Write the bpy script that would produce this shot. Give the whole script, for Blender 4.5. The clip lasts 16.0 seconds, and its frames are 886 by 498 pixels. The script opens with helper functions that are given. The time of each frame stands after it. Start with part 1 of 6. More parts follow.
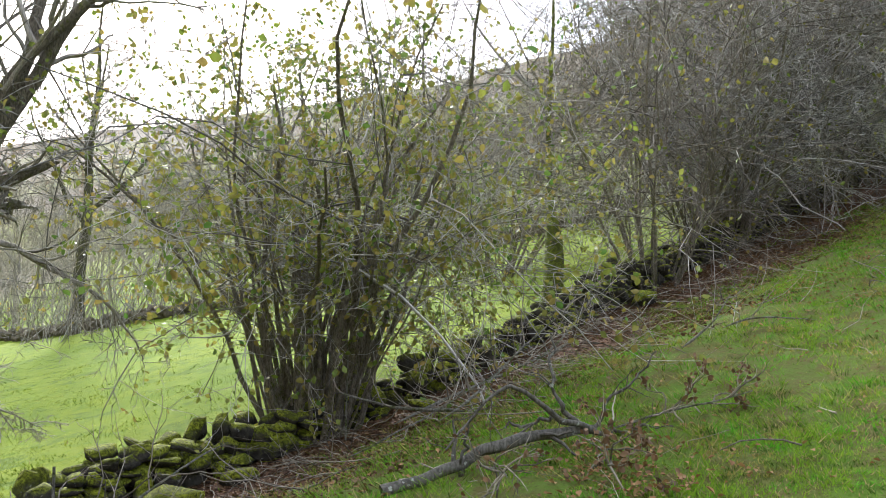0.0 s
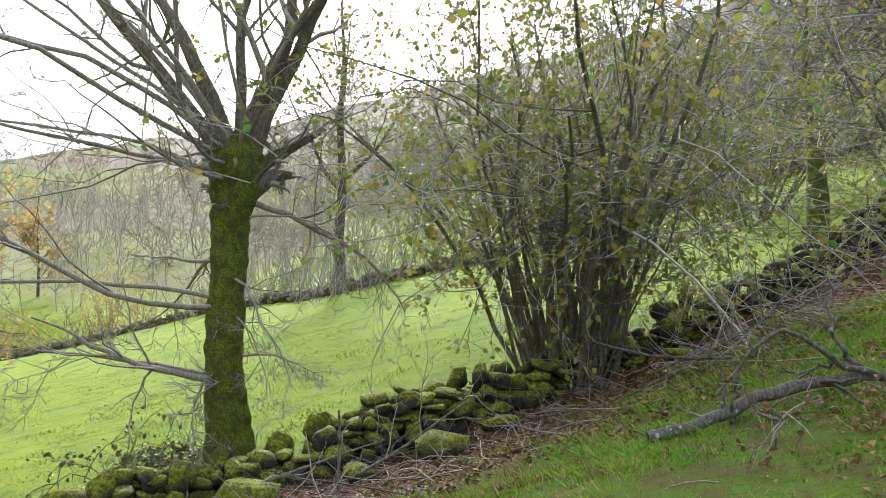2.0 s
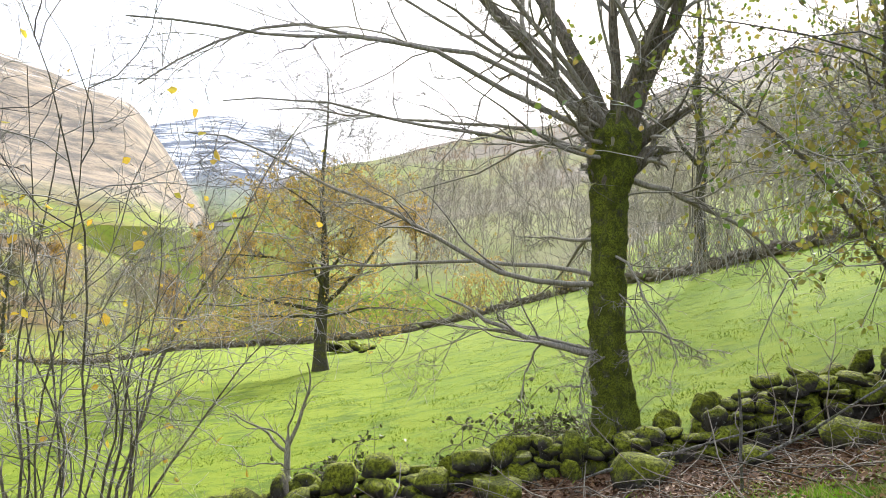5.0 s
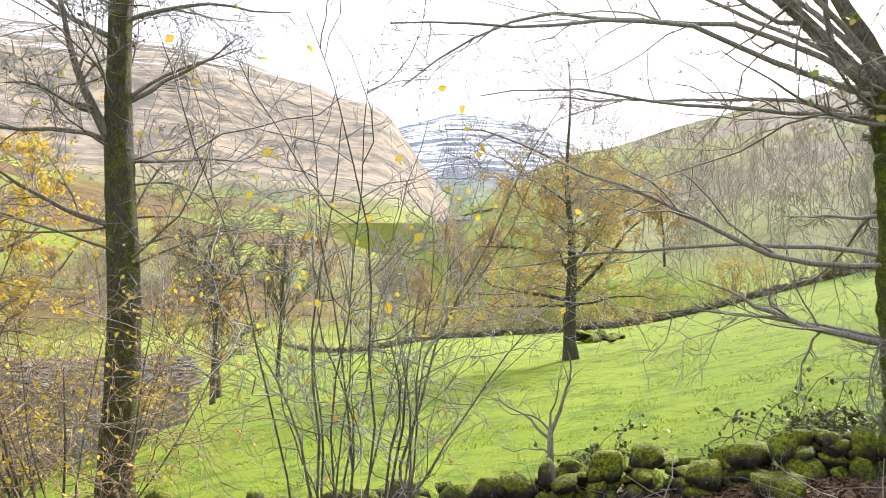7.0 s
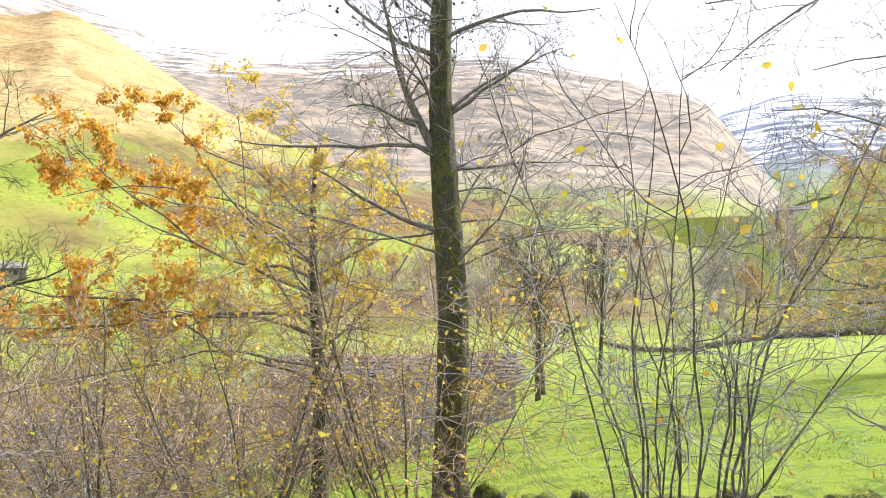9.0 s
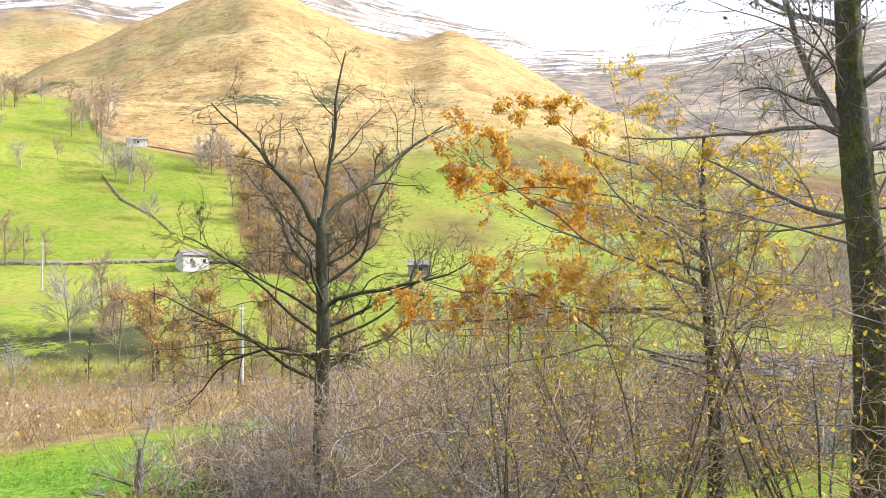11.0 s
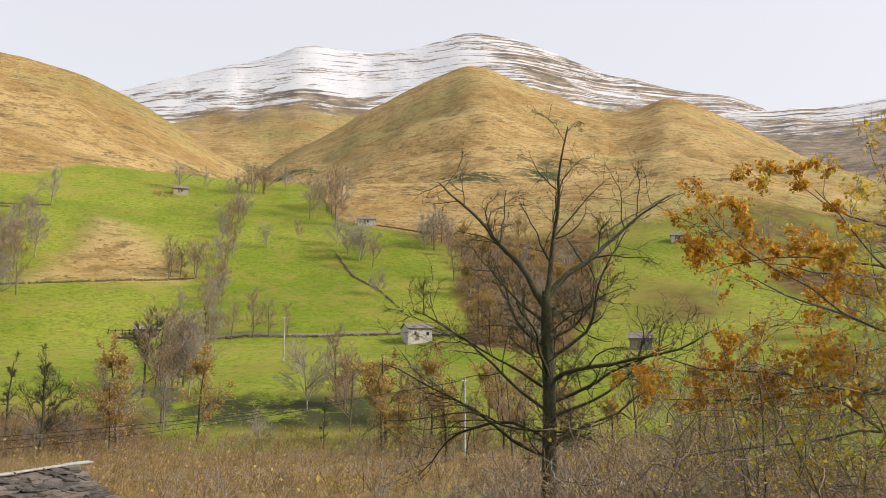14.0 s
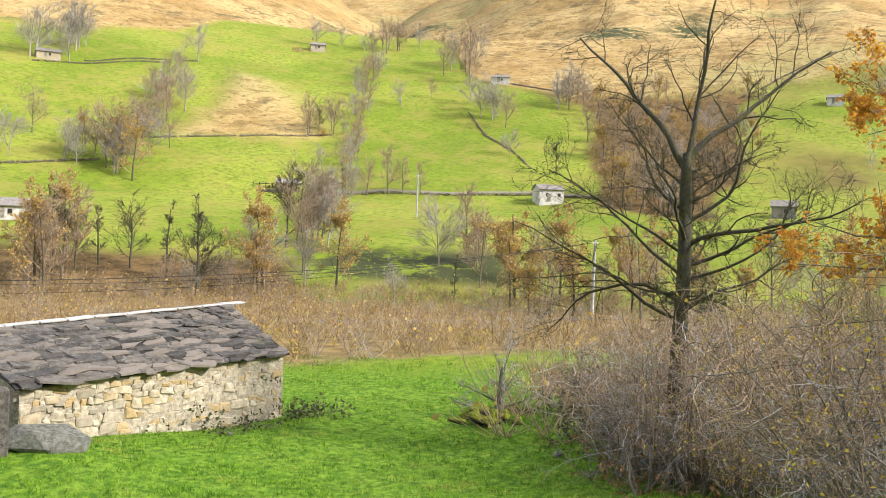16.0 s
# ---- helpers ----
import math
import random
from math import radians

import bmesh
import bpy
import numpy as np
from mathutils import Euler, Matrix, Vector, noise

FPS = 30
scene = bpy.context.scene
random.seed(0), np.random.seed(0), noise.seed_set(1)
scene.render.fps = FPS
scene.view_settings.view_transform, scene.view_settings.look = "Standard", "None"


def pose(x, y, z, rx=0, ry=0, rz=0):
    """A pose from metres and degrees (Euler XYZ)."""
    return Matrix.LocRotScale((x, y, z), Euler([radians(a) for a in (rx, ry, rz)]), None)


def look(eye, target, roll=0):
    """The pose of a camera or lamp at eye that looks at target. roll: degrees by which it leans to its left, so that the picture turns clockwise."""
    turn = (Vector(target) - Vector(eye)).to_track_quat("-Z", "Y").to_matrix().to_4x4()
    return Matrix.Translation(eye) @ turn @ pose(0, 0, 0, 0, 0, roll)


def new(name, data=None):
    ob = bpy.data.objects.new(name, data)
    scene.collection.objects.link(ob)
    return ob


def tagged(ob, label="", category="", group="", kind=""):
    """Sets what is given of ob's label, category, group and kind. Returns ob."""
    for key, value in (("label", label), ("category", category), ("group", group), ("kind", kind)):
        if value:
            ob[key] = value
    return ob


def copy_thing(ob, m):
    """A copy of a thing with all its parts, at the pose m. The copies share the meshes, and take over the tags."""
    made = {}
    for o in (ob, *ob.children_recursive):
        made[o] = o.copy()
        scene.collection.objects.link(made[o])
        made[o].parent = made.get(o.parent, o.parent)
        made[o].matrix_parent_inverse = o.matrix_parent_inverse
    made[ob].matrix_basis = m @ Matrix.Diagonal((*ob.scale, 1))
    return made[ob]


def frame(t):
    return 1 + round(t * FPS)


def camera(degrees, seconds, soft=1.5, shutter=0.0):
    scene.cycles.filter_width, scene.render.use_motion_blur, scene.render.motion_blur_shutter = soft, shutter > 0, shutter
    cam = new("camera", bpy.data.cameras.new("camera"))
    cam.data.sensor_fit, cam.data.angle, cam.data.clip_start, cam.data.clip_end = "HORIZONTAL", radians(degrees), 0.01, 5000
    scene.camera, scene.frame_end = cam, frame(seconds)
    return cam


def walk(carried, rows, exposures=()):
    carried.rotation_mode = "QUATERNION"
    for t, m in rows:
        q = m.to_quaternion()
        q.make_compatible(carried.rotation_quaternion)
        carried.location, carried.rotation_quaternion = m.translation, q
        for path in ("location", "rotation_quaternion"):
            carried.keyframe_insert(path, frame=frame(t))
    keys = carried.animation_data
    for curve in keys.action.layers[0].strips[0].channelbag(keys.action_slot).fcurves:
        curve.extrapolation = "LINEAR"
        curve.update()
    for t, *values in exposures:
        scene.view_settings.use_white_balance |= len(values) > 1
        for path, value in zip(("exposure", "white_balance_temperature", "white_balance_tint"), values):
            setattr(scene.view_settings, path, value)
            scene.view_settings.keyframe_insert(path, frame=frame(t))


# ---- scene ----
cam = camera(56.3, 16.0, soft=0.6)
EYE = 1.6
# seconds, eye in metres, Euler angles in degrees
ROWS = [
    (0, 0.0093, -0.029, 1.594, 98.999, -0.993, -0.025),
    (0.5, 0.0026, -0.015, 1.5796, 97.991, -0.198, 4.351),
    (1, -0.0211, -0.0078, 1.5705, 96.835, 0.007, 8.05),
    (1.5, -0.0511, -0.0092, 1.5635, 96.232, -0.065, 12.776),
    (2, -0.0789, -0.0225, 1.5568, 95.686, -0.098, 16.599),
    (2.5, -0.1214, -0.0388, 1.5567, 95.157, -0.172, 20.536),
    (3, -0.1479, -0.0512, 1.5496, 94.841, -0.433, 24.882),
    (3.5, -0.187, -0.0736, 1.548, 94.537, -0.699, 29.043),
    (4, -0.2245, -0.0953, 1.5397, 94.439, -0.794, 33.389),
    (6.5, -0.3817, -0.2808, 1.5046, 93.571, -0.059, 52.14),
    (7, -0.3888, -0.2873, 1.5033, 93.435, 0.132, 57.327),
    (7.5, -0.3978, -0.2815, 1.507, 93.833, 0.704, 62.456),
    (8, -0.4283, -0.2573, 1.5051, 94.128, 0.642, 68.853),
    (8.5, -0.4557, -0.24, 1.5035, 93.843, 0.602, 74.3),
    (9, -0.4604, -0.2417, 1.5025, 93.517, 0.729, 79.19),
    (9.5, -0.4705, -0.256, 1.4979, 93.412, 0.575, 87.328),
    (10, -0.4755, -0.2819, 1.4992, 93.367, 0.64, 94.641),
    (12.5, -0.4050, -0.5616, 1.5683, 95.649, 0.335, 114.773),
    (13, -0.3963, -0.5895, 1.5603, 97.209, 0.199, 117.432),
    (13.5, -0.3946, -0.5867, 1.5586, 98.157, -0.037, 118.537),
    (14, -0.3862, -0.5800, 1.5596, 98.442, -0.154, 119.857),
    (14.5, -0.3698, -0.5903, 1.543, 96.978, -0.628, 121.818),
    (15, -0.3514, -0.6062, 1.5195, 93.873, -1.376, 124.128),
    (15.5, -0.3307, -0.6140, 1.5146, 91.158, -1.75, 126.553),
    (16, -0.3263, -0.6358, 1.493, 88.623, -2.238, 128.782),
]
# seconds, stops
EXPOSURES = [(0, 1.3, 5950, 11), (4, 1.2, 6050, 11), (6.5, 1.3, 6200, 12), (9, 1.4, 6000, 15), (10.2, 1.5, 5700, 16), (12.3, 0.2, 6700, 14), (13, 0.05, 6800, 14), (14, 0.05, 6800, 14), (15, 0.7, 6350, 13), (16, 0.8, 6250, 12)]
walk(cam, [(t, pose(*p)) for t, *p in ROWS], EXPOSURES)

# ---- light ----
SUN_AZ, SUN_EL = 22.0, 34.0            # degrees to the left of +y, degrees above the horizon
world = bpy.data.worlds.new("overcast_sky")
scene.world = world
world.use_nodes = True
wn, wl = world.node_tree.nodes, world.node_tree.links
wn.clear()
sky = wn.new("ShaderNodeTexSky")
sky.sky_type = "NISHITA"
sky.sun_disc = False
sky.sun_elevation, sky.sun_rotation = radians(SUN_EL), radians(-SUN_AZ)
sky.air_density, sky.dust_density = 1.0, 4.0
sky_bg, cloud_bg, sky_sum, sky_out = (wn.new(n) for n in ("ShaderNodeBackground", "ShaderNodeBackground", "ShaderNodeAddShader", "ShaderNodeOutputWorld"))
sky_bg.inputs["Strength"].default_value = 0.05
cloud_bg.inputs["Color"].default_value = (0.93, 0.96, 1.0, 1)
cloud_bg.inputs["Strength"].default_value = 0.72
wl.new(sky.outputs[0], sky_bg.inputs["Color"])
wl.new(sky_bg.outputs[0], sky_sum.inputs[0])
wl.new(cloud_bg.outputs[0], sky_sum.inputs[1])
wl.new(sky_sum.outputs[0], sky_out.inputs[0])
sun = new("sun", bpy.data.lights.new("sun", "SUN"))
sun.data.energy, sun.data.angle, sun.data.color = 4.1, radians(5), (1.0, 0.94, 0.84)
sun_to = Vector((-math.sin(radians(SUN_AZ)) * math.cos(radians(SUN_EL)), math.cos(radians(SUN_AZ)) * math.cos(radians(SUN_EL)), math.sin(radians(SUN_EL))))
sun.matrix_world = look(sun_to * 50, (0, 0, 0))


# ---- materials ----
TONE = 0.68       # the colours below are noted as bright as they look in the open; this brings them to true reflectance


def toned(c):
    return tuple(v * TONE for v in c)


class Graph:
    """A principled material built up node by node."""

    def __init__(self, name, rough=0.8, spec=0.3):
        self.mat = bpy.data.materials.new(name)
        self.mat.use_nodes = True
        self.n, self.l = self.mat.node_tree.nodes, self.mat.node_tree.links
        self.n.clear()
        self.out = self.n.new("ShaderNodeOutputMaterial")
        self.bsdf = self.n.new("ShaderNodeBsdfPrincipled")
        self.bsdf.inputs["Roughness"].default_value = rough
        self.bsdf.inputs["Specular IOR Level"].default_value = spec
        self.l.new(self.bsdf.outputs[0], self.out.inputs[0])
        self.pos = self.n.new("ShaderNodeNewGeometry")

    def noise(self, scale, detail=4.0, rough=0.6, stretch=(1, 1, 1), coord=None):
        m = self.n.new("ShaderNodeMapping")
        m.inputs["Scale"].default_value = [scale * s for s in stretch]
        self.l.new(coord or self.pos.outputs["Position"], m.inputs["Vector"])
        t = self.n.new("ShaderNodeTexNoise")
        t.inputs["Scale"].default_value, t.inputs["Detail"].default_value, t.inputs["Roughness"].default_value = 1.0, detail, rough
        self.l.new(m.outputs[0], t.inputs["Vector"])
        return t.outputs["Fac"]

    def ramp(self, fac, lo, hi, a=0.0, b=1.0):
        r = self.n.new("ShaderNodeMapRange")
        r.interpolation_type = "SMOOTHSTEP"
        for key, v in (("From Min", lo), ("From Max", hi), ("To Min", a), ("To Max", b)):
            r.inputs[key].default_value = v
        self.l.new(fac, r.inputs["Value"])
        return r.outputs[0]

    def mix(self, fac, a, b):
        m = self.n.new("ShaderNodeMix")
        m.data_type = "RGBA"
        for sock, v in ((m.inputs[0], fac), (m.inputs[6], a), (m.inputs[7], b)):
            if isinstance(v, (int, float)):
                sock.default_value = v
            elif isinstance(v, tuple):
                sock.default_value = (*toned(v), 1)
            else:
                self.l.new(v, sock)
        return m.outputs[2]

    def math(self, op, a, b):
        m = self.n.new("ShaderNodeMath")
        m.operation = op
        for sock, v in zip(m.inputs, (a, b)):
            if isinstance(v, (int, float)):
                sock.default_value = v
            else:
                self.l.new(v, sock)
        return m.outputs[0]

    def attr(self, name):
        a = self.n.new("ShaderNodeAttribute")
        a.attribute_name = name
        return a.outputs["Fac"]

    def island(self):
        return self.pos.outputs["Random Per Island"]

    def piece(self):
        return self.n.new("ShaderNodeObjectInfo").outputs["Random"]

    def normal_z(self):
        s = self.n.new("ShaderNodeSeparateXYZ")
        self.l.new(self.pos.outputs["Normal"], s.inputs[0])
        return s.outputs["Z"]

    def done(self, color, bump=None, strength=0.4, distance=0.02, translucent=0.0):
        if isinstance(color, tuple):
            self.bsdf.inputs["Base Color"].default_value = (*color, 1)
        else:
            self.l.new(color, self.bsdf.inputs["Base Color"])
        if bump is not None:
            b = self.n.new("ShaderNodeBump")
            b.inputs["Strength"].default_value, b.inputs["Distance"].default_value = strength, distance
            self.l.new(bump, b.inputs["Height"])
            self.l.new(b.outputs[0], self.bsdf.inputs["Normal"])
        if translucent:
            t, m = self.n.new("ShaderNodeBsdfTranslucent"), self.n.new("ShaderNodeMixShader")
            m.inputs[0].default_value = translucent
            if isinstance(color, tuple):
                t.inputs["Color"].default_value = (*color, 1)
            else:
                self.l.new(color, t.inputs["Color"])
            self.l.new(self.bsdf.outputs[0], m.inputs[1])
            self.l.new(t.outputs[0], m.inputs[2])
            self.l.new(m.outputs[0], self.out.inputs[0])
        return self.mat


def bark_material(name, dark, light, moss=None, moss_share=0.5, lichen=0.15, vary=0.9):
    g = Graph(name, 0.85)
    fine = g.noise(60, 5, 0.7, (1, 1, 0.25))
    broad = g.noise(6, 4)
    c = g.mix(g.ramp(fine, 0.3, 0.7), dark, light)
    c = g.mix(g.ramp(g.noise(18, 3), 0.62, 0.7, 0, lichen * 4), c, (0.42, 0.43, 0.38))
    if moss:
        tuft = g.noise(70, 4, 0.75)
        m = g.ramp(g.math("ADD", broad, g.math("MULTIPLY", g.noise(24, 4, 0.7), 0.5)), 0.88 - moss_share, 1.16 - moss_share)
        green = g.mix(g.ramp(tuft, 0.32, 0.68), tuple(v * 0.25 for v in moss), tuple(v * 2.1 for v in moss))
        green = g.mix(g.ramp(g.noise(9, 4, 0.7), 0.42, 0.62, 0, 0.75), green, tuple(v * 0.35 for v in moss))
        c = g.mix(m, c, green)
        return g.done(c, g.math("ADD", fine, tuft), 1.0, 0.03)
    c = g.mix(g.ramp(g.island(), 0.35, 1.0, 0, vary), c, tuple(v * 0.28 for v in dark))
    c = g.mix(g.ramp(g.island(), 0.0, 0.25, 0.45, 0), c, tuple(min(0.85, v * 1.35) for v in light))
    return g.done(c, fine, 0.8, 0.015)


def leaf_material(name, colours, rough=0.55, translucent=0.35):
    g = Graph(name, rough, 0.35)
    r = g.n.new("ShaderNodeValToRGB")
    r.color_ramp.interpolation = "LINEAR"
    while len(r.color_ramp.elements) < len(colours):
        r.color_ramp.elements.new(0.5)
    for i, (e, c) in enumerate(zip(r.color_ramp.elements, colours)):
        e.position, e.color = i / max(1, len(colours) - 1), (*toned(c), 1)
    g.l.new(g.island(), r.inputs[0])
    c = g.mix(g.ramp(g.noise(45, 3), 0.35, 0.75), r.outputs[0], (0.16, 0.1, 0.04))
    c = g.mix(0.3, r.outputs[0], c)
    return g.done(c, translucent=translucent)


M_BARK_MOSS = bark_material("mossy_bark", (0.03, 0.026, 0.02), (0.15, 0.135, 0.105), (0.17, 0.2, 0.016), 0.42)
M_BARK_ALDER = bark_material("brown_mossy_bark", (0.05, 0.042, 0.032), (0.2, 0.175, 0.14), (0.16, 0.16, 0.025), 0.27)
M_BARK_GREY = bark_material("grey_twig_bark", (0.3, 0.27, 0.25), (0.7, 0.66, 0.62), None)
M_BARK_HAZEL = bark_material("hazel_bark", (0.09, 0.072, 0.055), (0.36, 0.31, 0.24), (0.16, 0.17, 0.04), 0.14)
M_BARK_DARK = bark_material("dark_bark", (0.04, 0.034, 0.026), (0.14, 0.125, 0.1), (0.13, 0.13, 0.03), 0.22)
M_BARK_BROWN = bark_material("brown_shoot_bark", (0.32, 0.215, 0.13), (0.68, 0.5, 0.33), None, lichen=0.1, vary=0.6)
M_BARK_PALE = bark_material("pale_far_bark", (0.36, 0.32, 0.26), (0.62, 0.56, 0.47), None, vary=0.6)
M_BARK_FAR = bark_material("grey_brown_far_bark", (0.3, 0.215, 0.14), (0.62, 0.46, 0.31), None, vary=0.6)
M_BARK_MID = bark_material("grey_limb_bark", (0.2, 0.18, 0.155), (0.58, 0.53, 0.47), None, vary=0.6)
M_BARK_TANGLE = bark_material("dark_grey_tangle_bark", (0.14, 0.12, 0.1), (0.46, 0.4, 0.35), None, vary=0.8)
M_STICK = bark_material("bleached_stick", (0.2, 0.165, 0.13), (0.52, 0.46, 0.38), None, lichen=0.1)
M_DEADWOOD = bark_material("dead_wood", (0.12, 0.11, 0.095), (0.36, 0.34, 0.3), (0.1, 0.12, 0.03), 0.2, 0.25)
M_LEAF_HAZEL = leaf_material("hazel_leaves", [(0.13, 0.25, 0.035), (0.3, 0.35, 0.06), (0.45, 0.37, 0.08), (0.21, 0.31, 0.045), (0.42, 0.31, 0.09), (0.11, 0.27, 0.04)], translucent=0.45)
M_LEAF_YELLOW = leaf_material("yellow_leaves", [(0.95, 0.72, 0.07), (0.82, 0.72, 0.1), (1.0, 0.62, 0.07), (0.66, 0.64, 0.1)], translucent=0.5)
M_CONE = leaf_material("alder_cones", [(0.09, 0.07, 0.06), (0.16, 0.12, 0.1), (0.2, 0.13, 0.09)], 0.8, 0.1)
M_LEAF_OAK = leaf_material("russet_oak_leaves", [(1.0, 0.5, 0.05), (0.85, 0.36, 0.04), (1.0, 0.66, 0.08), (0.62, 0.26, 0.05)], translucent=0.6)
M_LEAF_GOLD = leaf_material("gold_oak_leaves", [(1.0, 0.66, 0.08), (0.9, 0.56, 0.07), (0.95, 0.74, 0.12), (0.8, 0.6, 0.1)], translucent=0.6)
M_LEAF_DULL = leaf_material("dull_gold_leaves", [(0.72, 0.54, 0.12), (0.62, 0.52, 0.14), (0.75, 0.47, 0.11), (0.5, 0.42, 0.13)], translucent=0.5)
M_LITTER = leaf_material("fallen_leaves", [(0.2, 0.1, 0.05), (0.14, 0.075, 0.04), (0.27, 0.15, 0.07), (0.1, 0.06, 0.04), (0.3, 0.19, 0.1)], 0.7, 0.1)
M_GRASS = leaf_material("grass_blades", [(0.17, 0.32, 0.025), (0.28, 0.44, 0.04), (0.37, 0.48, 0.06), (0.22, 0.38, 0.03), (0.32, 0.46, 0.05), (0.52, 0.48, 0.22)], 0.6, 0.4)
M_LEAF_TAN = leaf_material("dry_oak_leaves", [(0.4, 0.22, 0.09), (0.3, 0.14, 0.055), (0.52, 0.3, 0.13), (0.2, 0.11, 0.055)], 0.7, 0.2)


def turf_material(name):
    """Mixed old turf: vivid new growth, dull moss and straw in drifts."""
    g = Graph(name, 0.8, 0.1)
    c = g.mix(g.island(), (0.19, 0.36, 0.022), (0.34, 0.52, 0.04))
    c = g.mix(g.ramp(g.noise(2.6, 3, 0.7), 0.52, 0.62), c, g.mix(g.island(), (0.1, 0.38, 0.015), (0.2, 0.56, 0.03)))
    c = g.mix(g.ramp(g.noise(1.4, 5, 0.8), 0.53, 0.61, 0, 0.85), c, g.mix(g.island(), (0.34, 0.23, 0.075), (0.56, 0.44, 0.16)))
    c = g.mix(g.ramp(g.noise(5.5, 4, 0.75), 0.5, 0.6, 0, 0.85), c, (0.045, 0.085, 0.014))
    c = g.mix(g.ramp(g.island(), 0.84, 0.9), c, (0.5, 0.4, 0.18))
    return g.done(c, translucent=0.35)


M_TURF = turf_material("mixed_bank_turf")


def meadow_material(name, low=(0.17, 0.38, 0.025), high=(0.36, 0.6, 0.05), mottle=(0.06, 0.17, 0.012)):
    """Long meadow grass: rich green with dark noise mottling and paler, drier drifts."""
    g = Graph(name, 0.8, 0.1)
    c = g.mix(g.island(), low, high)
    c = g.mix(g.ramp(g.noise(0.8, 4, 0.8), 0.48, 0.6), c, g.mix(g.island(), (0.36, 0.44, 0.05), (0.56, 0.6, 0.14)))
    c = g.mix(g.ramp(g.noise(2.4, 4, 0.8), 0.47, 0.58, 0, 0.92), c, mottle)
    return g.done(c, translucent=0.35)


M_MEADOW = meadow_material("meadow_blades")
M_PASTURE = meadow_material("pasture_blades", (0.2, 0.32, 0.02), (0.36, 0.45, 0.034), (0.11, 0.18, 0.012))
M_LEAF_RUST = leaf_material("rusty_leaves", [(0.85, 0.58, 0.14), (0.68, 0.42, 0.11), (0.92, 0.68, 0.2), (0.72, 0.58, 0.18)], translucent=0.55)
M_BRAMBLE = leaf_material("bramble_leaves", [(0.05, 0.08, 0.025), (0.08, 0.1, 0.03), (0.1, 0.1, 0.04)], 0.5, 0.15)


def stone_material(name, dark, light, moss, share):
    g = Graph(name, 0.9)
    a, b = g.noise(9, 6, 0.65), g.noise(70, 3)
    c = g.mix(g.ramp(a, 0.3, 0.7), dark, light)
    c = g.mix(g.math("MULTIPLY", g.piece(), 0.45), c, tuple(v * 0.45 for v in light))
    c = g.mix(g.ramp(g.noise(26, 2), 0.66, 0.72, 0, 0.7), c, (0.4, 0.4, 0.37))
    if moss:
        tuft = g.noise(34, 5, 0.8)
        m = g.math("ADD", g.math("MULTIPLY", g.normal_z(), 0.5), g.math("ADD", g.noise(7, 5, 0.75), g.math("MULTIPLY", g.piece(), 0.4)))
        green = g.mix(g.ramp(tuft, 0.35, 0.65), tuple(v * 0.22 for v in moss), tuple(v * 1.7 for v in moss))
        green = g.mix(g.ramp(g.noise(5, 4, 0.7), 0.45, 0.62, 0, 0.7), green, tuple(v * 0.3 for v in moss))
        c = g.mix(g.ramp(m, 1.12 - share, 1.5 - share), c, green)
        return g.done(c, g.math("ADD", a, tuft), 1.0, 0.05)
    return g.done(c, g.math("ADD", a, g.math("MULTIPLY", b, 0.3)), 0.8, 0.04)


M_STONE_MOSS = stone_material("mossy_field_stone", (0.022, 0.019, 0.016), (0.13, 0.115, 0.095), (0.3, 0.34, 0.018), 0.56)
M_STONE_FAR = stone_material("brown_far_wall_stone", (0.13, 0.105, 0.08), (0.36, 0.3, 0.23), (0.12, 0.13, 0.03), 0.2)
M_STONE_GREY = stone_material("grey_boulder", (0.2, 0.19, 0.17), (0.5, 0.49, 0.45), (0.1, 0.12, 0.03), 0.1)


# ---- landform ----
def step(a, b, v):
    t = np.clip((v - a) / (b - a), 0, 1)
    return t * t * (3 - 2 * t)


def waves(x, y, scale, seed, octaves=4):
    """Smooth value noise on arrays, about -1 to 1."""
    total, amp, norm = 0.0, 1.0, 0.0
    for o in range(octaves):
        k = scale / 2 ** o
        u, v = x / k + 17.3 * seed + 5.1 * o, y / k - 9.7 * seed + 3.3 * o
        i, j = np.floor(u), np.floor(v)
        fu, fv = u - i, v - j
        fu, fv = fu * fu * (3 - 2 * fu), fv * fv * (3 - 2 * fv)

        def h(a, b):
            s = np.sin(a * 127.1 + b * 311.7 + seed * 74.7) * 43758.5453
            return 2 * (s - np.floor(s)) - 1

        total = total + amp * ((h(i, j) * (1 - fu) + h(i + 1, j) * fu) * (1 - fv) + (h(i, j + 1) * (1 - fu) + h(i + 1, j + 1) * fu) * fv)
        norm += amp
        amp *= 0.5
    return total / norm


WALL_P, WALL_D = np.array((-3.86, 6.43)), np.array((0.7071, 0.7071))     # the dry-stone wall's line


def wall_side(x, y):
    """Metres from the wall's line, more towards the bank on which the camera is."""
    return (x - WALL_P[0]) * WALL_D[1] - (y - WALL_P[1]) * WALL_D[0]


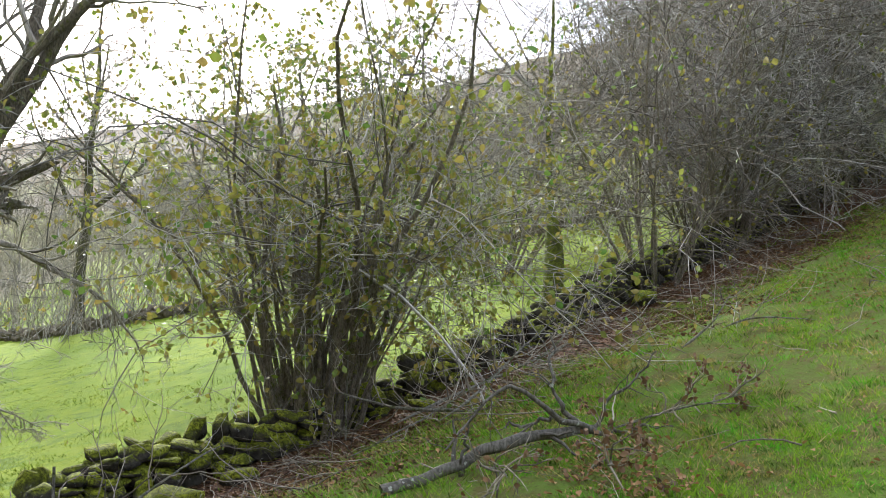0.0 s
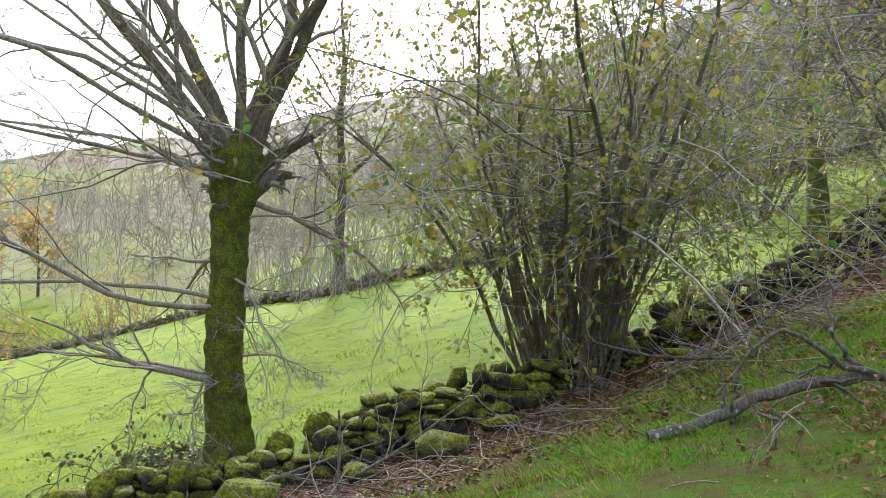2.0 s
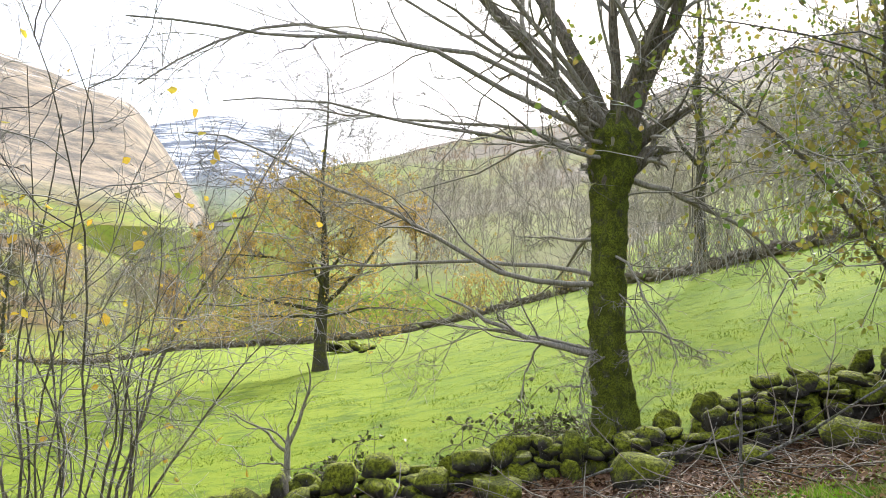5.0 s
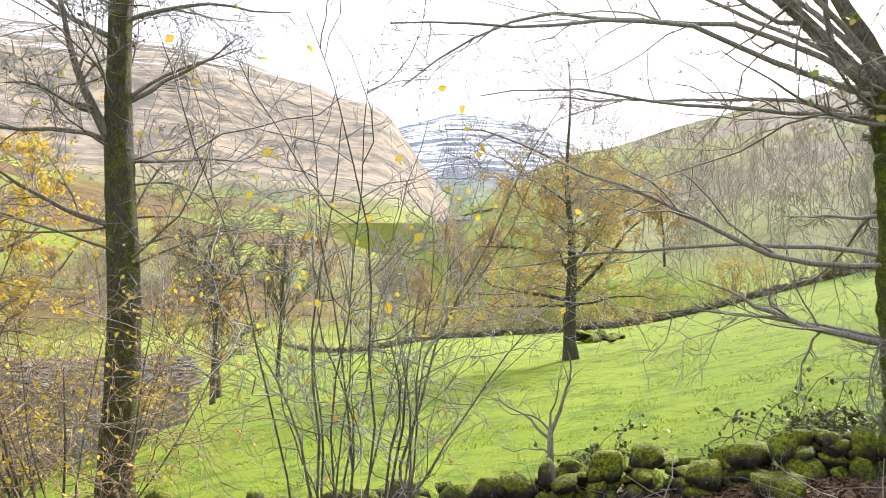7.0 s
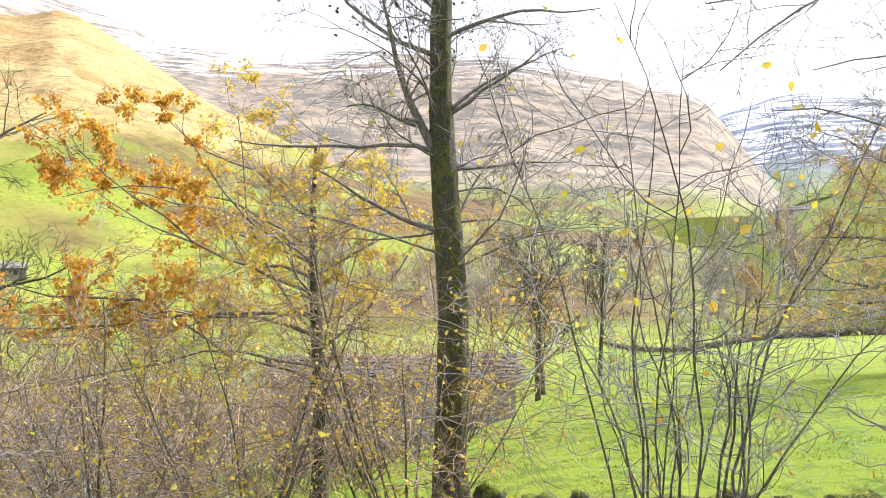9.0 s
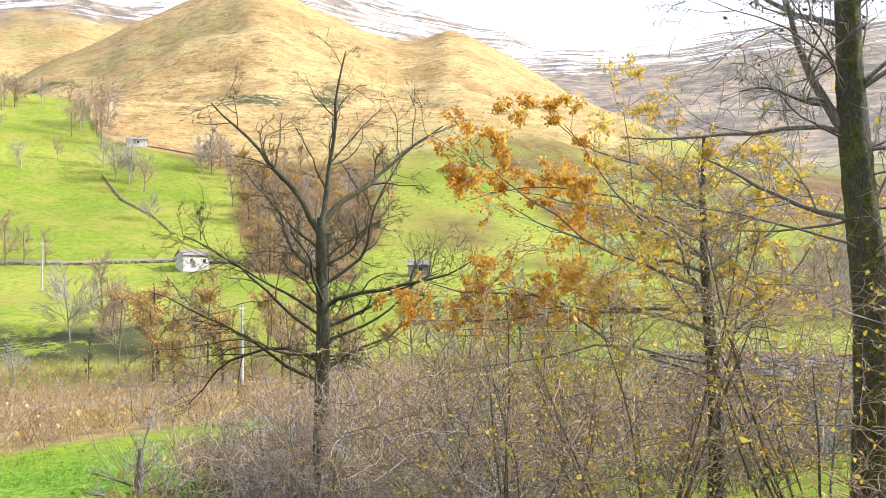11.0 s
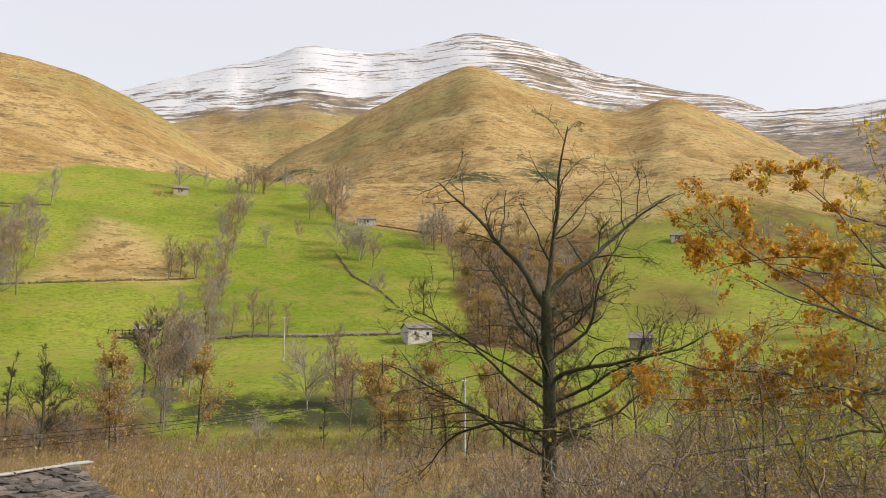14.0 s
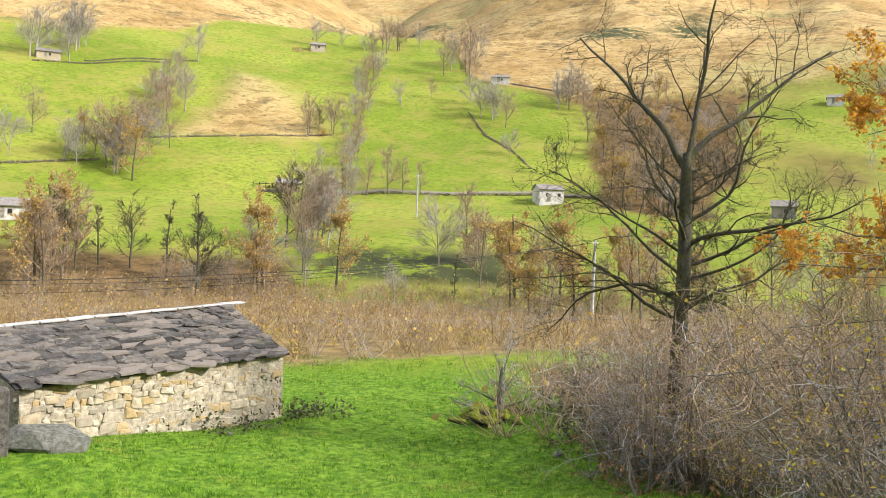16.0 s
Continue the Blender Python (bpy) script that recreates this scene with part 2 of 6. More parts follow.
# ridges: distance of the crest, of the foot, height of the foot, steepening, roughness, then bearing (degrees left of +y) and crest angle in pairs
RIDGES = {
    "wood": (300, 60, 2, 1.1, 0.02, (-60, 26, -10.4, 22.8, -4.4, 21.4, 5.8, 19.3, 15.5, 17.3, 20.7, 16.1, 26, 14.7, 32.5, 12.7, 36, 12.6, 41.8, 11.2, 45.2, 10.4, 49.5, 9.4, 56, 6, 66, 0)),
    "blue": (3300, 1500, 90, 1.2, 0.04, (40, 6, 50.8, 11.8, 54.3, 12.6, 56, 12.9, 58.4, 12.3, 60.5, 11.8, 70, 6)),
    "scarp": (2200, 420, 40, 1.25, 0.045, (55, 4, 59, 9.6, 60.1, 11.6, 61.8, 13.4, 64.4, 14, 68.2, 15.1, 74.4, 16.7, 82.3, 17.1, 90.9, 16.8, 98.3, 16.9, 102, 16.5)),
    "tan_east": (1100, 330, 60, 1.15, 0.075, (80, 6, 92.8, 13.6, 96.7, 15.9, 99.4, 17.4, 101.2, 18.4, 105, 17.4, 112.3, 20.2, 115.2, 21.3, 118.8, 19.8, 122.8, 17.8, 128.3, 14.8, 136, 9)),
    "tan_west": (720, 330, 60, 1.1, 0.06, (122, 8, 128, 12, 132.5, 14.1, 135.2, 15.7, 138.2, 17.3, 140.1, 18, 142.6, 18.8, 145.3, 19.1, 148.6, 19.3, 155, 20, 180, 20)),
    "snow": (2700, 900, 200, 1.3, 0.05, (90, 14, 96.9, 17.8, 101.2, 18.8, 105.7, 20.1, 110.7, 22.2, 115.2, 23.4, 117.6, 22.7, 122.9, 21.8, 127.3, 22.1, 129.7, 21.1, 133.9, 19.9, 139.4, 18, 150, 16)),
}


# distance and height in pairs: the pastures up the valley, and those across it
UP_VALLEY = (60, -3.2, 120, -2.5, 200, 5, 350, 30, 500, 62, 800, 110)
OPPOSITE = (60, -7.6, 95, -8.0, 116, -7.6, 140, -1.8, 205, 9, 265, 31, 330, 60, 410, 97, 520, 120)


def bearing(x, y):
    return np.degrees(np.arctan2(-x, y))


def near_land(x, y):
    u = (x + y) * 0.7071
    z = -1.1 + 1.16 * np.logaddexp(0, (u + 1.5) / 4) + 0.0026 * np.clip(u, 0, 45) ** 2
    s = wall_side(x, y)
    z = z + 0.4 * step(1.3, 4.2, s) * step(-14, -4, u) * (0.2 + 0.8 * step(0.8, 3.5, np.hypot(x, y)))
    z = z - 0.2 * np.exp(-((s - 0.3) / 1.2) ** 2) * step(0.5, 3.5, u) * (1 - 0.5 * step(7, 9, u))
    w = -0.574 * x - 0.819 * y
    z = z - 3.5 * step(2, 20, w) - 0.025 * np.clip(w - 12, 0, 60)
    z = z + 0.75 * np.exp(-((x + 10.2) ** 2 + (y + 19.6) ** 2) / 22)
    return z + 0.12 * waves(x, y, 5.0, 3) * step(3, 9, np.hypot(x, y)) + 0.035 * waves(x, y, 0.8, 5, 3) + 0.03 * waves(x, y, 0.33, 18, 3) * step(1.5, 2.5, s) * (1 - step(11, 14, np.hypot(x, y)))


def land(x, y, parts=False):
    x, y = np.asarray(x, float), np.asarray(y, float)
    r, az = np.hypot(x, y), bearing(x, y)
    eye = EYE
    near = near_land(np.where(r > 110, x * 110 / np.maximum(r, 1e-6), x), np.where(r > 110, y * 110 / np.maximum(r, 1e-6), y))
    west = step(46, 74, az) + step(-70, -110, az)
    up_valley, opposite = (np.interp(r, table[::2], table[1::2]) for table in (UP_VALLEY, OPPOSITE))
    far = up_valley + (opposite - up_valley) * step(74, 104, az) + 5 * waves(x, y, 110, 8) * step(150, 280, r) + 0.8 * waves(x, y, 30, 9) * step(90, 130, r)
    base = near + (far - near) * step(46, 80, r) * np.clip(west, 0, 1)
    best, which = base, np.zeros(np.shape(r), int)
    for i, (name, (crest, foot, z0, power, rough, table)) in enumerate(RIDGES.items()):
        ang = sum(np.interp(az + d, table[::2], table[1::2], left=-20, right=-20) for d in (-1.0, -0.5, 0, 0.5, 1.0)) / 5
        ang = ang + 0.25 * waves(az, az * 0, 3.0, 20 + i, 3)
        top = np.tan(np.radians(ang)) * crest + eye
        t = np.clip((r - foot) / (crest - foot), 0, 1)
        share = np.clip(ang / 9, 0, 1)
        foot_z = z0 * share - 30 * (1 - share)
        if name.startswith("tan"):
            low, high = (np.interp(foot, rows[::2], rows[1::2]) for rows in (UP_VALLEY, OPPOSITE))
            foot_z = np.minimum(foot_z, low + (high - low) * step(74, 104, az) - 2)
        z = foot_z + (top - foot_z) * t ** power
        z = z + rough * crest * 0.35 * waves(x, y, crest * 0.16, 30 + i, 5) * t * (1 - t) * 4
        z = z + rough * crest * 0.1 * waves(x, y, crest * 0.04, 50 + i, 4) * t * (1 - t) * 4
        z = np.where(r > crest, top - (r - crest) * 0.35, z)
        z = np.where((r < foot) | (ang < 0), -1e4, z)
        which = np.where(z > best, i + 1, which)
        best = np.maximum(best, z)
    return (best, which) if parts else best


def gz(x, y):
    return float(land(x, y))


def np_mesh(name, verts, faces):
    me = bpy.data.meshes.new(name)
    faces = np.asarray(faces, np.int32)
    k = faces.shape[1]
    me.vertices.add(len(verts))
    me.vertices.foreach_set("co", np.asarray(verts, np.float32).ravel())
    me.loops.add(faces.size)
    me.loops.foreach_set("vertex_index", faces.ravel())
    me.polygons.add(len(faces))
    me.polygons.foreach_set("loop_start", np.arange(0, faces.size, k, dtype=np.int32))
    me.update(calc_edges=True)
    return me


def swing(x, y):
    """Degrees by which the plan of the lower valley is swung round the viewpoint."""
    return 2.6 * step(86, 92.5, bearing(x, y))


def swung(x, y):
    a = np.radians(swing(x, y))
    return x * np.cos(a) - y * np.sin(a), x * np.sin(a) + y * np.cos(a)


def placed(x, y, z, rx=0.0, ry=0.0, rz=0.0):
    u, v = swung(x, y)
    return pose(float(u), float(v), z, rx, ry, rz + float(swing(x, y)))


def mesh_part(name, me, material, parent=None, label="", kind="", smooth=True):
    ob = new(name, me)
    me.materials.append(material)
    if parent is None:
        co = np.empty(len(me.vertices) * 3, np.float32)
        me.vertices.foreach_get("co", co)
        co = co.reshape(-1, 3)
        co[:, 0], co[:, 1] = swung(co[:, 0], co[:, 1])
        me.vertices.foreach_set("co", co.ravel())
        me.update()
    if smooth:
        me.polygons.foreach_set("use_smooth", np.ones(len(me.polygons), bool))
    if parent is not None:
        ob.parent = parent
    return tagged(ob, label=label, kind=kind)


def thing(name, base, label, category, group="", turn=0.0):
    ob = new(name)
    ob.empty_display_size = 0.1
    ob.matrix_world = placed(*base, 0, 0, turn)
    return tagged(ob, label, category, group)


# one sheet of ground, finer towards the middle and where the walk looks
rings = np.concatenate([0.35 * 1.0305 ** np.arange(0, 65), 2.46 * 1.0125 ** np.arange(0, 140), 14.0 * 1.0305 ** np.arange(0, 66), 101.8 * 1.011 ** np.arange(0, 131), 427 * 1.0305 ** np.arange(0, 81)])
spokes = np.concatenate([np.arange(-36, 166, 0.34), np.arange(166, 324, 3.0)])
AZ, RR = np.meshgrid(np.radians(spokes), rings)
GX, GY = -np.sin(AZ) * RR, np.cos(AZ) * RR
GZ, WHICH = land(GX, GY, True)
nr, ns = GX.shape
gv = np.concatenate([np.stack([GX, GY, GZ], -1).reshape(-1, 3), [[0, 0, gz(0, 0)]]])
ii, jj = np.meshgrid(np.arange(nr - 1), np.arange(ns), indexing="ij")
j2 = (jj + 1) % ns
gf = np.stack([ii * ns + jj, (ii + 1) * ns + jj, (ii + 1) * ns + j2, ii * ns + j2], -1).reshape(-1, 4)
cf = np.stack([np.full(ns, nr * ns), np.arange(ns), (np.arange(ns) + 1) % ns], -1)
gme = bpy.data.meshes.new("ground")
gme.from_pydata(gv.tolist(), [], gf.tolist() + cf.tolist())
side, azd = wall_side(gv[:, 0], gv[:, 1]), bearing(gv[:, 0], gv[:, 1])
rad = np.hypot(gv[:, 0], gv[:, 1])
round_az = np.where(azd < -100, azd + 360, azd)
uu = (gv[:, 0] + gv[:, 1]) * 0.7071
which = np.append(WHICH.ravel(), 0)
patch = waves(gv[:, 0], gv[:, 1], 2.2, 11)
broad = waves(gv[:, 0], gv[:, 1], 90, 12)
heath_line = np.interp(azd, (90, 97, 103, 106, 118, 122.5, 125, 127, 131, 133, 138, 142.6, 144.7, 150), (390, 360, 334, 326, 322, 333, 350, 470, 600, 560, 465, 399, 378, 360))


def in_gorge(x, y):
    """How far inside the scrubby side valley a point of the plan lies: about 0 outside, 1 inside."""
    d, a = np.hypot(x, y) + 26 * waves(x, y, 60, 68), bearing(x, y) + 4.5 * waves(x, y, 60, 61)
    low = np.interp(d, (181, 245, 301, 330), (110.5, 107.6, 105.2, 104.0))
    high = np.interp(d, (181, 203, 246, 296, 330), (112.5, 116.0, 117.2, 118.3, 119.5))
    return step(-0.3, 0.7, a - low) * step(-0.3, 0.7, high - a) * step(180, 192, d) * (1 - step(318, 332, d))


def inside(x, y, corners):
    """Metres inside a convex plot whose corners run anticlockwise; less than 0 outside."""
    best = 1e9
    for (ax, ay), (bx, by) in zip(corners, corners[1:] + corners[:1]):
        k = math.hypot(bx - ax, by - ay)
        best = np.minimum(best, ((bx - ax) * (y - ay) - (by - ay) * (x - ax)) / k)
    return best


HEATH_PLOT = [(-148, -204), (-206, -248), (-207, -222), (-190, -184)][::-1]
SCRUB_PLOT = [(-106, -184), (-120, -178), (-209, -246), (-192, -264)][::-1]
ragged = 5 * waves(gv[:, 0], gv[:, 1], 14, 63) + 10 * broad
ZONES = {
    "litter": step(-0.5, 0.2, side) * (1 - step(1.7, 3.0, side + 1.1 * patch - 0.02 * uu)) * step(-9, -5, uu) * (rad < 45) + step(-0.5, 0.8, gv[:, 1] + 6 - 0.825 * (gv[:, 0] + 17) + 0.8 * patch) * (gv[:, 0] < -15.5) * (1 - step(40, 46, rad)) * step(92, 95, azd) * (azd < 126),
    "bank": step(0.8, 2.2, side) * (rad < 50) * step(-6, -2, uu),
    "brush": np.maximum(step(37, 42, rad + 3 * patch - 0.5 * (140 - azd)) * (1 - step(98, 112, rad + 8 * broad)) * step(100, 112, azd) * (azd < 200), (which == 1) * step(60, 90, rad) * (1 - step(42, 50, azd + 6 * broad)) * (0.45 + 0.55 * step(-0.3, 0.2, waves(gv[:, 0], gv[:, 1], 35, 66)))),
    "valley": step(37, 42, rad + 3 * patch - 0.5 * (140 - azd)) * (1 - step(98, 106, rad + 8 * broad - 26 * step(134, 138, azd))) * step(100, 112, azd) * (azd < 200),
    "afar": step(60, 110, rad),
    "lush": step(92, 104, round_az) * (1 - step(200, 230, round_az)) * (1 - step(36, 44, rad)) * step(4, 11, rad + 1.5 * patch),
    # gorse on the tan hills; the last term paints the terrace bank's shade
    "gorse_and_shade": np.isin(which, (4, 5)) * step(0.3, 0.45, waves(gv[:, 0], gv[:, 1], 120, 51)) * (1 - step(230, 330, gv[:, 2])) + (which == 4) * step(85, 100, gv[:, 2]) * (1 - step(150, 175, gv[:, 2])) * step(102, 105, azd) * (1 - step(117, 121, azd)) * step(-0.1, 0.15, waves(gv[:, 0], gv[:, 1], 70, 57)) + (which == 0) * step(118, 124, rad) * (1 - step(134, 142, rad)) * step(119, 123, azd) * (1 - step(134, 137, azd)),
    "heath": np.maximum((which == 0) * step(-7, 7, inside(gv[:, 0], gv[:, 1], HEATH_PLOT) + ragged) * 0.95, np.isin(which, (0, 4, 5, 6)) * step(-8, 8, rad - heath_line + 22 * broad + 10 * waves(gv[:, 0], gv[:, 1], 25, 62)) * step(86, 92, azd)),
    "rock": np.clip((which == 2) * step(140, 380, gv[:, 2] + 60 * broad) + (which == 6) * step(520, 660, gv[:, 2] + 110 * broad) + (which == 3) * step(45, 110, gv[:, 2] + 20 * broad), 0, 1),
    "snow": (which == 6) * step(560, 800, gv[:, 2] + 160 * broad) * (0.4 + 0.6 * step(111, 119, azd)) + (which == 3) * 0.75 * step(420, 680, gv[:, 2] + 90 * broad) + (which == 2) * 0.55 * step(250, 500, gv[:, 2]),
    # the farthest peak, whose blue haze is painted into its rock colour
    "haze_blue": (which == 2) * 1.0,
    "scrub": np.clip(step(105, 150, rad) * (1 - step(60, 90, gv[:, 2])) * step(58, 66, azd) * (1 - step(98, 108, azd)) * step(-0.25, 0.3, waves(gv[:, 0], gv[:, 1], 45, 14)) + in_gorge(gv[:, 0], gv[:, 1]) + step(98, 104, rad) * (1 - step(128, 138, rad + 8 * broad)) * step(135, 138, azd) * (azd < 160) + step(-8, 8, inside(gv[:, 0], gv[:, 1], SCRUB_PLOT) + ragged) * 0.8, 0, 1),
}
for zone, values in ZONES.items():
    gme.attributes.new(zone, "FLOAT", "POINT").data.foreach_set("value", values.astype(np.float32))

g = Graph("meadow_ground", 0.95, 0.1)
n_big, n_mid, n_small, n_fine = g.noise(0.02, 5), g.noise(0.35, 5, 0.7), g.noise(4, 5, 0.7), g.noise(45, 4, 0.7)
grass = g.mix(g.ramp(n_mid, 0.3, 0.7), (0.16, 0.25, 0.014), (0.26, 0.33, 0.022))
grass = g.mix(g.ramp(n_big, 0.4, 0.62), grass, (0.31, 0.38, 0.038))
grass = g.mix(g.ramp(n_small, 0.45, 0.72, 0, 0.8), grass, (0.12, 0.22, 0.02))
grass = g.mix(g.ramp(n_fine, 0.5, 0.8, 0, 0.6), grass, (0.28, 0.33, 0.035))
grass = g.mix(g.ramp(g.noise(1.1, 5, 0.75), 0.5, 0.62, 0, 0.85), grass, (0.11, 0.18, 0.02))
grass = g.mix(g.attr("afar"), grass, g.mix(g.ramp(n_big, 0.35, 0.65), (0.2, 0.28, 0.02), g.mix(g.ramp(n_mid, 0.3, 0.7), (0.28, 0.35, 0.035), (0.38, 0.41, 0.065))))
grass = g.mix(g.math("MULTIPLY", g.attr("afar"), g.ramp(g.noise(0.6, 7, 0.9), 0.46, 0.6, 0, 0.8)), grass, (0.11, 0.15, 0.022))
grass = g.mix(g.math("MULTIPLY", g.attr("afar"), g.ramp(g.noise(0.06, 7, 0.85), 0.46, 0.6, 0, 0.55)), grass, (0.36, 0.3, 0.075))
bank = g.mix(g.ramp(n_small, 0.35, 0.65), (0.12, 0.21, 0.022), (0.14, 0.12, 0.04))
bank = g.mix(g.ramp(n_fine, 0.48, 0.75, 0, 0.6), bank, (0.05, 0.045, 0.018))
c = g.mix(g.attr("bank"), grass, bank)
c = g.mix(g.attr("lush"), c, g.mix(g.ramp(n_small, 0.35, 0.7), (0.07, 0.17, 0.015), (0.28, 0.44, 0.04)))
litter = g.mix(g.ramp(n_fine, 0.35, 0.65), (0.035, 0.02, 0.014), (0.2, 0.105, 0.06))
c = g.mix(g.attr("litter"), c, litter)
brush = g.mix(g.ramp(g.noise(0.5, 6, 0.75), 0.35, 0.65), (0.13, 0.105, 0.078), (0.28, 0.235, 0.18))
c = g.mix(g.attr("brush"), c, brush)
c = g.mix(g.attr("valley"), c, g.mix(g.ramp(g.noise(0.5, 6, 0.75), 0.35, 0.65), (0.2, 0.135, 0.055), (0.42, 0.3, 0.125)))
c = g.mix(g.attr("scrub"), c, g.mix(g.ramp(g.noise(0.3, 6, 0.75), 0.35, 0.65), (0.08, 0.055, 0.025), (0.24, 0.15, 0.06)))
heath = g.mix(g.ramp(g.noise(0.012, 8, 0.75), 0.38, 0.62), (0.4, 0.26, 0.095), (0.62, 0.45, 0.2))
heath = g.mix(g.ramp(g.noise(0.006, 5, 0.6), 0.48, 0.6, 0, 0.6), heath, (0.32, 0.3, 0.1))
heath = g.mix(g.ramp(g.noise(0.09, 6, 0.8, (1, 1, 2.5)), 0.5, 0.58, 0, 0.7), heath, (0.25, 0.155, 0.06))
heath = g.mix(g.ramp(g.noise(0.035, 8, 0.8, (1, 1, 3.5)), 0.57, 0.6, 0, 0.8), heath, (0.15, 0.115, 0.06))
heath = g.mix(g.ramp(g.noise(0.4, 5, 0.8), 0.56, 0.6, 0, 0.8), heath, (0.13, 0.105, 0.045))
heath = g.mix(g.ramp(g.noise(0.22, 5, 0.8), 0.58, 0.62, 0, 0.6), heath, (0.62, 0.48, 0.24))
c = g.mix(g.attr("heath"), c, heath)
# one dark colour for the gorse and the terrace bank's painted shade
c = g.mix(g.math("MULTIPLY", g.attr("gorse_and_shade"), g.ramp(g.noise(0.06, 8, 0.85), 0.47, 0.51)), c, (0.075, 0.085, 0.035))
strata, weather = g.noise(0.014, 8, 0.78, (0.25, 0.25, 5.0)), g.noise(0.006, 9, 0.78)
rock = g.mix(g.ramp(g.noise(0.02, 6, 0.7), 0.4, 0.6), (0.2, 0.175, 0.15), (0.44, 0.35, 0.25))
rock = g.mix(g.ramp(strata, 0.4, 0.47, 0.5, 0), rock, (0.13, 0.12, 0.115))
# distance haze put into the colour: blue-grey over the far peak's rock
rock = g.mix(g.attr("haze_blue"), rock, g.mix(g.ramp(g.noise(0.01, 7, 0.75), 0.4, 0.6), (0.13, 0.16, 0.22), (0.26, 0.28, 0.33)))
lie = g.math("ADD", strata, g.math("ADD", g.math("MULTIPLY", g.attr("snow"), 0.15), g.math("MULTIPLY", weather, 0.45)))
rock = g.mix(g.math("MULTIPLY", g.ramp(lie, 0.8, 0.82), g.ramp(g.attr("snow"), 0.02, 0.2)), rock, (0.86, 0.88, 0.92))
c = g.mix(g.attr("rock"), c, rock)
ledges = g.math("MULTIPLY", g.math("ADD", strata, g.math("MULTIPLY", weather, 0.5)), g.math("MULTIPLY", g.attr("rock"), 280.0))
gullies = g.math("MULTIPLY", g.math("ADD", g.noise(0.02, 8, 0.72), g.math("MULTIPLY", g.noise(0.11, 5, 0.7, (1, 1, 2.0)), 0.2)), g.math("MULTIPLY", g.attr("heath"), 110.0))
relief = g.math("ADD", g.math("ADD", n_fine, g.math("MULTIPLY", n_small, 2.0)), g.math("ADD", ledges, gullies))
M_GROUND = g.done(c, relief, 0.6, 0.05)
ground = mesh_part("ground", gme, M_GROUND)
tagged(ground, "hillside pasture of short green grass rising to tan and snowy mountains", "ground", kind="structure")


# ---- growing wood ----
class Wood:
    """Branches in batches: each level is (points B x n x 3, radii B x n)."""

    def __init__(self, seed):
        self.r = np.random.default_rng(seed)
        self.levels = []

    def unit(self, v):
        return v / np.maximum(np.linalg.norm(v, axis=-1, keepdims=True), 1e-9)

    def run(self, start, way, length, rad, n, wobble=0.15, lift=0.0, tip=0.3, tropism=None):
        """Grows a batch from start along way; lift bends it up (or down) on the way."""
        B = len(start)
        pts, d = [start], self.unit(way)
        for i in range(n - 1):
            d = d + wobble * self.r.normal(size=(B, 3))
            d[:, 2] += lift / (n - 1)
            if tropism is not None:
                d += np.asarray(tropism) / (n - 1)
            d = self.unit(d)
            pts.append(pts[-1] + d * (length / (n - 1))[:, None])
        P = np.stack(pts, 1)
        R = rad[:, None] * np.linspace(1, tip, n)[None] ** 0.9
        self.levels.append((P, R))
        return P, R

    def fork(self, P, R, many, span=(0.3, 1.0), angle=45, spread=12, length=0.5, shorten=0.5, thin=0.55, n=5, wobble=0.15, lift=0.15, least=0.0012, tip=0.3):
        """Lets each branch of a batch bear side branches."""
        B, m = P.shape[:2]
        idx = np.repeat(np.arange(B), many)
        t = self.r.uniform(span[0], span[1], len(idx))
        f = t * (m - 1)
        i = np.minimum(f.astype(int), m - 2)
        w = (f - i)[:, None]
        at = P[idx, i] * (1 - w) + P[idx, i + 1] * w
        T = self.unit(P[idx, i + 1] - P[idx, i])
        side = self.unit(np.cross(T, self.r.normal(size=T.shape)))
        a = np.radians(self.r.normal(angle, spread, len(idx)))[:, None]
        total = np.linalg.norm(np.diff(P, axis=1), axis=-1).sum(1)[idx]
        ln = total * length * (1 - shorten * t) * self.r.uniform(0.6, 1.25, len(idx))
        rr = np.maximum((R[idx, i] * (1 - w[:, 0]) + R[idx, i + 1] * w[:, 0]) * thin * self.r.uniform(0.7, 1.1, len(idx)), least)
        return self.run(at, np.cos(a) * T + np.sin(a) * side, ln, rr, n, wobble, lift, tip)

    def tubes(self, level, sides, only=None, cap=1e9):
        P, R = self.levels[level]
        if only is not None:
            P, R = P[only], R[only]
        return tube_mesh(P, np.minimum(R, cap), sides)


def tube_mesh(P, R, sides):
    B, n = P.shape[:2]
    T = np.gradient(P, axis=1)
    T /= np.maximum(np.linalg.norm(T, axis=-1, keepdims=True), 1e-9)
    ref = np.where(np.abs(T[:, :1, 2:3]) > 0.8, np.array([[[1.0, 0.1, 0]]]), np.array([[[0.1, 0.05, 1.0]]]))
    N = np.cross(T, np.broadcast_to(ref, T.shape))
    N /= np.maximum(np.linalg.norm(N, axis=-1, keepdims=True), 1e-9)
    Bn = np.cross(T, N)
    a = np.linspace(0, 2 * np.pi, sides, endpoint=False)
    ring = N[:, :, None] * np.cos(a)[None, None, :, None] + Bn[:, :, None] * np.sin(a)[None, None, :, None]
    V = (P[:, :, None] + ring * R[:, :, None, None]).reshape(-1, 3)
    b, i, s = np.meshgrid(np.arange(B), np.arange(n - 1), np.arange(sides), indexing="ij")
    s2 = (s + 1) % sides
    o = b * n * sides
    F = np.stack([o + i * sides + s, o + i * sides + s2, o + (i + 1) * sides + s2, o + (i + 1) * sides + s], -1).reshape(-1, 4)
    return V, F


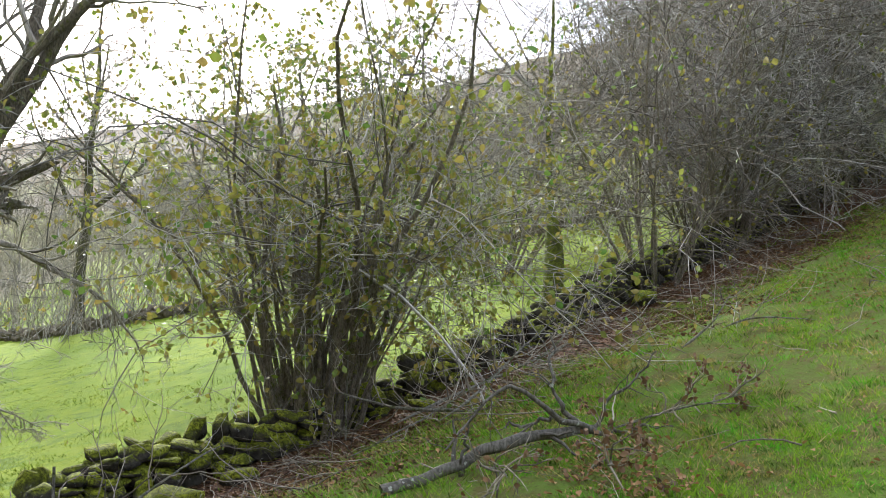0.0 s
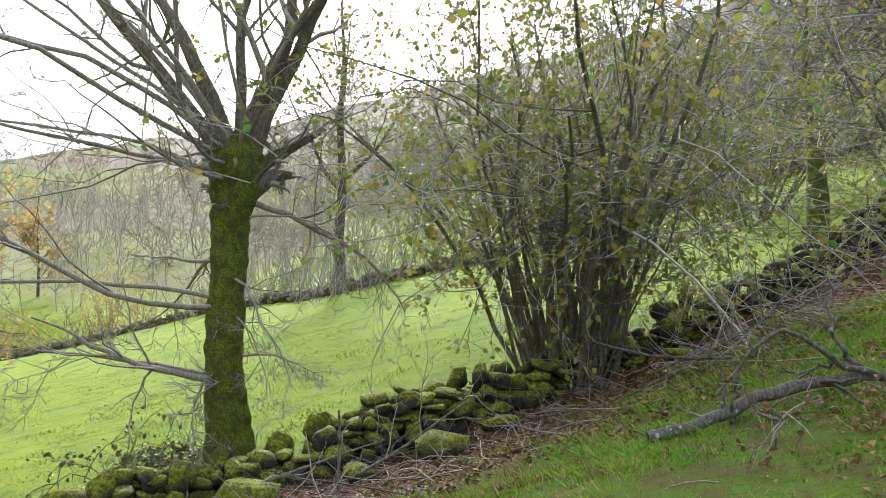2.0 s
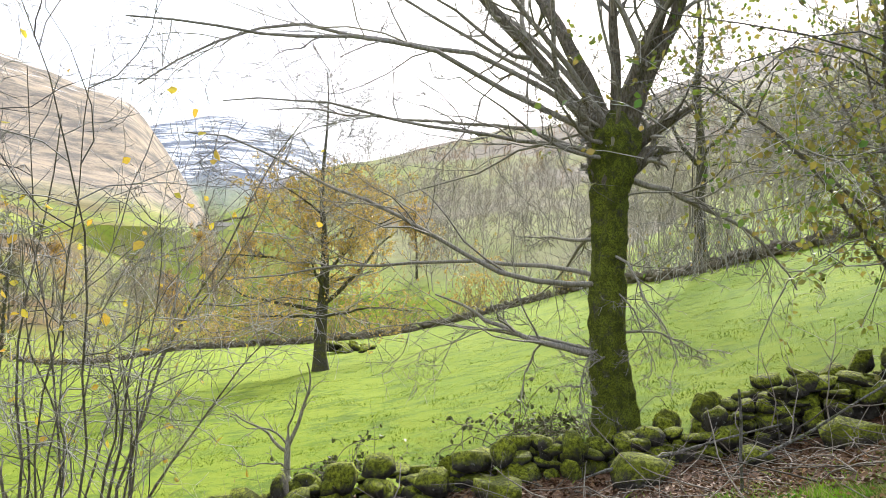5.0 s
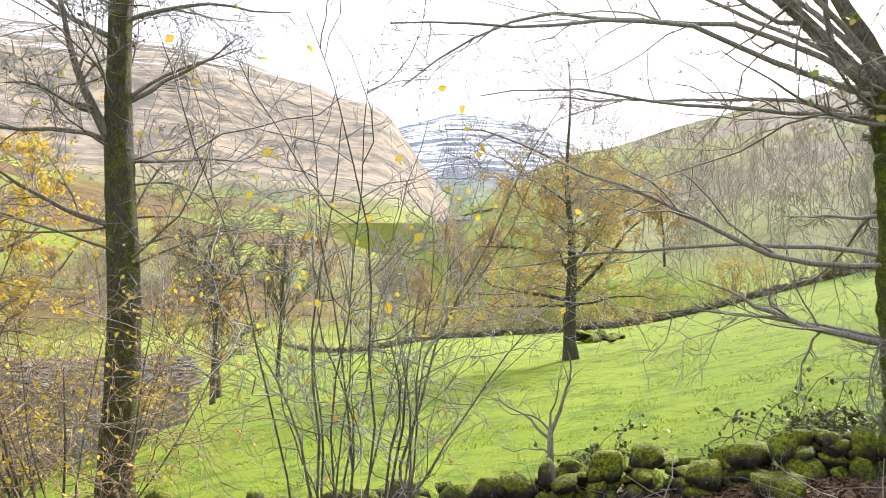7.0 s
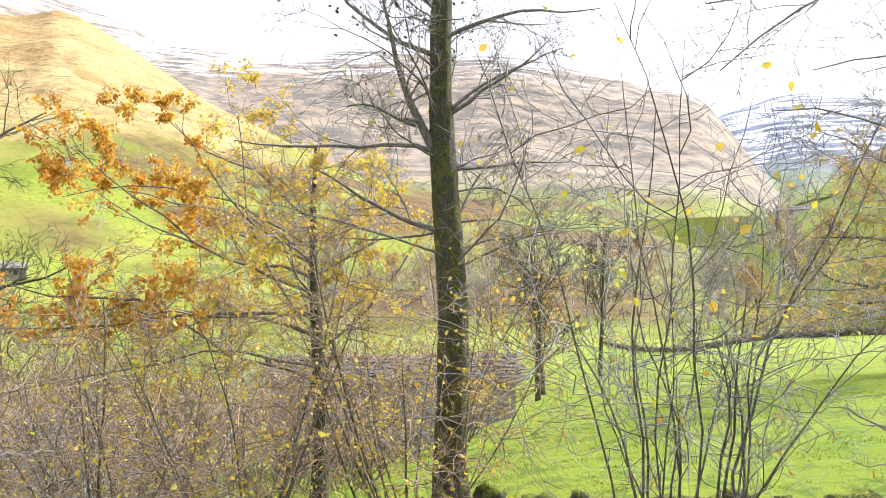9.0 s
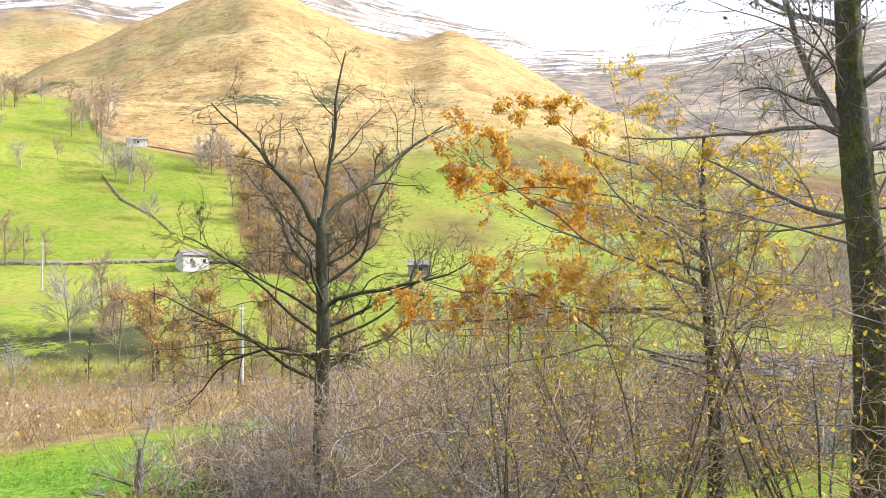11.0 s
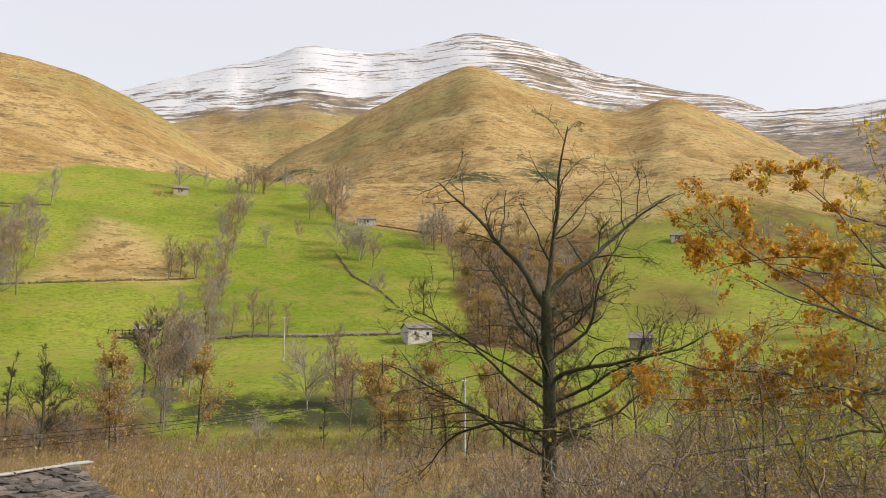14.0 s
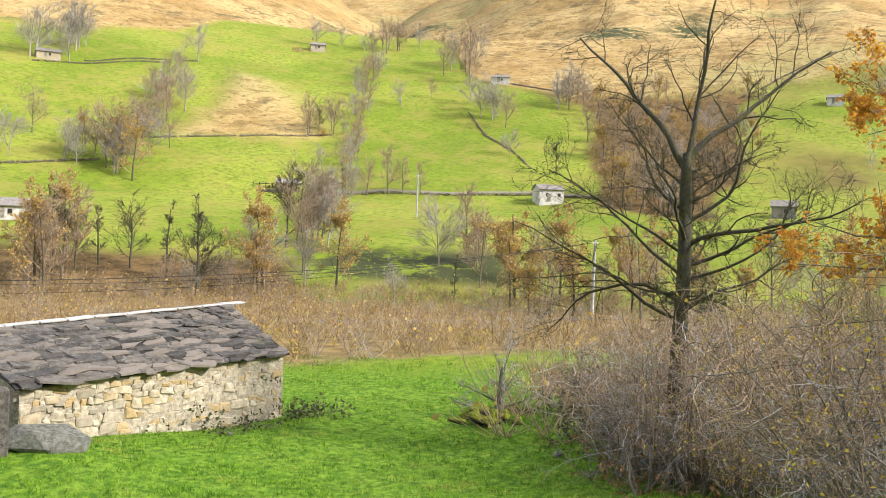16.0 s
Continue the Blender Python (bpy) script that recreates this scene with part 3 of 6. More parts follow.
def joined(pieces):
    V, F, o = [], [], 0
    for v, f in pieces:
        V.append(v)
        F.append(f + o)
        o += len(v)
    return np.concatenate(V), np.concatenate(F)


LEAF = np.array([(0, 0, 0), (0.45, 0.36, 0.1), (0.8, 0.24, 0.06), (1, 0, -0.08), (0.8, -0.24, 0.06), (0.45, -0.36, 0.1)], float)


def leaf_mesh(rng, at, size, droop=0.5, vary=0.35):
    """Small folded leaves, two faces each, at the given points."""
    B = len(at)
    d = rng.normal(size=(B, 3))
    d[:, 2] -= droop
    d /= np.linalg.norm(d, axis=1, keepdims=True)
    s = np.cross(d, rng.normal(size=(B, 3)))
    s /= np.linalg.norm(s, axis=1, keepdims=True)
    u = np.cross(d, s)
    k = size * rng.uniform(1 - vary, 1 + vary, B)
    V = at[:, None] + k[:, None, None] * (LEAF[None, :, 0:1] * d[:, None] + LEAF[None, :, 1:2] * s[:, None] + LEAF[None, :, 2:3] * u[:, None])
    o = np.arange(B)[:, None] * 6
    F = np.concatenate([o + np.array([[0, 1, 2, 3]]), o + np.array([[0, 3, 4, 5]])])
    return V.reshape(-1, 3), F


def along(rng, level, count, span=(0.3, 1.0), keep=None):
    """Points strewn along a batch of branches."""
    P = level[0] if keep is None else level[0][keep]
    b = rng.integers(0, len(P), count)
    f = rng.uniform(*span, count) * (P.shape[1] - 1)
    i = np.minimum(f.astype(int), P.shape[1] - 2)
    w = (f - i)[:, None]
    return P[b, i] * (1 - w) + P[b, i + 1] * w


def dress(root, wood, bark, twig_bark, part_levels=((0, "trunk", 12),), sides=(5, 4, 3), leaves=None, first_twig=1):
    """Hangs a grown tree's meshes under its root: named parts for the large wood, one mesh of twigs, one of leaves."""
    for level, name, k in part_levels:
        for b in range(len(wood.levels[level][0])):
            V, F = wood.tubes(level, k, slice(b, b + 1))
            mesh_part(name, np_mesh(name, V, F), bark, root)
    rest = [wood.tubes(i, sides[min(i - first_twig, len(sides) - 1)]) for i in range(first_twig, len(wood.levels))]
    if rest:
        V, F = joined(rest)
        mesh_part("crown", np_mesh("crown", V, F), twig_bark, root, kind="stuff")
    if leaves:
        V, F = leaves[0]
        mesh_part("foliage", np_mesh("foliage", V, F), leaves[1], root, kind="stuff")
    return root


def rough_trunk(P, R, sides=22, rings=46, bark_depth=0.1, seed=0):
    """A trunk resampled finely, with swellings and furrows."""
    n = P.shape[1]
    t = np.linspace(0, n - 1, rings)
    pts = np.stack([np.interp(t, np.arange(n), P[0, :, k]) for k in range(3)], -1)[None]
    rad = np.interp(t, np.arange(n), R[0])[None]
    V, F = tube_mesh(pts, rad, sides)
    c = np.repeat(pts[0], sides, 0)
    a = np.tile(np.linspace(0, 2 * np.pi, sides, endpoint=False), rings)
    k = 1 + bark_depth * (waves(np.cos(a) * 2.2 + c[:, 2] * 0.5, np.sin(a) * 2.2 + c[:, 2] * 1.6, 1.0, seed + 3, 3) + 0.6 * waves(np.cos(a) * 6, c[:, 2] * 9 + np.sin(a) * 6, 1.0, seed + 9, 2))
    return c + (V - c) * k[:, None], F


def shaped_tree(name, x, y, seed, facing, trunk, limbs, label, twigs=(6, 5, 3), bark=None, limb_bark=None, twig=None, foliage=(), least=0.0025, group="", lean=(0, 0), extra=0,
                extra_span=(0.4, 1.0), extra_len=1.2, extra_rad=0.16, twig_len=0.42, limb_n=9, limb_wob=0.1, z=None, rings=46, knots=0.12):
    """A tree with chosen main limbs. trunk: height and radius in pairs. limbs: height, turn (0: to the right of one who looks along facing,
    180: to the left, 90: away), rise in degrees, length, radius, lift."""
    w = Wood(seed)
    h, rr = np.array(trunk[::2]), np.array(trunk[1::2])
    n = 15
    zz = np.linspace(0, h[-1], n)
    P = np.stack([lean[0] * zz + 0.05 * np.sin(zz * 1.3 + seed) * np.minimum(zz, 1), lean[1] * zz + 0.05 * np.cos(zz * 1.1 + seed) * np.minimum(zz, 1), zz - 0.15], -1)[None]
    w.levels.append((P, np.interp(zz, h, rr)[None]))
    f = radians(facing)
    right, away = np.array([math.cos(f), math.sin(f), 0]), np.array([-math.sin(f), math.cos(f), 0])
    S, D, L, Rd, Lift = [], [], [], [], []
    for lh, turn, rise, ln, lr, lift in limbs:
        S.append([np.interp(lh, zz, P[0, :, k]) for k in range(3)])
        a, e = radians(turn), radians(rise)
        D.append((math.cos(a) * right + math.sin(a) * away) * math.cos(e) + np.array([0, 0, math.sin(e)]))
        L.append(ln), Rd.append(lr), Lift.append(lift)
    for i in range(extra):
        lh = w.r.uniform(*extra_span) * h[-1]
        S.append([np.interp(lh, zz, P[0, :, k]) for k in range(3)])
        a, e = w.r.uniform(0, 2 * np.pi), radians(w.r.normal(25, 15))
        D.append((math.cos(a) * right + math.sin(a) * away) * math.cos(e) + np.array([0, 0, math.sin(e)]))
        L.append(extra_len * w.r.uniform(0.5, 1.2)), Rd.append(np.interp(lh, h, rr) * extra_rad), Lift.append(w.r.uniform(-0.2, 0.4))
    pts, d, L, Lift = [np.array(S)], w.unit(np.array(D)), np.array(L), np.array(Lift)
    for i in range(limb_n - 1):
        d = d + limb_wob * w.r.normal(size=d.shape)
        d[:, 2] += Lift / (limb_n - 1)
        d = w.unit(d)
        pts.append(pts[-1] + d * (L / (limb_n - 1))[:, None])
    w.levels.append((np.stack(pts, 1), np.array(Rd)[:, None] * np.linspace(1, 0.22, limb_n)[None]))
    w.fork(*w.levels[1], twigs[0], (0.2, 1), 44, 15, twig_len, 0.4, 0.5, 7, 0.22, 0.1, least * 1.6)
    w.fork(*w.levels[2], twigs[1], (0.2, 1), 48, 16, twig_len + 0.08, 0.3, 0.55, 4, 0.2, 0.05, least)
    w.fork(*w.levels[3], twigs[2], (0.3, 1), 45, 15, 0.55, 0.3, 0.6, 3, 0.2, 0.0, least)
    root = thing(name, (x, y, gz(x, y) if z is None else z), label, "tree", group)
    V, F = rough_trunk(*w.levels[0], rings=rings, seed=seed, bark_depth=knots)
    mesh_part("trunk", np_mesh("trunk", V, F), bark or M_BARK_MOSS, root)
    for b in range(len(L)):
        V, F = w.tubes(1, 7, slice(b, b + 1))
        mesh_part("limb", np_mesh("limb", V, F), (limb_bark or M_BARK_HAZEL) if Rd[b] > 0.05 or limb_bark is not None else (twig or M_BARK_GREY), root)
    V, F = joined([w.tubes(2, 4), w.tubes(3, 3), w.tubes(4, 3)])
    mesh_part("crown", np_mesh("crown", V, F), twig or M_BARK_GREY, root, kind="stuff")
    for material, count, size, chosen in foliage:
        keep = None
        if chosen is not None:
            tip = w.levels[3][0][:, -1] - P[0, 0]
            keep = np.nonzero(chosen(tip @ right, tip @ away, tip[:, 2]))[0]
        lv = w.levels[3]
        if keep is not None and not len(keep):
            continue
        pts = along(w.r, lv, count, (0.3, 1), keep)
        V, F = leaf_mesh(w.r, pts + w.r.normal(0, 0.03, (count, 3)), size)
        mesh_part("foliage", np_mesh("foliage", V, F), material, root, kind="stuff")
    return root


# ---- the trees and shrubs along the bank ----
def hazel(x, y, seed, stems, height, label, leaf_count, rad=0.03, fan=44, base_r=0.42, side=9, twiglets=6, last=3, bark=None, twig=None, leaf=None, leaf_size=0.075, name="hazel_bush",
          category="shrub", side_len=0.55, droop=-0.35, least=0.0028, wob=0.06, in_curve=0.35, group="", lean=(0, 0), low=0.3):
    """A many-stemmed hazel: stems rise and straighten, long side shoots arch outwards."""
    w = Wood(seed)
    r = w.r
    a, q = r.uniform(0, 2 * np.pi, stems), np.sqrt(r.uniform(0.02, 1, stems))
    start = np.stack([np.cos(a) * q * base_r, np.sin(a) * q * base_r, np.full(stems, -0.15)], -1)
    out = np.tan(np.radians(fan)) * q * r.uniform(0.6, 1.15, stems)
    way = np.stack([np.cos(a) * out + lean[0], np.sin(a) * out + lean[1], np.ones(stems)], -1)
    w.run(start, way, height * r.uniform(0.45, 1.1, stems), rad * r.uniform(0.4, 1.35, stems), 10, wob, in_curve, 0.25)
    w.fork(*w.levels[0], side, (low, 1), 60, 18, side_len, 0.45, 0.45, 9, 0.27, droop, least * 1.7)
    w.fork(*w.levels[1], twiglets, (0.15, 1), 50, 18, 0.42, 0.3, 0.6, 5, 0.3, 0.05, least)
    w.fork(*w.levels[2], last, (0.3, 1), 48, 15, 0.5, 0.3, 0.65, 3, 0.2, 0.05, least)
    root = thing(name, (x, y, gz(x, y)), label, category, group)
    leaves = None
    if leaf_count:
        pts = np.concatenate([along(r, w.levels[2], leaf_count // 2), along(r, w.levels[3], leaf_count - leaf_count // 2)])
        leaves = (leaf_mesh(r, pts, leaf_size), leaf or M_LEAF_HAZEL)
    return dress(root, w, bark or M_BARK_HAZEL, twig or M_BARK_GREY, ((0, "stem", 7),), (4, 3, 3), leaves)


hazel(-1.38, 8.99, 11, 64, 5.2, "large many-stemmed hazel with thin yellow-green leaves beside the stone wall", 16000, rad=0.034, side=5, twiglets=7, last=2, fan=25, in_curve=0.1, side_len=0.92, droop=-0.28, base_r=0.4, least=0.004, leaf_size=0.064, low=0.36, twig=M_BARK_GREY, wob=0.12)
hazel(5.3, 15.8, 12, 44, 6.0, "grey nearly bare hazel beside the upper end of the wall", 1500, rad=0.035, side=11, twiglets=5, last=2, leaf_size=0.08, side_len=0.95, least=0.007, fan=30, low=0.2, droop=-0.5)
hazel(10.2, 19.0, 14, 30, 6.5, "grey leafless hazel thicket at the top of the bank", 300, rad=0.04, side=10, twiglets=6, last=2, side_len=0.9, least=0.009, twig=M_BARK_TANGLE)
hazel(7.5, 22.5, 15, 26, 7.5, "grey leafless hazel behind the upper wall", 80, rad=0.04, side=11, twiglets=6, last=2, side_len=0.85, least=0.009, twig=M_BARK_TANGLE)
hazel(1.2, 18.5, 16, 22, 6.5, "thin bare hazel standing in the upper pasture", 400, rad=0.03, side=8, twiglets=5, last=2, side_len=0.7, least=0.007, twig=M_BARK_TANGLE)
hazel(3.4, 13.4, 18, 15, 5.6, "grey crooked hazel with a few yellow leaves above the wall", 1100, rad=0.028, side=10, twiglets=6, last=2, side_len=1.1, least=0.006, fan=36, leaf_size=0.07, low=0.3, droop=-0.35, twig=M_BARK_TANGLE)
hazel(13.5, 19.5, 19, 22, 6.5, "tangled grey hazel at the top of the bank", 100, rad=0.04, side=10, twiglets=6, last=2, side_len=0.9, least=0.009, twig=M_BARK_TANGLE)
hazel(8.2, 17.6, 20, 30, 6.8, "dense dark-twigged bare hazel behind the upper wall", 500, rad=0.036, side=11, twiglets=6, last=2, side_len=0.95, least=0.008, fan=34, low=0.2, droop=-0.4, leaf_size=0.08)

shaped_tree("pollard_tree", -4.26, 6.98, 21, 31, (0, 0.28, 0.25, 0.215, 0.6, 0.185, 1.3, 0.168, 2.0, 0.158, 2.5, 0.172, 2.75, 0.21, 3.0, 0.26, 3.2, 0.22, 3.38, 0.08),
            [(1.68, 184, 8, 4.3, 0.03, 0.1), (1.74, 177, 13, 3.9, 0.026, -0.1), (0.96, 181, 16, 1.9, 0.04, -0.15), (1.0, 186, 10, 2.7, 0.018, -0.1), (2.1, 170, 14, 1.3, 0.024, 0.3),
             (3.05, 180, 36, 4.8, 0.034, -0.85), (3.1, 190, 44, 4.9, 0.034, -1.0), (3.15, 172, 52, 4.8, 0.036, -1.0), (3.15, 178, 60, 4.8, 0.034, -1.05), (2.95, 195, 20, 3.8, 0.026, -0.4), (3.1, 200, 52, 4.4, 0.028, -1.0), (2.85, 174, 26, 4.0, 0.026, -0.6),
             (2.95, 180, 56, 4.2, 0.085, 0.55), (3.1, 172, 72, 4.2, 0.09, 0.15), (3.2, 120, 85, 4.2, 0.06, 0.0), (3.15, 8, 76, 4.2, 0.08, 0.1), (2.95, 2, 56, 4.2, 0.09, 0.6), (3.1, 335, 66, 4.0, 0.065, 0.3), (2.65, 182, 46, 0.8, 0.17, 0.4), (2.7, 2, 42, 0.75, 0.15, 0.4),
             (2.95, 5, 26, 1.0, 0.11, 0.15), (2.75, 0, -12, 2.2, 0.036, -0.6), (2.2, 90, 20, 1.9, 0.03, 0.2), (1.2, 20, 10, 1.0, 0.015, -0.2), (1.0, 250, 10, 0.9, 0.012, -0.8), (1.95, 320, 10, 1.5, 0.016, -2.6), (1.65, 300, -10, 1.0, 0.012, -2.4), (1.1, 230, 0, 1.0, 0.01, -2.2), (2.5, 345, 20, 1.4, 0.014, -2.0), (3.1, 60, 40, 0.7, 0.12, 0.1), (3.1, 205, 36, 0.6, 0.12, 0.2)],
            "moss-covered pollarded tree with bare spreading limbs beside the stone wall", twigs=(8, 6, 3), twig=M_BARK_MID, least=0.0036, limb_wob=0.13, twig_len=0.45, extra=6, extra_span=(0.84, 0.97), extra_len=3.0, extra_rad=0.1, limb_n=13, knots=0.3, rings=80)
shaped_tree("field_oak", -20.1, 17.1, 22, 48, (0, 0.3, 0.4, 0.21, 2.2, 0.17, 4, 0.11, 6, 0.06, 9.6, 0.015),
            [(2.0, 180, 20, 3.6, 0.07, -0.1), (2.2, 5, 22, 3.6, 0.08, -0.1), (2.6, 90, 20, 3.2, 0.07, 0), (2.6, 270, 18, 3.2, 0.07, 0), (3.0, 200, 30, 3.2, 0.06, 0), (3.2, 20, 30, 3.2, 0.06, 0), (1.8, 0, 8, 3.0, 0.05, -0.25), (1.8, 178, 5, 3.0, 0.05, -0.25),
             (4.0, 150, 40, 2.8, 0.05, 0.1), (4.0, 330, 40, 2.8, 0.05, 0.1), (4.8, 60, 45, 2.4, 0.04, 0.2), (5.0, 220, 50, 2.2, 0.04, 0.2)],
            "small oak with thin gold leaves standing in the pasture", bark=M_BARK_DARK, limb_bark=M_BARK_DARK, twigs=(8, 6, 3), extra=54, extra_span=(0.2, 0.98), extra_len=2.8, twig_len=0.5, least=0.005, limb_wob=0.14, extra_rad=0.13,
            foliage=[(M_LEAF_DULL, 9000, 0.072, lambda a, b, z: z < 6.2), (M_LEAF_RUST, 8000, 0.07, lambda a, b, z: z < 6.6)])
shaped_tree("alder_tree", -9.38, 1.52, 23, 78, (0, 0.24, 0.5, 0.18, 3, 0.158, 5, 0.13, 8, 0.09, 11, 0.03),
            [(4.05, 175, 40, 1.9, 0.06, 0.5), (4.1, 182, 15, 2.6, 0.03, 0.1), (3.2, 180, 16, 1.7, 0.035, -0.2), (4.5, 0, 28, 1.5, 0.03, 0.2), (4.55, 5, 40, 1.6, 0.025, 0.0), (3.9, 0, 15, 1.5, 0.02, -0.2), (5.2, 182, 30, 2.2, 0.035, 0.2), (5.4, 0, 35, 2.0, 0.03, 0.2),
             (5.7, 178, 20, 1.8, 0.025, 0.3), (3.3, 10, 20, 1.2, 0.015, -0.3), (2.8, 350, 25, 1.4, 0.015, 0.1), (2.2, 10, 30, 1.1, 0.012, 0.1)],
            "tall straight mossy-trunked tree with bare grey side branches", twigs=(10, 7, 3), twig_len=0.48, limb_wob=0.14, extra=46, extra_span=(0.25, 0.98), extra_len=2.1, extra_rad=0.1, rings=90, least=0.0034, bark=M_BARK_ALDER, limb_bark=M_BARK_TANGLE, twig=M_BARK_MID,
            foliage=[(M_CONE, 900, 0.05, lambda a, b, z: (z > 5.2) & (a < 0.3)), (M_LEAF_YELLOW, 120, 0.06, lambda a, b, z: z < 5)])
shaped_tree("russet_oak", -11.9, 0.35, 24, 90, (0, 0.17, 0.5, 0.12, 1.6, 0.095, 3, 0.07, 5.2, 0.02),
            [(2.6, 180, 24, 3.9, 0.03, 0.05), (2.9, 176, 30, 4.0, 0.03, 0.0), (3.2, 184, 32, 3.8, 0.028, -0.1), (2.2, 186, 20, 4.1, 0.022, 0.1), (3.6, 170, 38, 3.2, 0.025, -0.1), (2.4, 0, 30, 2.6, 0.025, 0.1), (3.4, 10, 38, 2.6, 0.025, 0.1), (4.0, 90, 45, 2.2, 0.02, 0.1), (3.0, 270, 25, 2.6, 0.025, 0.1), (1.6, 182, 16, 3.4, 0.016, 0.05), (1.4, 350, 18, 2.2, 0.018, 0.1), (3.8, 186, 28, 3.4, 0.02, -0.1), (4.2, 178, 34, 2.8, 0.02, -0.2), (2.0, 172, 28, 3.4, 0.025, 0.0), (3.4, 192, 20, 3.6, 0.025, 0.1), (4.0, 20, 40, 2.2, 0.018, 0.0), (3.6, 230, 30, 2.8, 0.022, 0.0), (3.6, 140, 34, 2.8, 0.022, 0.0), (2.6, 215, 22, 3.2, 0.024, 0.0)],
            "young oak with russet and yellow leaves in the thicket", bark=M_BARK_DARK, limb_bark=M_BARK_TANGLE, twig=M_BARK_MID, twigs=(8, 6, 3), extra=10, extra_len=1.6, least=0.003, limb_wob=0.16, twig_len=0.36,
            foliage=[(M_LEAF_OAK, 9000, 0.05, lambda a, b, z: (a < -1.5) & (z > 2.7) & (waves(a, z + b, 0.7, 67, 2) > -0.4)), (M_LEAF_GOLD, 7500, 0.05, lambda a, b, z: (a > -2.6) & (z > 1.6)), (M_LEAF_YELLOW, 3000, 0.055, lambda a, b, z: (a > -2.9))])
shaped_tree("valley_tree", -22.5, -8.65, 25, 110, (0, 0.32, 0.6, 0.24, 4, 0.2, 6.2, 0.18, 8.4, 0.15, 8.8, 0.1),
            [(4.2, 180, 16, 5.4, 0.055, -0.1), (4.7, 174, 18, 5.6, 0.055, -0.2), (5.4, 186, 24, 5.4, 0.05, -0.15), (6.0, 178, 30, 4.6, 0.045, -0.05), (4.9, 190, 14, 4.6, 0.04, 0.0), (4.5, 4, 16, 4.4, 0.055, 0.1), (5.3, 352, 22, 4.2, 0.05, 0.1), (6.2, 2, 30, 4.6, 0.075, 0.15), (6.9, 356, 34, 4.4, 0.06, 0.15), (5.7, 8, 24, 3.6, 0.06, 0.3), (5.8, 90, 25, 3.6, 0.06, 0.1), (6.4, 270, 25, 3.6, 0.06, 0.1),
             (7.2, 182, 40, 3.4, 0.05, 0.1), (7.8, 176, 52, 3.2, 0.045, 0.2), (8.3, 180, 71, 5.4, 0.1, 0.1), (8.5, 25, 77, 5.2, 0.085, 0.1), (8.5, 0, 56, 5.6, 0.1, 0.25), (7.4, 4, 42, 3.4, 0.05, 0.2)],
            "large dark leafless tree with sweeping low limbs on the slope", bark=M_BARK_DARK, limb_bark=M_BARK_DARK, twig=M_BARK_DARK, twigs=(10, 7, 4), extra=16, extra_span=(0.45, 0.97), extra_len=2.6, twig_len=0.42, limb_wob=0.15, least=0.006, limb_n=11)
shaped_tree("wall_tree", 1.75, 13.3, 26, -8, (0, 0.22, 0.4, 0.17, 1.2, 0.16, 1.6, 0.11, 1.8, 0.05, 3, 0.045, 6.5, 0.015), [(2.0, 175, 10, 2.2, 0.04, 0.3), (3.0, 10, 40, 2.6, 0.04, 0.2), (3.6, 180, 45, 2.6, 0.04, 0.2)],
            "slim tree with a thick moss sleeve growing out of the wall", extra=12, extra_len=2.4, least=0.004)
shaped_tree("grey_ash", -13.5, 30.5, 27, 24, (0, 0.36, 0.8, 0.24, 3, 0.2, 6, 0.14, 13, 0.03), [(4, 180, 40, 5, 0.1, 0.3), (4.5, 0, 45, 5, 0.1, 0.3), (6, 90, 50, 5, 0.09, 0.3), (6, 270, 50, 5, 0.09, 0.3)],
            "tall grey leafless ash at the edge of the pasture", bark=M_BARK_DARK, extra=34, extra_len=4.2, extra_span=(0.3, 0.97), least=0.009, limb_bark=M_BARK_DARK)

hazel(-5.95, 2.5, 13, 20, 3.8, "slender bare hazel saplings with a few yellow leaves", 110, rad=0.011, fan=17, base_r=0.45, side=9, twiglets=6, last=2, leaf=M_LEAF_YELLOW, leaf_size=0.06, name="hazel_sapling",
      side_len=0.55, droop=0.15, in_curve=0.2, wob=0.12, least=0.0026, bark=M_BARK_HAZEL)
shaped_tree("sapling", -7.02, 5.28, 17, 55, (0, 0.045, 0.3, 0.036, 0.6, 0.03, 0.72, 0.014), [(0.55, 180, 32, 0.75, 0.02, 0.3), (0.6, 0, 36, 1.0, 0.024, 0.2), (0.62, 172, 66, 0.7, 0.014, 0.0), (0.64, 20, 62, 0.8, 0.014, 0.1), (0.4, 200, 20, 0.6, 0.01, 0.1)],
            "small forked bare sapling beside the wall", twigs=(4, 3, 1), bark=M_BARK_MID, twig=M_BARK_MID, least=0.0028, limb_wob=0.24, rings=20, knots=0.08)

# ---- thicket below the bank ----
first = {}
THICKET = {
    "brown": dict(stems=26, height=4.0, rad=0.017, fan=50, base_r=0.7, side=7, twiglets=3, last=1, bark=M_BARK_HAZEL, twig=M_BARK_BROWN, leaf_count=0, least=0.006, droop=0.1, lean=(0.12, -0.35)),
    "grey": dict(stems=22, height=3.9, rad=0.019, fan=52, base_r=0.6, side=7, twiglets=3, last=1, bark=M_BARK_HAZEL, twig=M_BARK_GREY, leaf_count=0, least=0.006, droop=0.0, lean=(0.12, -0.35)),
    "yellow": dict(stems=20, height=3.8, rad=0.016, fan=46, base_r=0.5, side=9, twiglets=4, last=2, bark=M_BARK_HAZEL, twig=M_BARK_BROWN, leaf_count=1000, leaf=M_LEAF_YELLOW, leaf_size=0.055, least=0.0042),
}
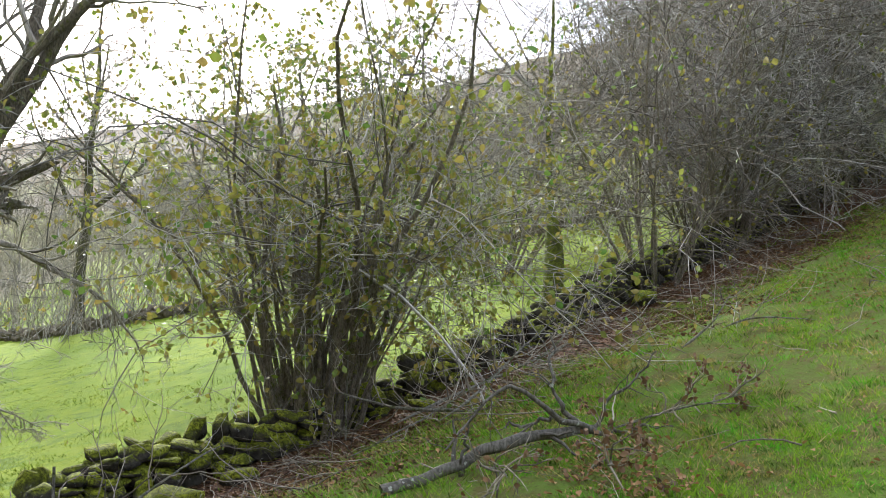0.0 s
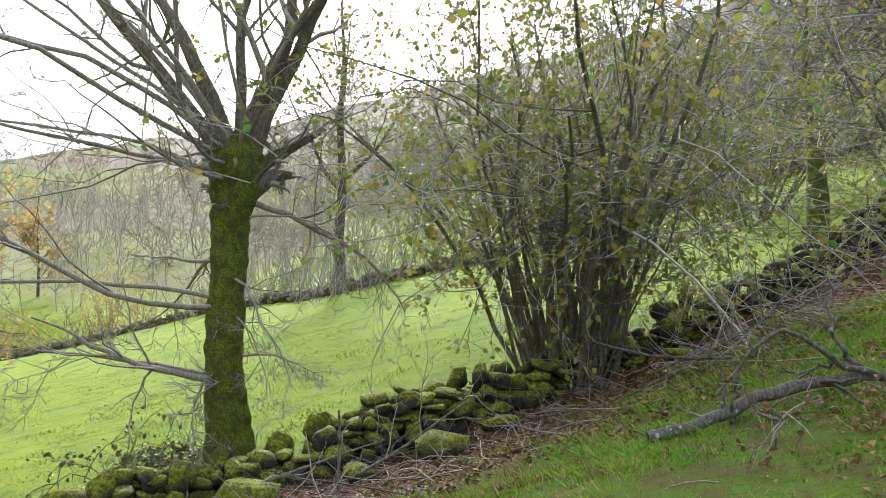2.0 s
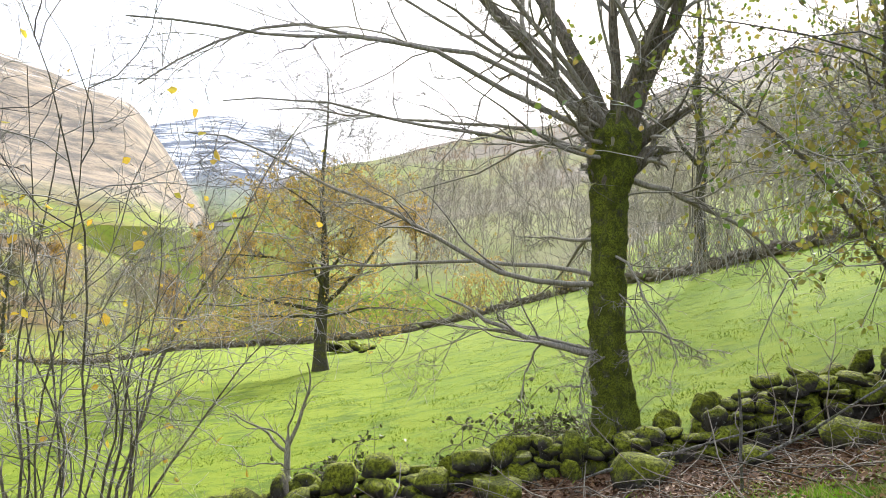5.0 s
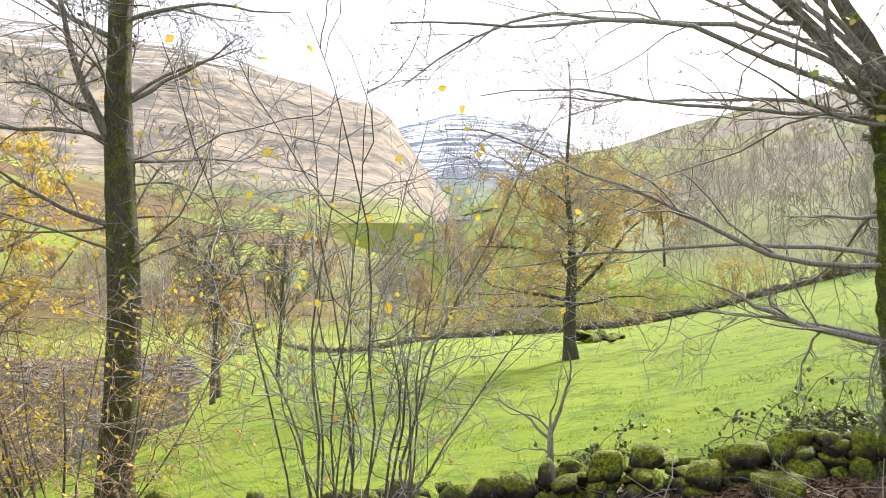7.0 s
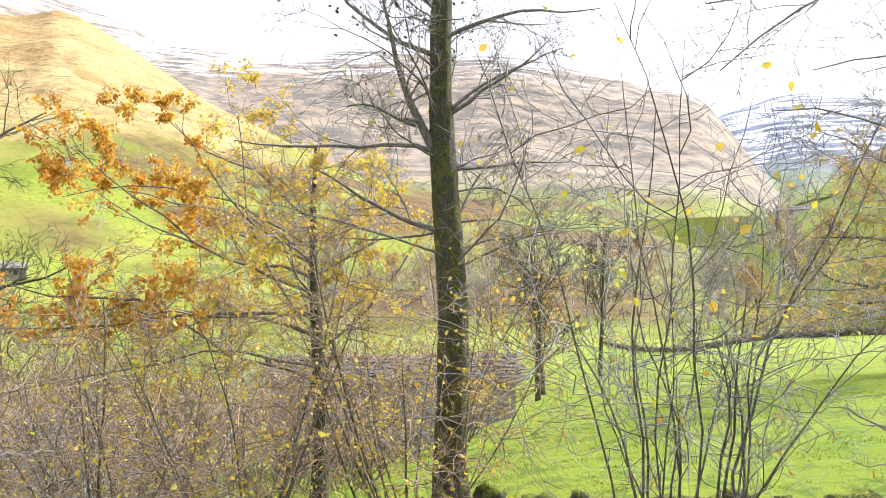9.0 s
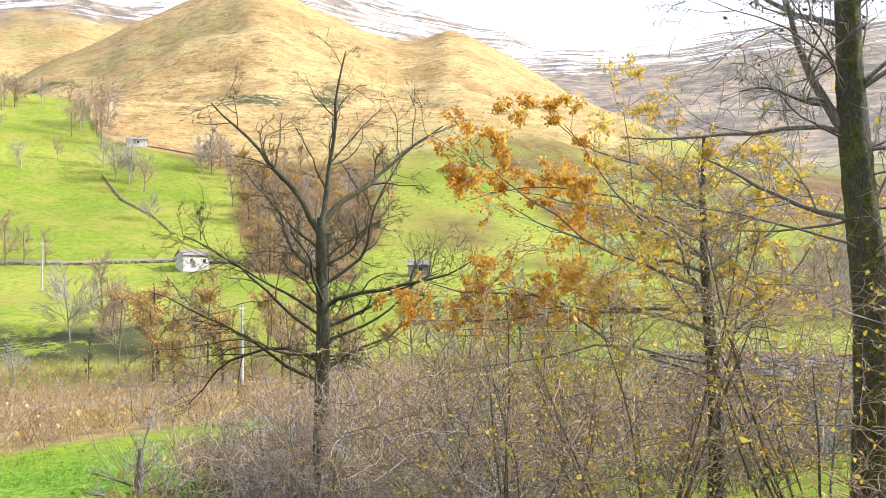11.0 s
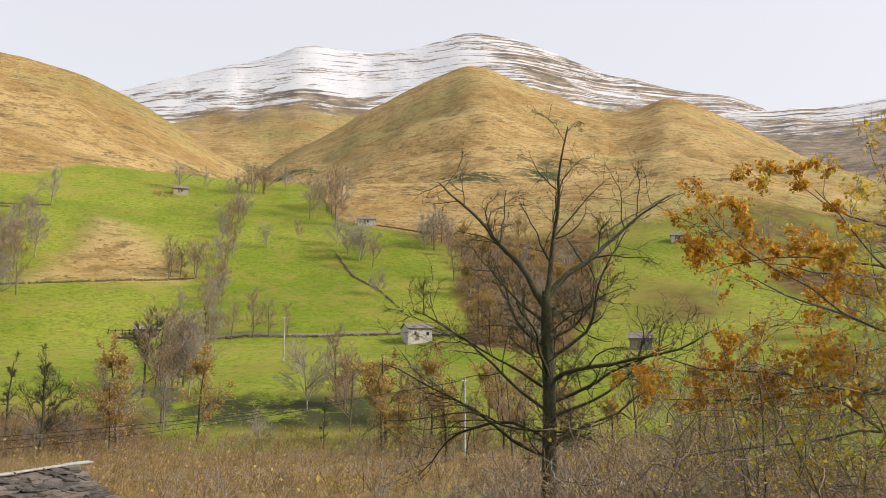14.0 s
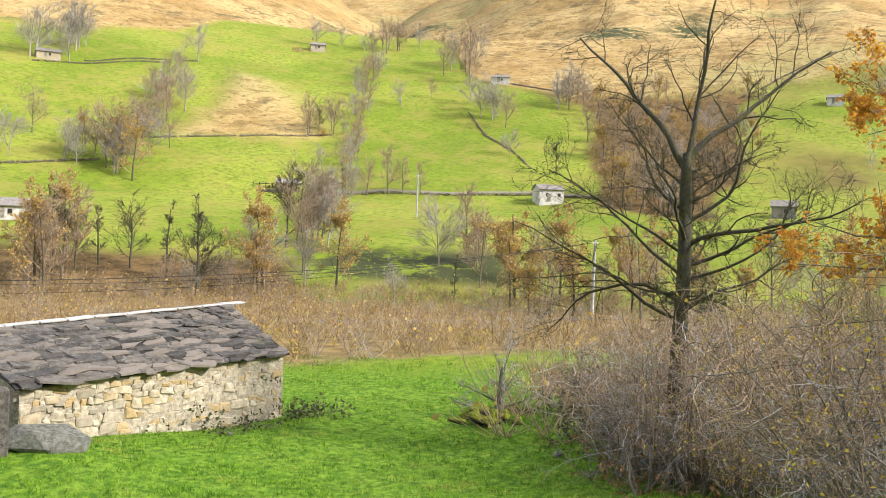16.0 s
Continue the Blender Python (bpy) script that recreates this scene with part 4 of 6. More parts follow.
THICKET_LABELS = {
    "brown": "dense clump of thin brown leafless shoots below the bank",
    "grey": "dense clump of thin grey leafless shoots below the bank",
    "yellow": "loose shrub of thin shoots with scattered yellow leaves",
}
for kind, x, y, grow in [
        ("yellow", -9.1, 1.1, 0.85), ("yellow", -9.6, -0.3, 0.9), ("grey", -12.4, -1.3, 0.8), ("yellow", -10.3, -1.6, 0.85), ("brown", -13.5, -2.2, 0.95), ("brown", -15.6, -2.4, 1.0), ("yellow", -16.5, -3.9, 1.0), ("grey", -14.4, -3.0, 0.8),
        ("brown", -26.5, -12.0, 0.85), ("grey", -24.8, -10.9, 0.8), ("brown", -23.4, -9.7, 0.9), ("grey", -21.8, -8.3, 0.95), ("brown", -20.4, -7.1, 1.0), ("yellow", -21.2, -5.5, 1.15), ("yellow", -19.0, -5.4, 1.05), ("brown", -25.2, -8.0, 1.1),
        ("brown", -28.2, -10.4, 1.0), ("brown", -24.0, -5.5, 1.15), ("grey", -27.0, -6.5, 1.2), ("brown", -18.3, -3.6, 1.0), ("grey", -22.0, -2.5, 1.1), ("brown", -26.0, -3.2, 1.2), ("brown", -30.5, -8.2, 1.15), ("grey", -29.5, -13.0, 0.9), ("brown", -31.5, -13.0, 1.0), ("brown", -20.5, -3.8, 1.1),
        ("brown", -19.0, 0.2, 1.0), ("yellow", -17.0, 1.0, 0.9), ("grey", -20.6, 1.7, 1.0), ("brown", -23.6, 0.2, 1.1), ("grey", -24.5, 3.2, 0.9), ("brown", -22.6, 2.0, 0.85), ("yellow", -22.2, 4.4, 0.9), ("brown", -20.7, -8.2, 1.05), ("grey", -21.3, -8.9, 1.0), ("brown", -21.9, -7.6, 1.15), ("brown", -22.6, -9.5, 0.95), ("grey", -19.7, -6.9, 1.1), ("brown", -24.4, -9.6, 1.0), ("brown", -23.0, -7.2, 1.2)]:
    if kind not in first:
        first[kind] = hazel(x, y, 40 + len(first), label=THICKET_LABELS[kind], name="thicket_shrub", group="shrubs below the bank", **THICKET[kind])
        first[kind].scale = (grow,) * 3
    else:
        ob = copy_thing(first[kind], placed(x, y, gz(x, y), 0, 0, x * 97 % 360))
        ob.scale = (grow * 1.05, grow * 0.97, grow)


# ---- dry-stone wall ----
def hull_mesh(name, rng, points=13, flat=(1, 0.8, 0.8)):
    v = rng.normal(size=(points, 3))
    v /= np.linalg.norm(v, axis=1, keepdims=True)
    v = np.sign(v) * np.abs(v) ** 0.75
    v *= rng.uniform(0.85, 1.1, (points, 1))
    bm = bmesh.new()
    for p in v:
        bm.verts.new(p * np.array(flat) * 0.5)
    got = bmesh.ops.convex_hull(bm, input=bm.verts)
    bmesh.ops.delete(bm, geom=[e for e in got["geom_interior"] if isinstance(e, bmesh.types.BMVert)], context="VERTS")
    bmesh.ops.recalc_face_normals(bm, faces=bm.faces)
    me = bpy.data.meshes.new(name)
    bm.to_mesh(me)
    bm.free()
    return me


def mesh_arrays(me):
    V = np.empty(len(me.vertices) * 3)
    me.vertices.foreach_get("co", V)
    return V.reshape(-1, 3), np.array([list(p.vertices) for p in me.polygons])


def scatter_mesh(name, protos, mats):
    """One joined mesh of many small copies of triangle prototypes."""
    V, F, o = [], [], 0
    for (v, f), m in zip(protos, mats):
        m = np.array(m)
        V.append(v @ m[:3, :3].T + m[:3, 3])
        F.append(f + o)
        o += len(v)
    return np.concatenate(V), np.concatenate(F)


rs = np.random.default_rng(5)
STONES = [hull_mesh("stone", rs, 26, (1, rs.uniform(0.75, 1.0), rs.uniform(0.7, 1.0))) for _ in range(14)]
for me in STONES:
    me.polygons.foreach_set("use_smooth", np.ones(len(me.polygons), bool))
    me.materials.append(M_STONE_MOSS)


def wall_height(u):
    """Height of the tumbled wall along its line."""
    h = np.interp(u, (-4, -0.5, 1.2, 2.4, 2.8, 3.8, 4.4, 5, 6.5, 7.3, 8.5, 10.7, 11.8, 13, 24), (0.2, 0.22, 0.26, 0.28, 0.46, 0.5, 0.38, 0.4, 0.28, 0.42, 0.3, 0.52, 0.52, 0.42, 0.42))
    return h * (1 + 0.25 * waves(u * 1.0, u * 0, 0.8, 6, 2))


stone_wall = thing("dry_stone_wall", (*(WALL_P + WALL_D * 5), gz(*(WALL_P + WALL_D * 5))), "tumbled dry-stone wall of dark stones under thick green moss", "stone wall")
tagged(stone_wall, kind="structure")
near_stones, far_stones = [], []
inv = Matrix.Translation(-stone_wall.matrix_world.translation)
for row in (0.16, -0.16):
    u = -5.5
    while u < 24:
        width = rs.choice((0.1, 0.14, 0.18, 0.26)) * rs.uniform(0.8, 1.2)
        x, y = WALL_P + WALL_D * (u - 1.82) + np.array((WALL_D[1], -WALL_D[0])) * (row + rs.normal(0, 0.04))
        base, level = gz(x, y) - 0.06, 0.0
        top = wall_height(u)
        while level < top:
            hgt = rs.choice((0.08, 0.11, 0.2)) * rs.uniform(0.8, 1.2)
            m = pose(x + rs.normal(0, 0.04), y + rs.normal(0, 0.04), base + level + hgt / 2, rs.normal(0, 12), rs.normal(0, 12), 45 + rs.normal(0, 30)) @ Matrix.Diagonal((width * 1.3, rs.uniform(0.2, 0.32), hgt * 1.45, 1))
            (near_stones if -1.5 < u < 7.5 and len(near_stones) < 300 else far_stones).append((rs.integers(0, 14), m))
            level += hgt * 0.95
        u += width * 0.92
for x, y, s in [(-3.35, 5.75, 0.45), (-2.15, 6.9, 0.42), (-1.75, 7.5, 0.3), (-4.3, 5.2, 0.4), (-2.7, 6.4, 0.28), (3.0, 12.3, 0.5), (-0.2, 8.9, 0.3), (-1.8, 8.45, 0.66)]:
    near_stones.append((rs.integers(0, 14), pose(x, y, gz(x, y) + s * 0.16, 5, 4, x * 90) @ Matrix.Diagonal((s * 1.25, s, s * 0.8, 1))))
for k, m in near_stones:
    ob = new("stone", STONES[k])
    ob.parent = stone_wall
    ob.matrix_local = inv @ m
proto = [mesh_arrays(me) for me in STONES]
V, F = scatter_mesh("rubble", [proto[k] for k, m in far_stones], [inv @ m for k, m in far_stones])
mesh_part("rubble", np_mesh("rubble", V, F), M_STONE_MOSS, stone_wall, kind="stuff")
# ---- stone hut with a slate roof ----
M_MORTAR = stone_material("lime_mortar", (0.3, 0.25, 0.17), (0.66, 0.59, 0.46), None, 0)


def slate_material():
    g = Graph("stone_roof_slates", 0.75, 0.4)
    a = g.noise(6, 5)
    c = g.mix(g.ramp(a, 0.35, 0.65), (0.06, 0.053, 0.046), (0.16, 0.142, 0.122))
    c = g.mix(g.ramp(g.piece(), 0.45, 1.0, 0, 0.85), c, (0.26, 0.215, 0.175))
    c = g.mix(g.ramp(g.piece(), 0.0, 0.35, 0.8, 0), c, (0.04, 0.037, 0.034))
    c = g.mix(g.ramp(g.noise(3.5, 6, 0.75), 0.55, 0.66, 0, 0.6), c, (0.3, 0.27, 0.23))
    c = g.mix(g.ramp(g.noise(14, 4), 0.62, 0.72, 0, 0.7), c, (0.34, 0.33, 0.29))
    c = g.mix(g.ramp(g.noise(1.2, 4), 0.62, 0.7, 0, 0.8), c, (0.12, 0.13, 0.03))
    return g.done(c, a, 0.5, 0.03)


def rubble_material():
    g = Graph("warm_limestone", 0.9)
    a = g.noise(7, 6, 0.65)
    c = g.mix(g.ramp(a, 0.3, 0.7), (0.42, 0.35, 0.23), (0.68, 0.61, 0.47))
    c = g.mix(g.ramp(g.piece(), 0.5, 1.0, 0, 0.75), c, (0.5, 0.34, 0.12))
    c = g.mix(g.ramp(g.piece(), 0.0, 0.22, 0.6, 0), c, (0.26, 0.22, 0.17))
    c = g.mix(g.ramp(g.noise(2.2, 4), 0.55, 0.7, 0, 0.5), c, (0.2, 0.17, 0.13))
    return g.done(c, a, 0.7, 0.03)


def lime_material():
    g = Graph("lime_plaster", 0.9)
    a = g.noise(1.4, 6)
    return g.done(g.mix(g.ramp(a, 0.4, 0.7), (0.78, 0.76, 0.7), (0.5, 0.46, 0.4)), a, 0.3, 0.02)


def roof_far_material(name, a, b):
    g = Graph(name, 0.85)
    n = g.noise(3, 5)
    return g.done(g.mix(g.ramp(n, 0.35, 0.65), a, b), n, 0.5, 0.05)


M_SLATE, M_RUBBLE, M_LIME = slate_material(), rubble_material(), lime_material()
M_ROOF_FAR = roof_far_material("weathered_slate_roof", (0.2, 0.18, 0.16), (0.36, 0.33, 0.3))
M_TILE = roof_far_material("orange_ridge_tile", (0.5, 0.24, 0.11), (0.62, 0.34, 0.18))
M_DARK = roof_far_material("near_black", (0.02, 0.018, 0.015), (0.05, 0.045, 0.04))
M_WOOD = roof_far_material("grey_weathered_timber", (0.22, 0.19, 0.16), (0.4, 0.36, 0.31))
M_WIRE = roof_far_material("black_cable", (0.03, 0.03, 0.03), (0.06, 0.06, 0.06))
M_CONCRETE = roof_far_material("grey_concrete", (0.45, 0.44, 0.42), (0.6, 0.59, 0.57))


def box_bm(bm, m, size):
    got = bmesh.ops.create_cube(bm, size=1, matrix=m @ Matrix.Diagonal((*size, 1)))
    return got["verts"]


def bm_part(name, bm, material, parent=None, label="", kind=""):
    me = bpy.data.meshes.new(name)
    bm.to_mesh(me)
    bm.free()
    return mesh_part(name, me, material, parent, label, kind, smooth=False)


def box_part(name, m, size, material, parent, label="", bevel=0.0):
    bm = bmesh.new()
    box_bm(bm, m, size)
    if bevel:
        bmesh.ops.bevel(bm, geom=bm.edges[:], offset=bevel, segments=1, affect="EDGES")
    return bm_part(name, bm, material, parent, label)


def gable_bm(length, depth, wall_h, rise, base=-2.5):
    """A plain house body with pitched gables, its front at y = 0, x from 0 to length."""
    bm = bmesh.new()
    ring = [(0, base), (depth, base), (depth, wall_h), (depth / 2, wall_h + rise), (0, wall_h)]
    a = [bm.verts.new((0, y, z)) for y, z in ring]
    b = [bm.verts.new((length, y, z)) for y, z in ring]
    bm.faces.new(a), bm.faces.new(b[::-1])
    for i in range(5):
        bm.faces.new((a[i], b[i], b[(i + 1) % 5], a[(i + 1) % 5]))
    bmesh.ops.recalc_face_normals(bm, faces=bm.faces)
    return bm


# the hut stands across the meadow: front corners and the ground there
HUT_R, HUT_L = Vector((-19.54, -21.04)), Vector((-10.81, -21.12))
hut_dir = (HUT_L - HUT_R).normalized()
HUT_LEN, HUT_DEPTH, HUT_WALL, HUT_RISE, HUT_TILT = 8.75, 6.1, 2.2, 1.16, 0.13
hut_turn = math.degrees(math.atan2(-hut_dir.y, -hut_dir.x))
HUT_O = HUT_R + hut_dir * HUT_LEN
hut = thing("stone_hut", (HUT_O.x, HUT_O.y, gz(HUT_R.x, HUT_R.y) - 0.1), "low hut of warm limestone rubble under a sagging stone-slate roof", "hut", turn=hut_turn)
# in the hut's own axes the front wall runs along +x at y = 0 and the hut lies towards +y
def ridge_lift(x):
    """How much higher the settled ridge lies at x than its mean."""
    return HUT_TILT * (2 * x / HUT_LEN - 1)


bm = gable_bm(HUT_LEN, HUT_DEPTH, HUT_WALL, HUT_RISE)
for v in bm.verts:
    if abs(v.co.y - HUT_DEPTH / 2) < 0.01:
        v.co.z += ridge_lift(v.co.x)
body = bm_part("wall", bm, M_MORTAR, hut)
rh = np.random.default_rng(8)


def squared_stone(rng):
    bm = bmesh.new()
    bmesh.ops.create_cube(bm, size=1)
    for v in bm.verts:
        v.co += Vector(rng.normal(0, 0.1, 3))
    bmesh.ops.bevel(bm, geom=bm.edges[:], offset=0.12, segments=1, affect="EDGES")
    me = bpy.data.meshes.new("wall_stone")
    bm.to_mesh(me)
    bm.free()
    return me


def slate_piece(rng):
    """A thin split slab: a broken rectangle, some with a corner gone."""
    ring = [(-0.5, -0.46), (-0.1, -0.54), (0.32, -0.5), (0.52, -0.3), (0.5, 0.42), (0.05, 0.5), (-0.5, 0.4)]
    if rng.random() < 0.5:
        ring.pop(int(rng.integers(0, 7)))
    pts = [(x + rng.normal(0, 0.06), y + rng.normal(0, 0.06)) for x, y in ring]
    n = len(pts)
    bm = bmesh.new()
    top = [bm.verts.new((x * 0.97, y * 0.95, 0.5 + rng.normal(0, 0.2))) for x, y in pts]
    low = [bm.verts.new((x, y, -0.5)) for x, y in pts]
    bm.faces.new(top), bm.faces.new(low[::-1])
    for i in range(n):
        bm.faces.new((low[i], low[(i + 1) % n], top[(i + 1) % n], top[i]))
    me = bpy.data.meshes.new("slate")
    bm.to_mesh(me)
    bm.free()
    return me


HUT_STONES = [squared_stone(rh) for _ in range(8)]
for me in HUT_STONES:
    me.materials.append(M_RUBBLE)
zz = 0.0
while zz < HUT_WALL:
    hh = rh.uniform(0.14, 0.3)
    xx = 0.0
    while xx < HUT_LEN:
        ww = rh.uniform(0.15, 0.42) if rh.random() > 0.2 else rh.uniform(0.42, 0.75)
        ww = min(ww, HUT_LEN - xx + 0.02)
        flush = 0.042 * step(2.6, 4.4, xx + 1.2 * math.sin(zz * 3)) * (rh.random() > 0.12)      # the lime render still clings to one half
        for k in range(2 if hh > 0.2 and ww < 0.34 and rh.random() < 0.4 else 1):
            part_h = hh if k == 0 and not (hh > 0.2 and ww < 0.34) else hh * 0.5
            ob = new("wall_stone", HUT_STONES[rh.integers(0, 8)])
            ob.parent = body
            ob.matrix_local = pose(xx + ww / 2, 0.055 + flush + rh.normal(0, 0.01), min(zz + (k + 0.5) * part_h + rh.normal(0, 0.03), HUT_WALL - 0.08), rh.normal(0, 2.5), rh.normal(0, 8), rh.normal(0, 2)) @ Matrix.Diagonal((ww * rh.uniform(0.9, 1.08), 0.2, part_h * rh.uniform(0.8, 1.15), 1))
        xx += ww
    zz += hh * 0.97
SLATES = [slate_piece(rh) for _ in range(10)]
for me in SLATES:
    me.materials.append(M_SLATE)
slope = math.atan2(HUT_RISE, HUT_DEPTH / 2)
run = (HUT_DEPTH / 2 + 0.12) / math.cos(slope)
for face in (0, 1):
    bm = bmesh.new()
    m = Matrix.Translation((HUT_LEN / 2, HUT_DEPTH / 2, HUT_WALL + HUT_RISE)) @ pose(0, 0, 0, 0, 0, 180 * face) @ pose(0, 0, 0, math.degrees(slope))
    for v in box_bm(bm, m @ Matrix.Translation((0, -run / 2, 0.03)), (HUT_LEN + 0.3, run, 0.05)):
        v.co.z += ridge_lift(v.co.x) * (1 - abs(v.co.y - HUT_DEPTH / 2) / (HUT_DEPTH / 2 + 0.12))
    # near-black sheet: its colour stands for the shade in gaps between slates
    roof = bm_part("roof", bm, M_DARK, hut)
    if face:
        continue
    rows_n = 15
    for i in range(rows_n):
        x = -0.25 + rh.uniform(0, 0.2)
        while x < HUT_LEN - 0.1:
            wide = rh.choice((0.34, 0.5, 0.68, 1.0)) * rh.uniform(0.85, 1.15)
            down = max(0.24, run - (i + 0.4) / rows_n * run + rh.normal(0, 0.035))
            sag = -0.05 * math.sin(math.pi * min(max(x / HUT_LEN, 0), 1))
            ob = new("slate", SLATES[rh.integers(0, 10)])
            ob.parent = roof
            lift = ridge_lift(x + wide / 2) * (1 - down / run) + 0.105 + sag + rh.uniform(0, 0.04)
            ob.matrix_local = Matrix.Translation((0, 0, lift)) @ m @ pose(min(x + wide / 2, HUT_LEN + 0.05 - wide / 2) - HUT_LEN / 2, -down, 0, -8 + rh.normal(0, 3.5), rh.normal(0, 3), rh.normal(0, 9)) @ Matrix.Diagonal((wide * 1.05, rh.uniform(0.38, 0.56), rh.uniform(0.04, 0.075), 1))
            x += wide * 0.86
cap_x = 0.0
while cap_x < HUT_LEN + 0.1:
    ln = rh.uniform(0.8, 1.1)
    box_part("ridge_stone", pose(cap_x + ln / 2 - 0.1, HUT_DEPTH / 2, HUT_WALL + HUT_RISE + 0.12 + ridge_lift(cap_x + ln / 2), rh.normal(0, 3), -1.7 + rh.normal(0, 1), rh.normal(0, 2)), (ln * 0.97, 0.3, 0.06), M_CONCRETE, hut, "pale flat ridge stone", 0.015)
    cap_x += ln
# a flank wall that comes forward at the hut's far end, dark with painted-in shade
flank = thing("flank_wall", (HUT_L.x + 0.95, HUT_L.y - 0.2, gz(HUT_L.x + 0.5, HUT_L.y) - 0.1), "rough stone wall against the end of the hut, coloured dark for shade", "stone wall", turn=hut_turn)
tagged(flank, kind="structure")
box_part("wall", pose(-0.9, -0.6, 0.85), (1.6, 2.6, 1.9), stone_material("shaded_end_wall_stone", (0.04, 0.036, 0.032), (0.2, 0.18, 0.155), None, 0), flank, bevel=0.06)

boulder = mesh_part("boulder", hull_mesh("boulder", rh, 26, (1, 0.8, 0.7)), M_STONE_GREY, smooth=False)
tagged(boulder, "large pale weathered boulder in the grass beside the hut", "boulder")
boulder.matrix_world = placed(-10.7, -19.5, gz(-10.7, -19.5) + 0.2, 8, -12, -25) @ Matrix.Diagonal((2.0, 1.5, 1.35, 1))
for x, y, s in [(-21.5, -11.7, 0.3), (-16.4, -19.9, 0.22)]:
    ob = mesh_part("field_stone", hull_mesh("field_stone", rh, 16), M_STONE_GREY)
    tagged(ob, "small pale stone lying in the meadow grass", "stone", "stones in the meadow")
    ob.matrix_world = placed(x, y, gz(x, y) + s * 0.15, 0, 0, x * 50) @ Matrix.Diagonal((s * 1.4, s, s * 0.8, 1))


# ---- buildings across the valley ----
def house(name, x, y, length, depth, wall_h, rise, face_to, label, wall=None, roof=None, windows=2, door=True):
    """face_to: bearing from the house towards which its front looks."""
    root = thing(name, (x, y, gz(x, y) - 0.3), label, "house", turn=face_to)
    turn_in = Matrix.Translation((-length / 2, -depth / 2, 0))
    bm = gable_bm(length, depth, wall_h + 0.3, rise)
    bmesh.ops.transform(bm, matrix=turn_in, verts=bm.verts)
    bm_part("wall", bm, wall or M_LIME, root)
    slope_a = math.atan2(rise, depth / 2)
    for side in (0, 1):
        rn = (depth / 2 + 0.35) / math.cos(slope_a)
        m = Matrix.Translation((0, 0, wall_h + 0.3 + rise + 0.02)) @ pose(0, 0, 0, 0, 0, 180 * side) @ pose(0, 0, 0, math.degrees(slope_a)) @ Matrix.Translation((0, -rn / 2, 0.08))
        box_part("roof", m, (length + 0.6, rn, 0.16), roof or M_ROOF_FAR, root)
    for i in range(windows):
        fx = (i + 0.5) / windows * length - length / 2 + (0.4 if door else 0)
        wob = box_part("window", pose(fx, -depth / 2 - 0.01, wall_h * 0.68), (0.7, 0.06, 0.8), M_DARK, root)
        box_part("frame", pose(fx, -depth / 2 - 0.03, wall_h * 0.68 - 0.46), (0.9, 0.12, 0.1), M_WOOD, wob)
    if door:
        box_part("door", pose(-length * 0.12, -depth / 2 - 0.02, 1.25), (0.95, 0.08, 1.9), M_WOOD, root)
    return root


house("white_house", -181, -101, 6.36, 4.81, 3.04, 1.17, 141, "small whitewashed stone house beside the lane across the valley", windows=2)
house("stone_barn", -279, -179, 7.03, 4.44, 2.03, 1.09, 123, "pale roofed stone barn high on the far pasture", windows=1)
house("stone_barn", -261, -263, 6.29, 4.44, 2.03, 1.25, 135, "small grey stone barn on the crest of the pasture", windows=1, wall=M_RUBBLE)
house("long_barn", -68, -139, 7.03, 4.44, 2.03, 1.17, 154, "low white barn beside the trees on the far side", windows=1)
house("stone_barn", -149, -279, 7.4, 4.44, 1.87, 1.25, 152, "grey stone barn under tall bare trees", windows=1, wall=M_RUBBLE)
house("stone_shed", -184, -46, 4.81, 3.7, 2.34, 1.17, 104, "small dark stone shed beside the lane", windows=1, wall=M_STONE_GREY)
house("ruined_barn", -144, -154, 5.55, 3.7, 1.56, 0.94, 137, "low roofed stone barn behind bare trees", windows=1, wall=M_RUBBLE)
house("small_barn", -300, -60, 5.18, 3.7, 2.03, 1.09, 101, "white-walled barn in the upper fields", windows=1)
house("small_barn", -205, 138, 10.36, 3.7, 1.56, 1.09, 56, "long low white barn in the fields up the valley", windows=2)

# a slate-roofed barn half hidden by the thicket
barn = thing("low_barn", (-30.0, 3.6, gz(-30.0, 4.7) + 0.95), "low barn with a ragged slate roof and an orange tile ridge", "barn", turn=83)
bm = gable_bm(8.2, 3.2, 1.3, 0.7, -2.0)
bmesh.ops.transform(bm, matrix=Matrix.Translation((-4.1, -1.6, 0)), verts=bm.verts)
bm_part("wall", bm, M_STONE_GREY, barn)
slope_b = math.atan2(0.7, 1.6)
for side in (0, 1):
    rn = 1.8 / math.cos(slope_b)
    m = Matrix.Translation((0, 0, 2.02)) @ pose(0, 0, 0, 0, 0, 180 * side) @ pose(0, 0, 0, math.degrees(slope_b))
    roof = box_part("roof", m @ Matrix.Translation((0, -rn / 2, 0.03)), (8.4, rn, 0.05), M_SLATE, barn)
    for i in range(8):
        x = -4.3
        while x < 4.2:
            wide = rh.choice((0.4, 0.6, 0.85)) * rh.uniform(0.85, 1.15)
            ob = new("slate", SLATES[rh.integers(0, 10)])
            ob.parent = roof
            ob.matrix_local = m @ pose(min(x + wide / 2, 4.15), -rn + (i + 0.4) / 8 * rn, 0.09 + rh.uniform(0, 0.05), -7 + rh.normal(0, 5), rh.normal(0, 4), rh.normal(0, 7)) @ Matrix.Diagonal((wide, rh.uniform(0.3, 0.46), 0.04, 1))
            x += wide * 0.86
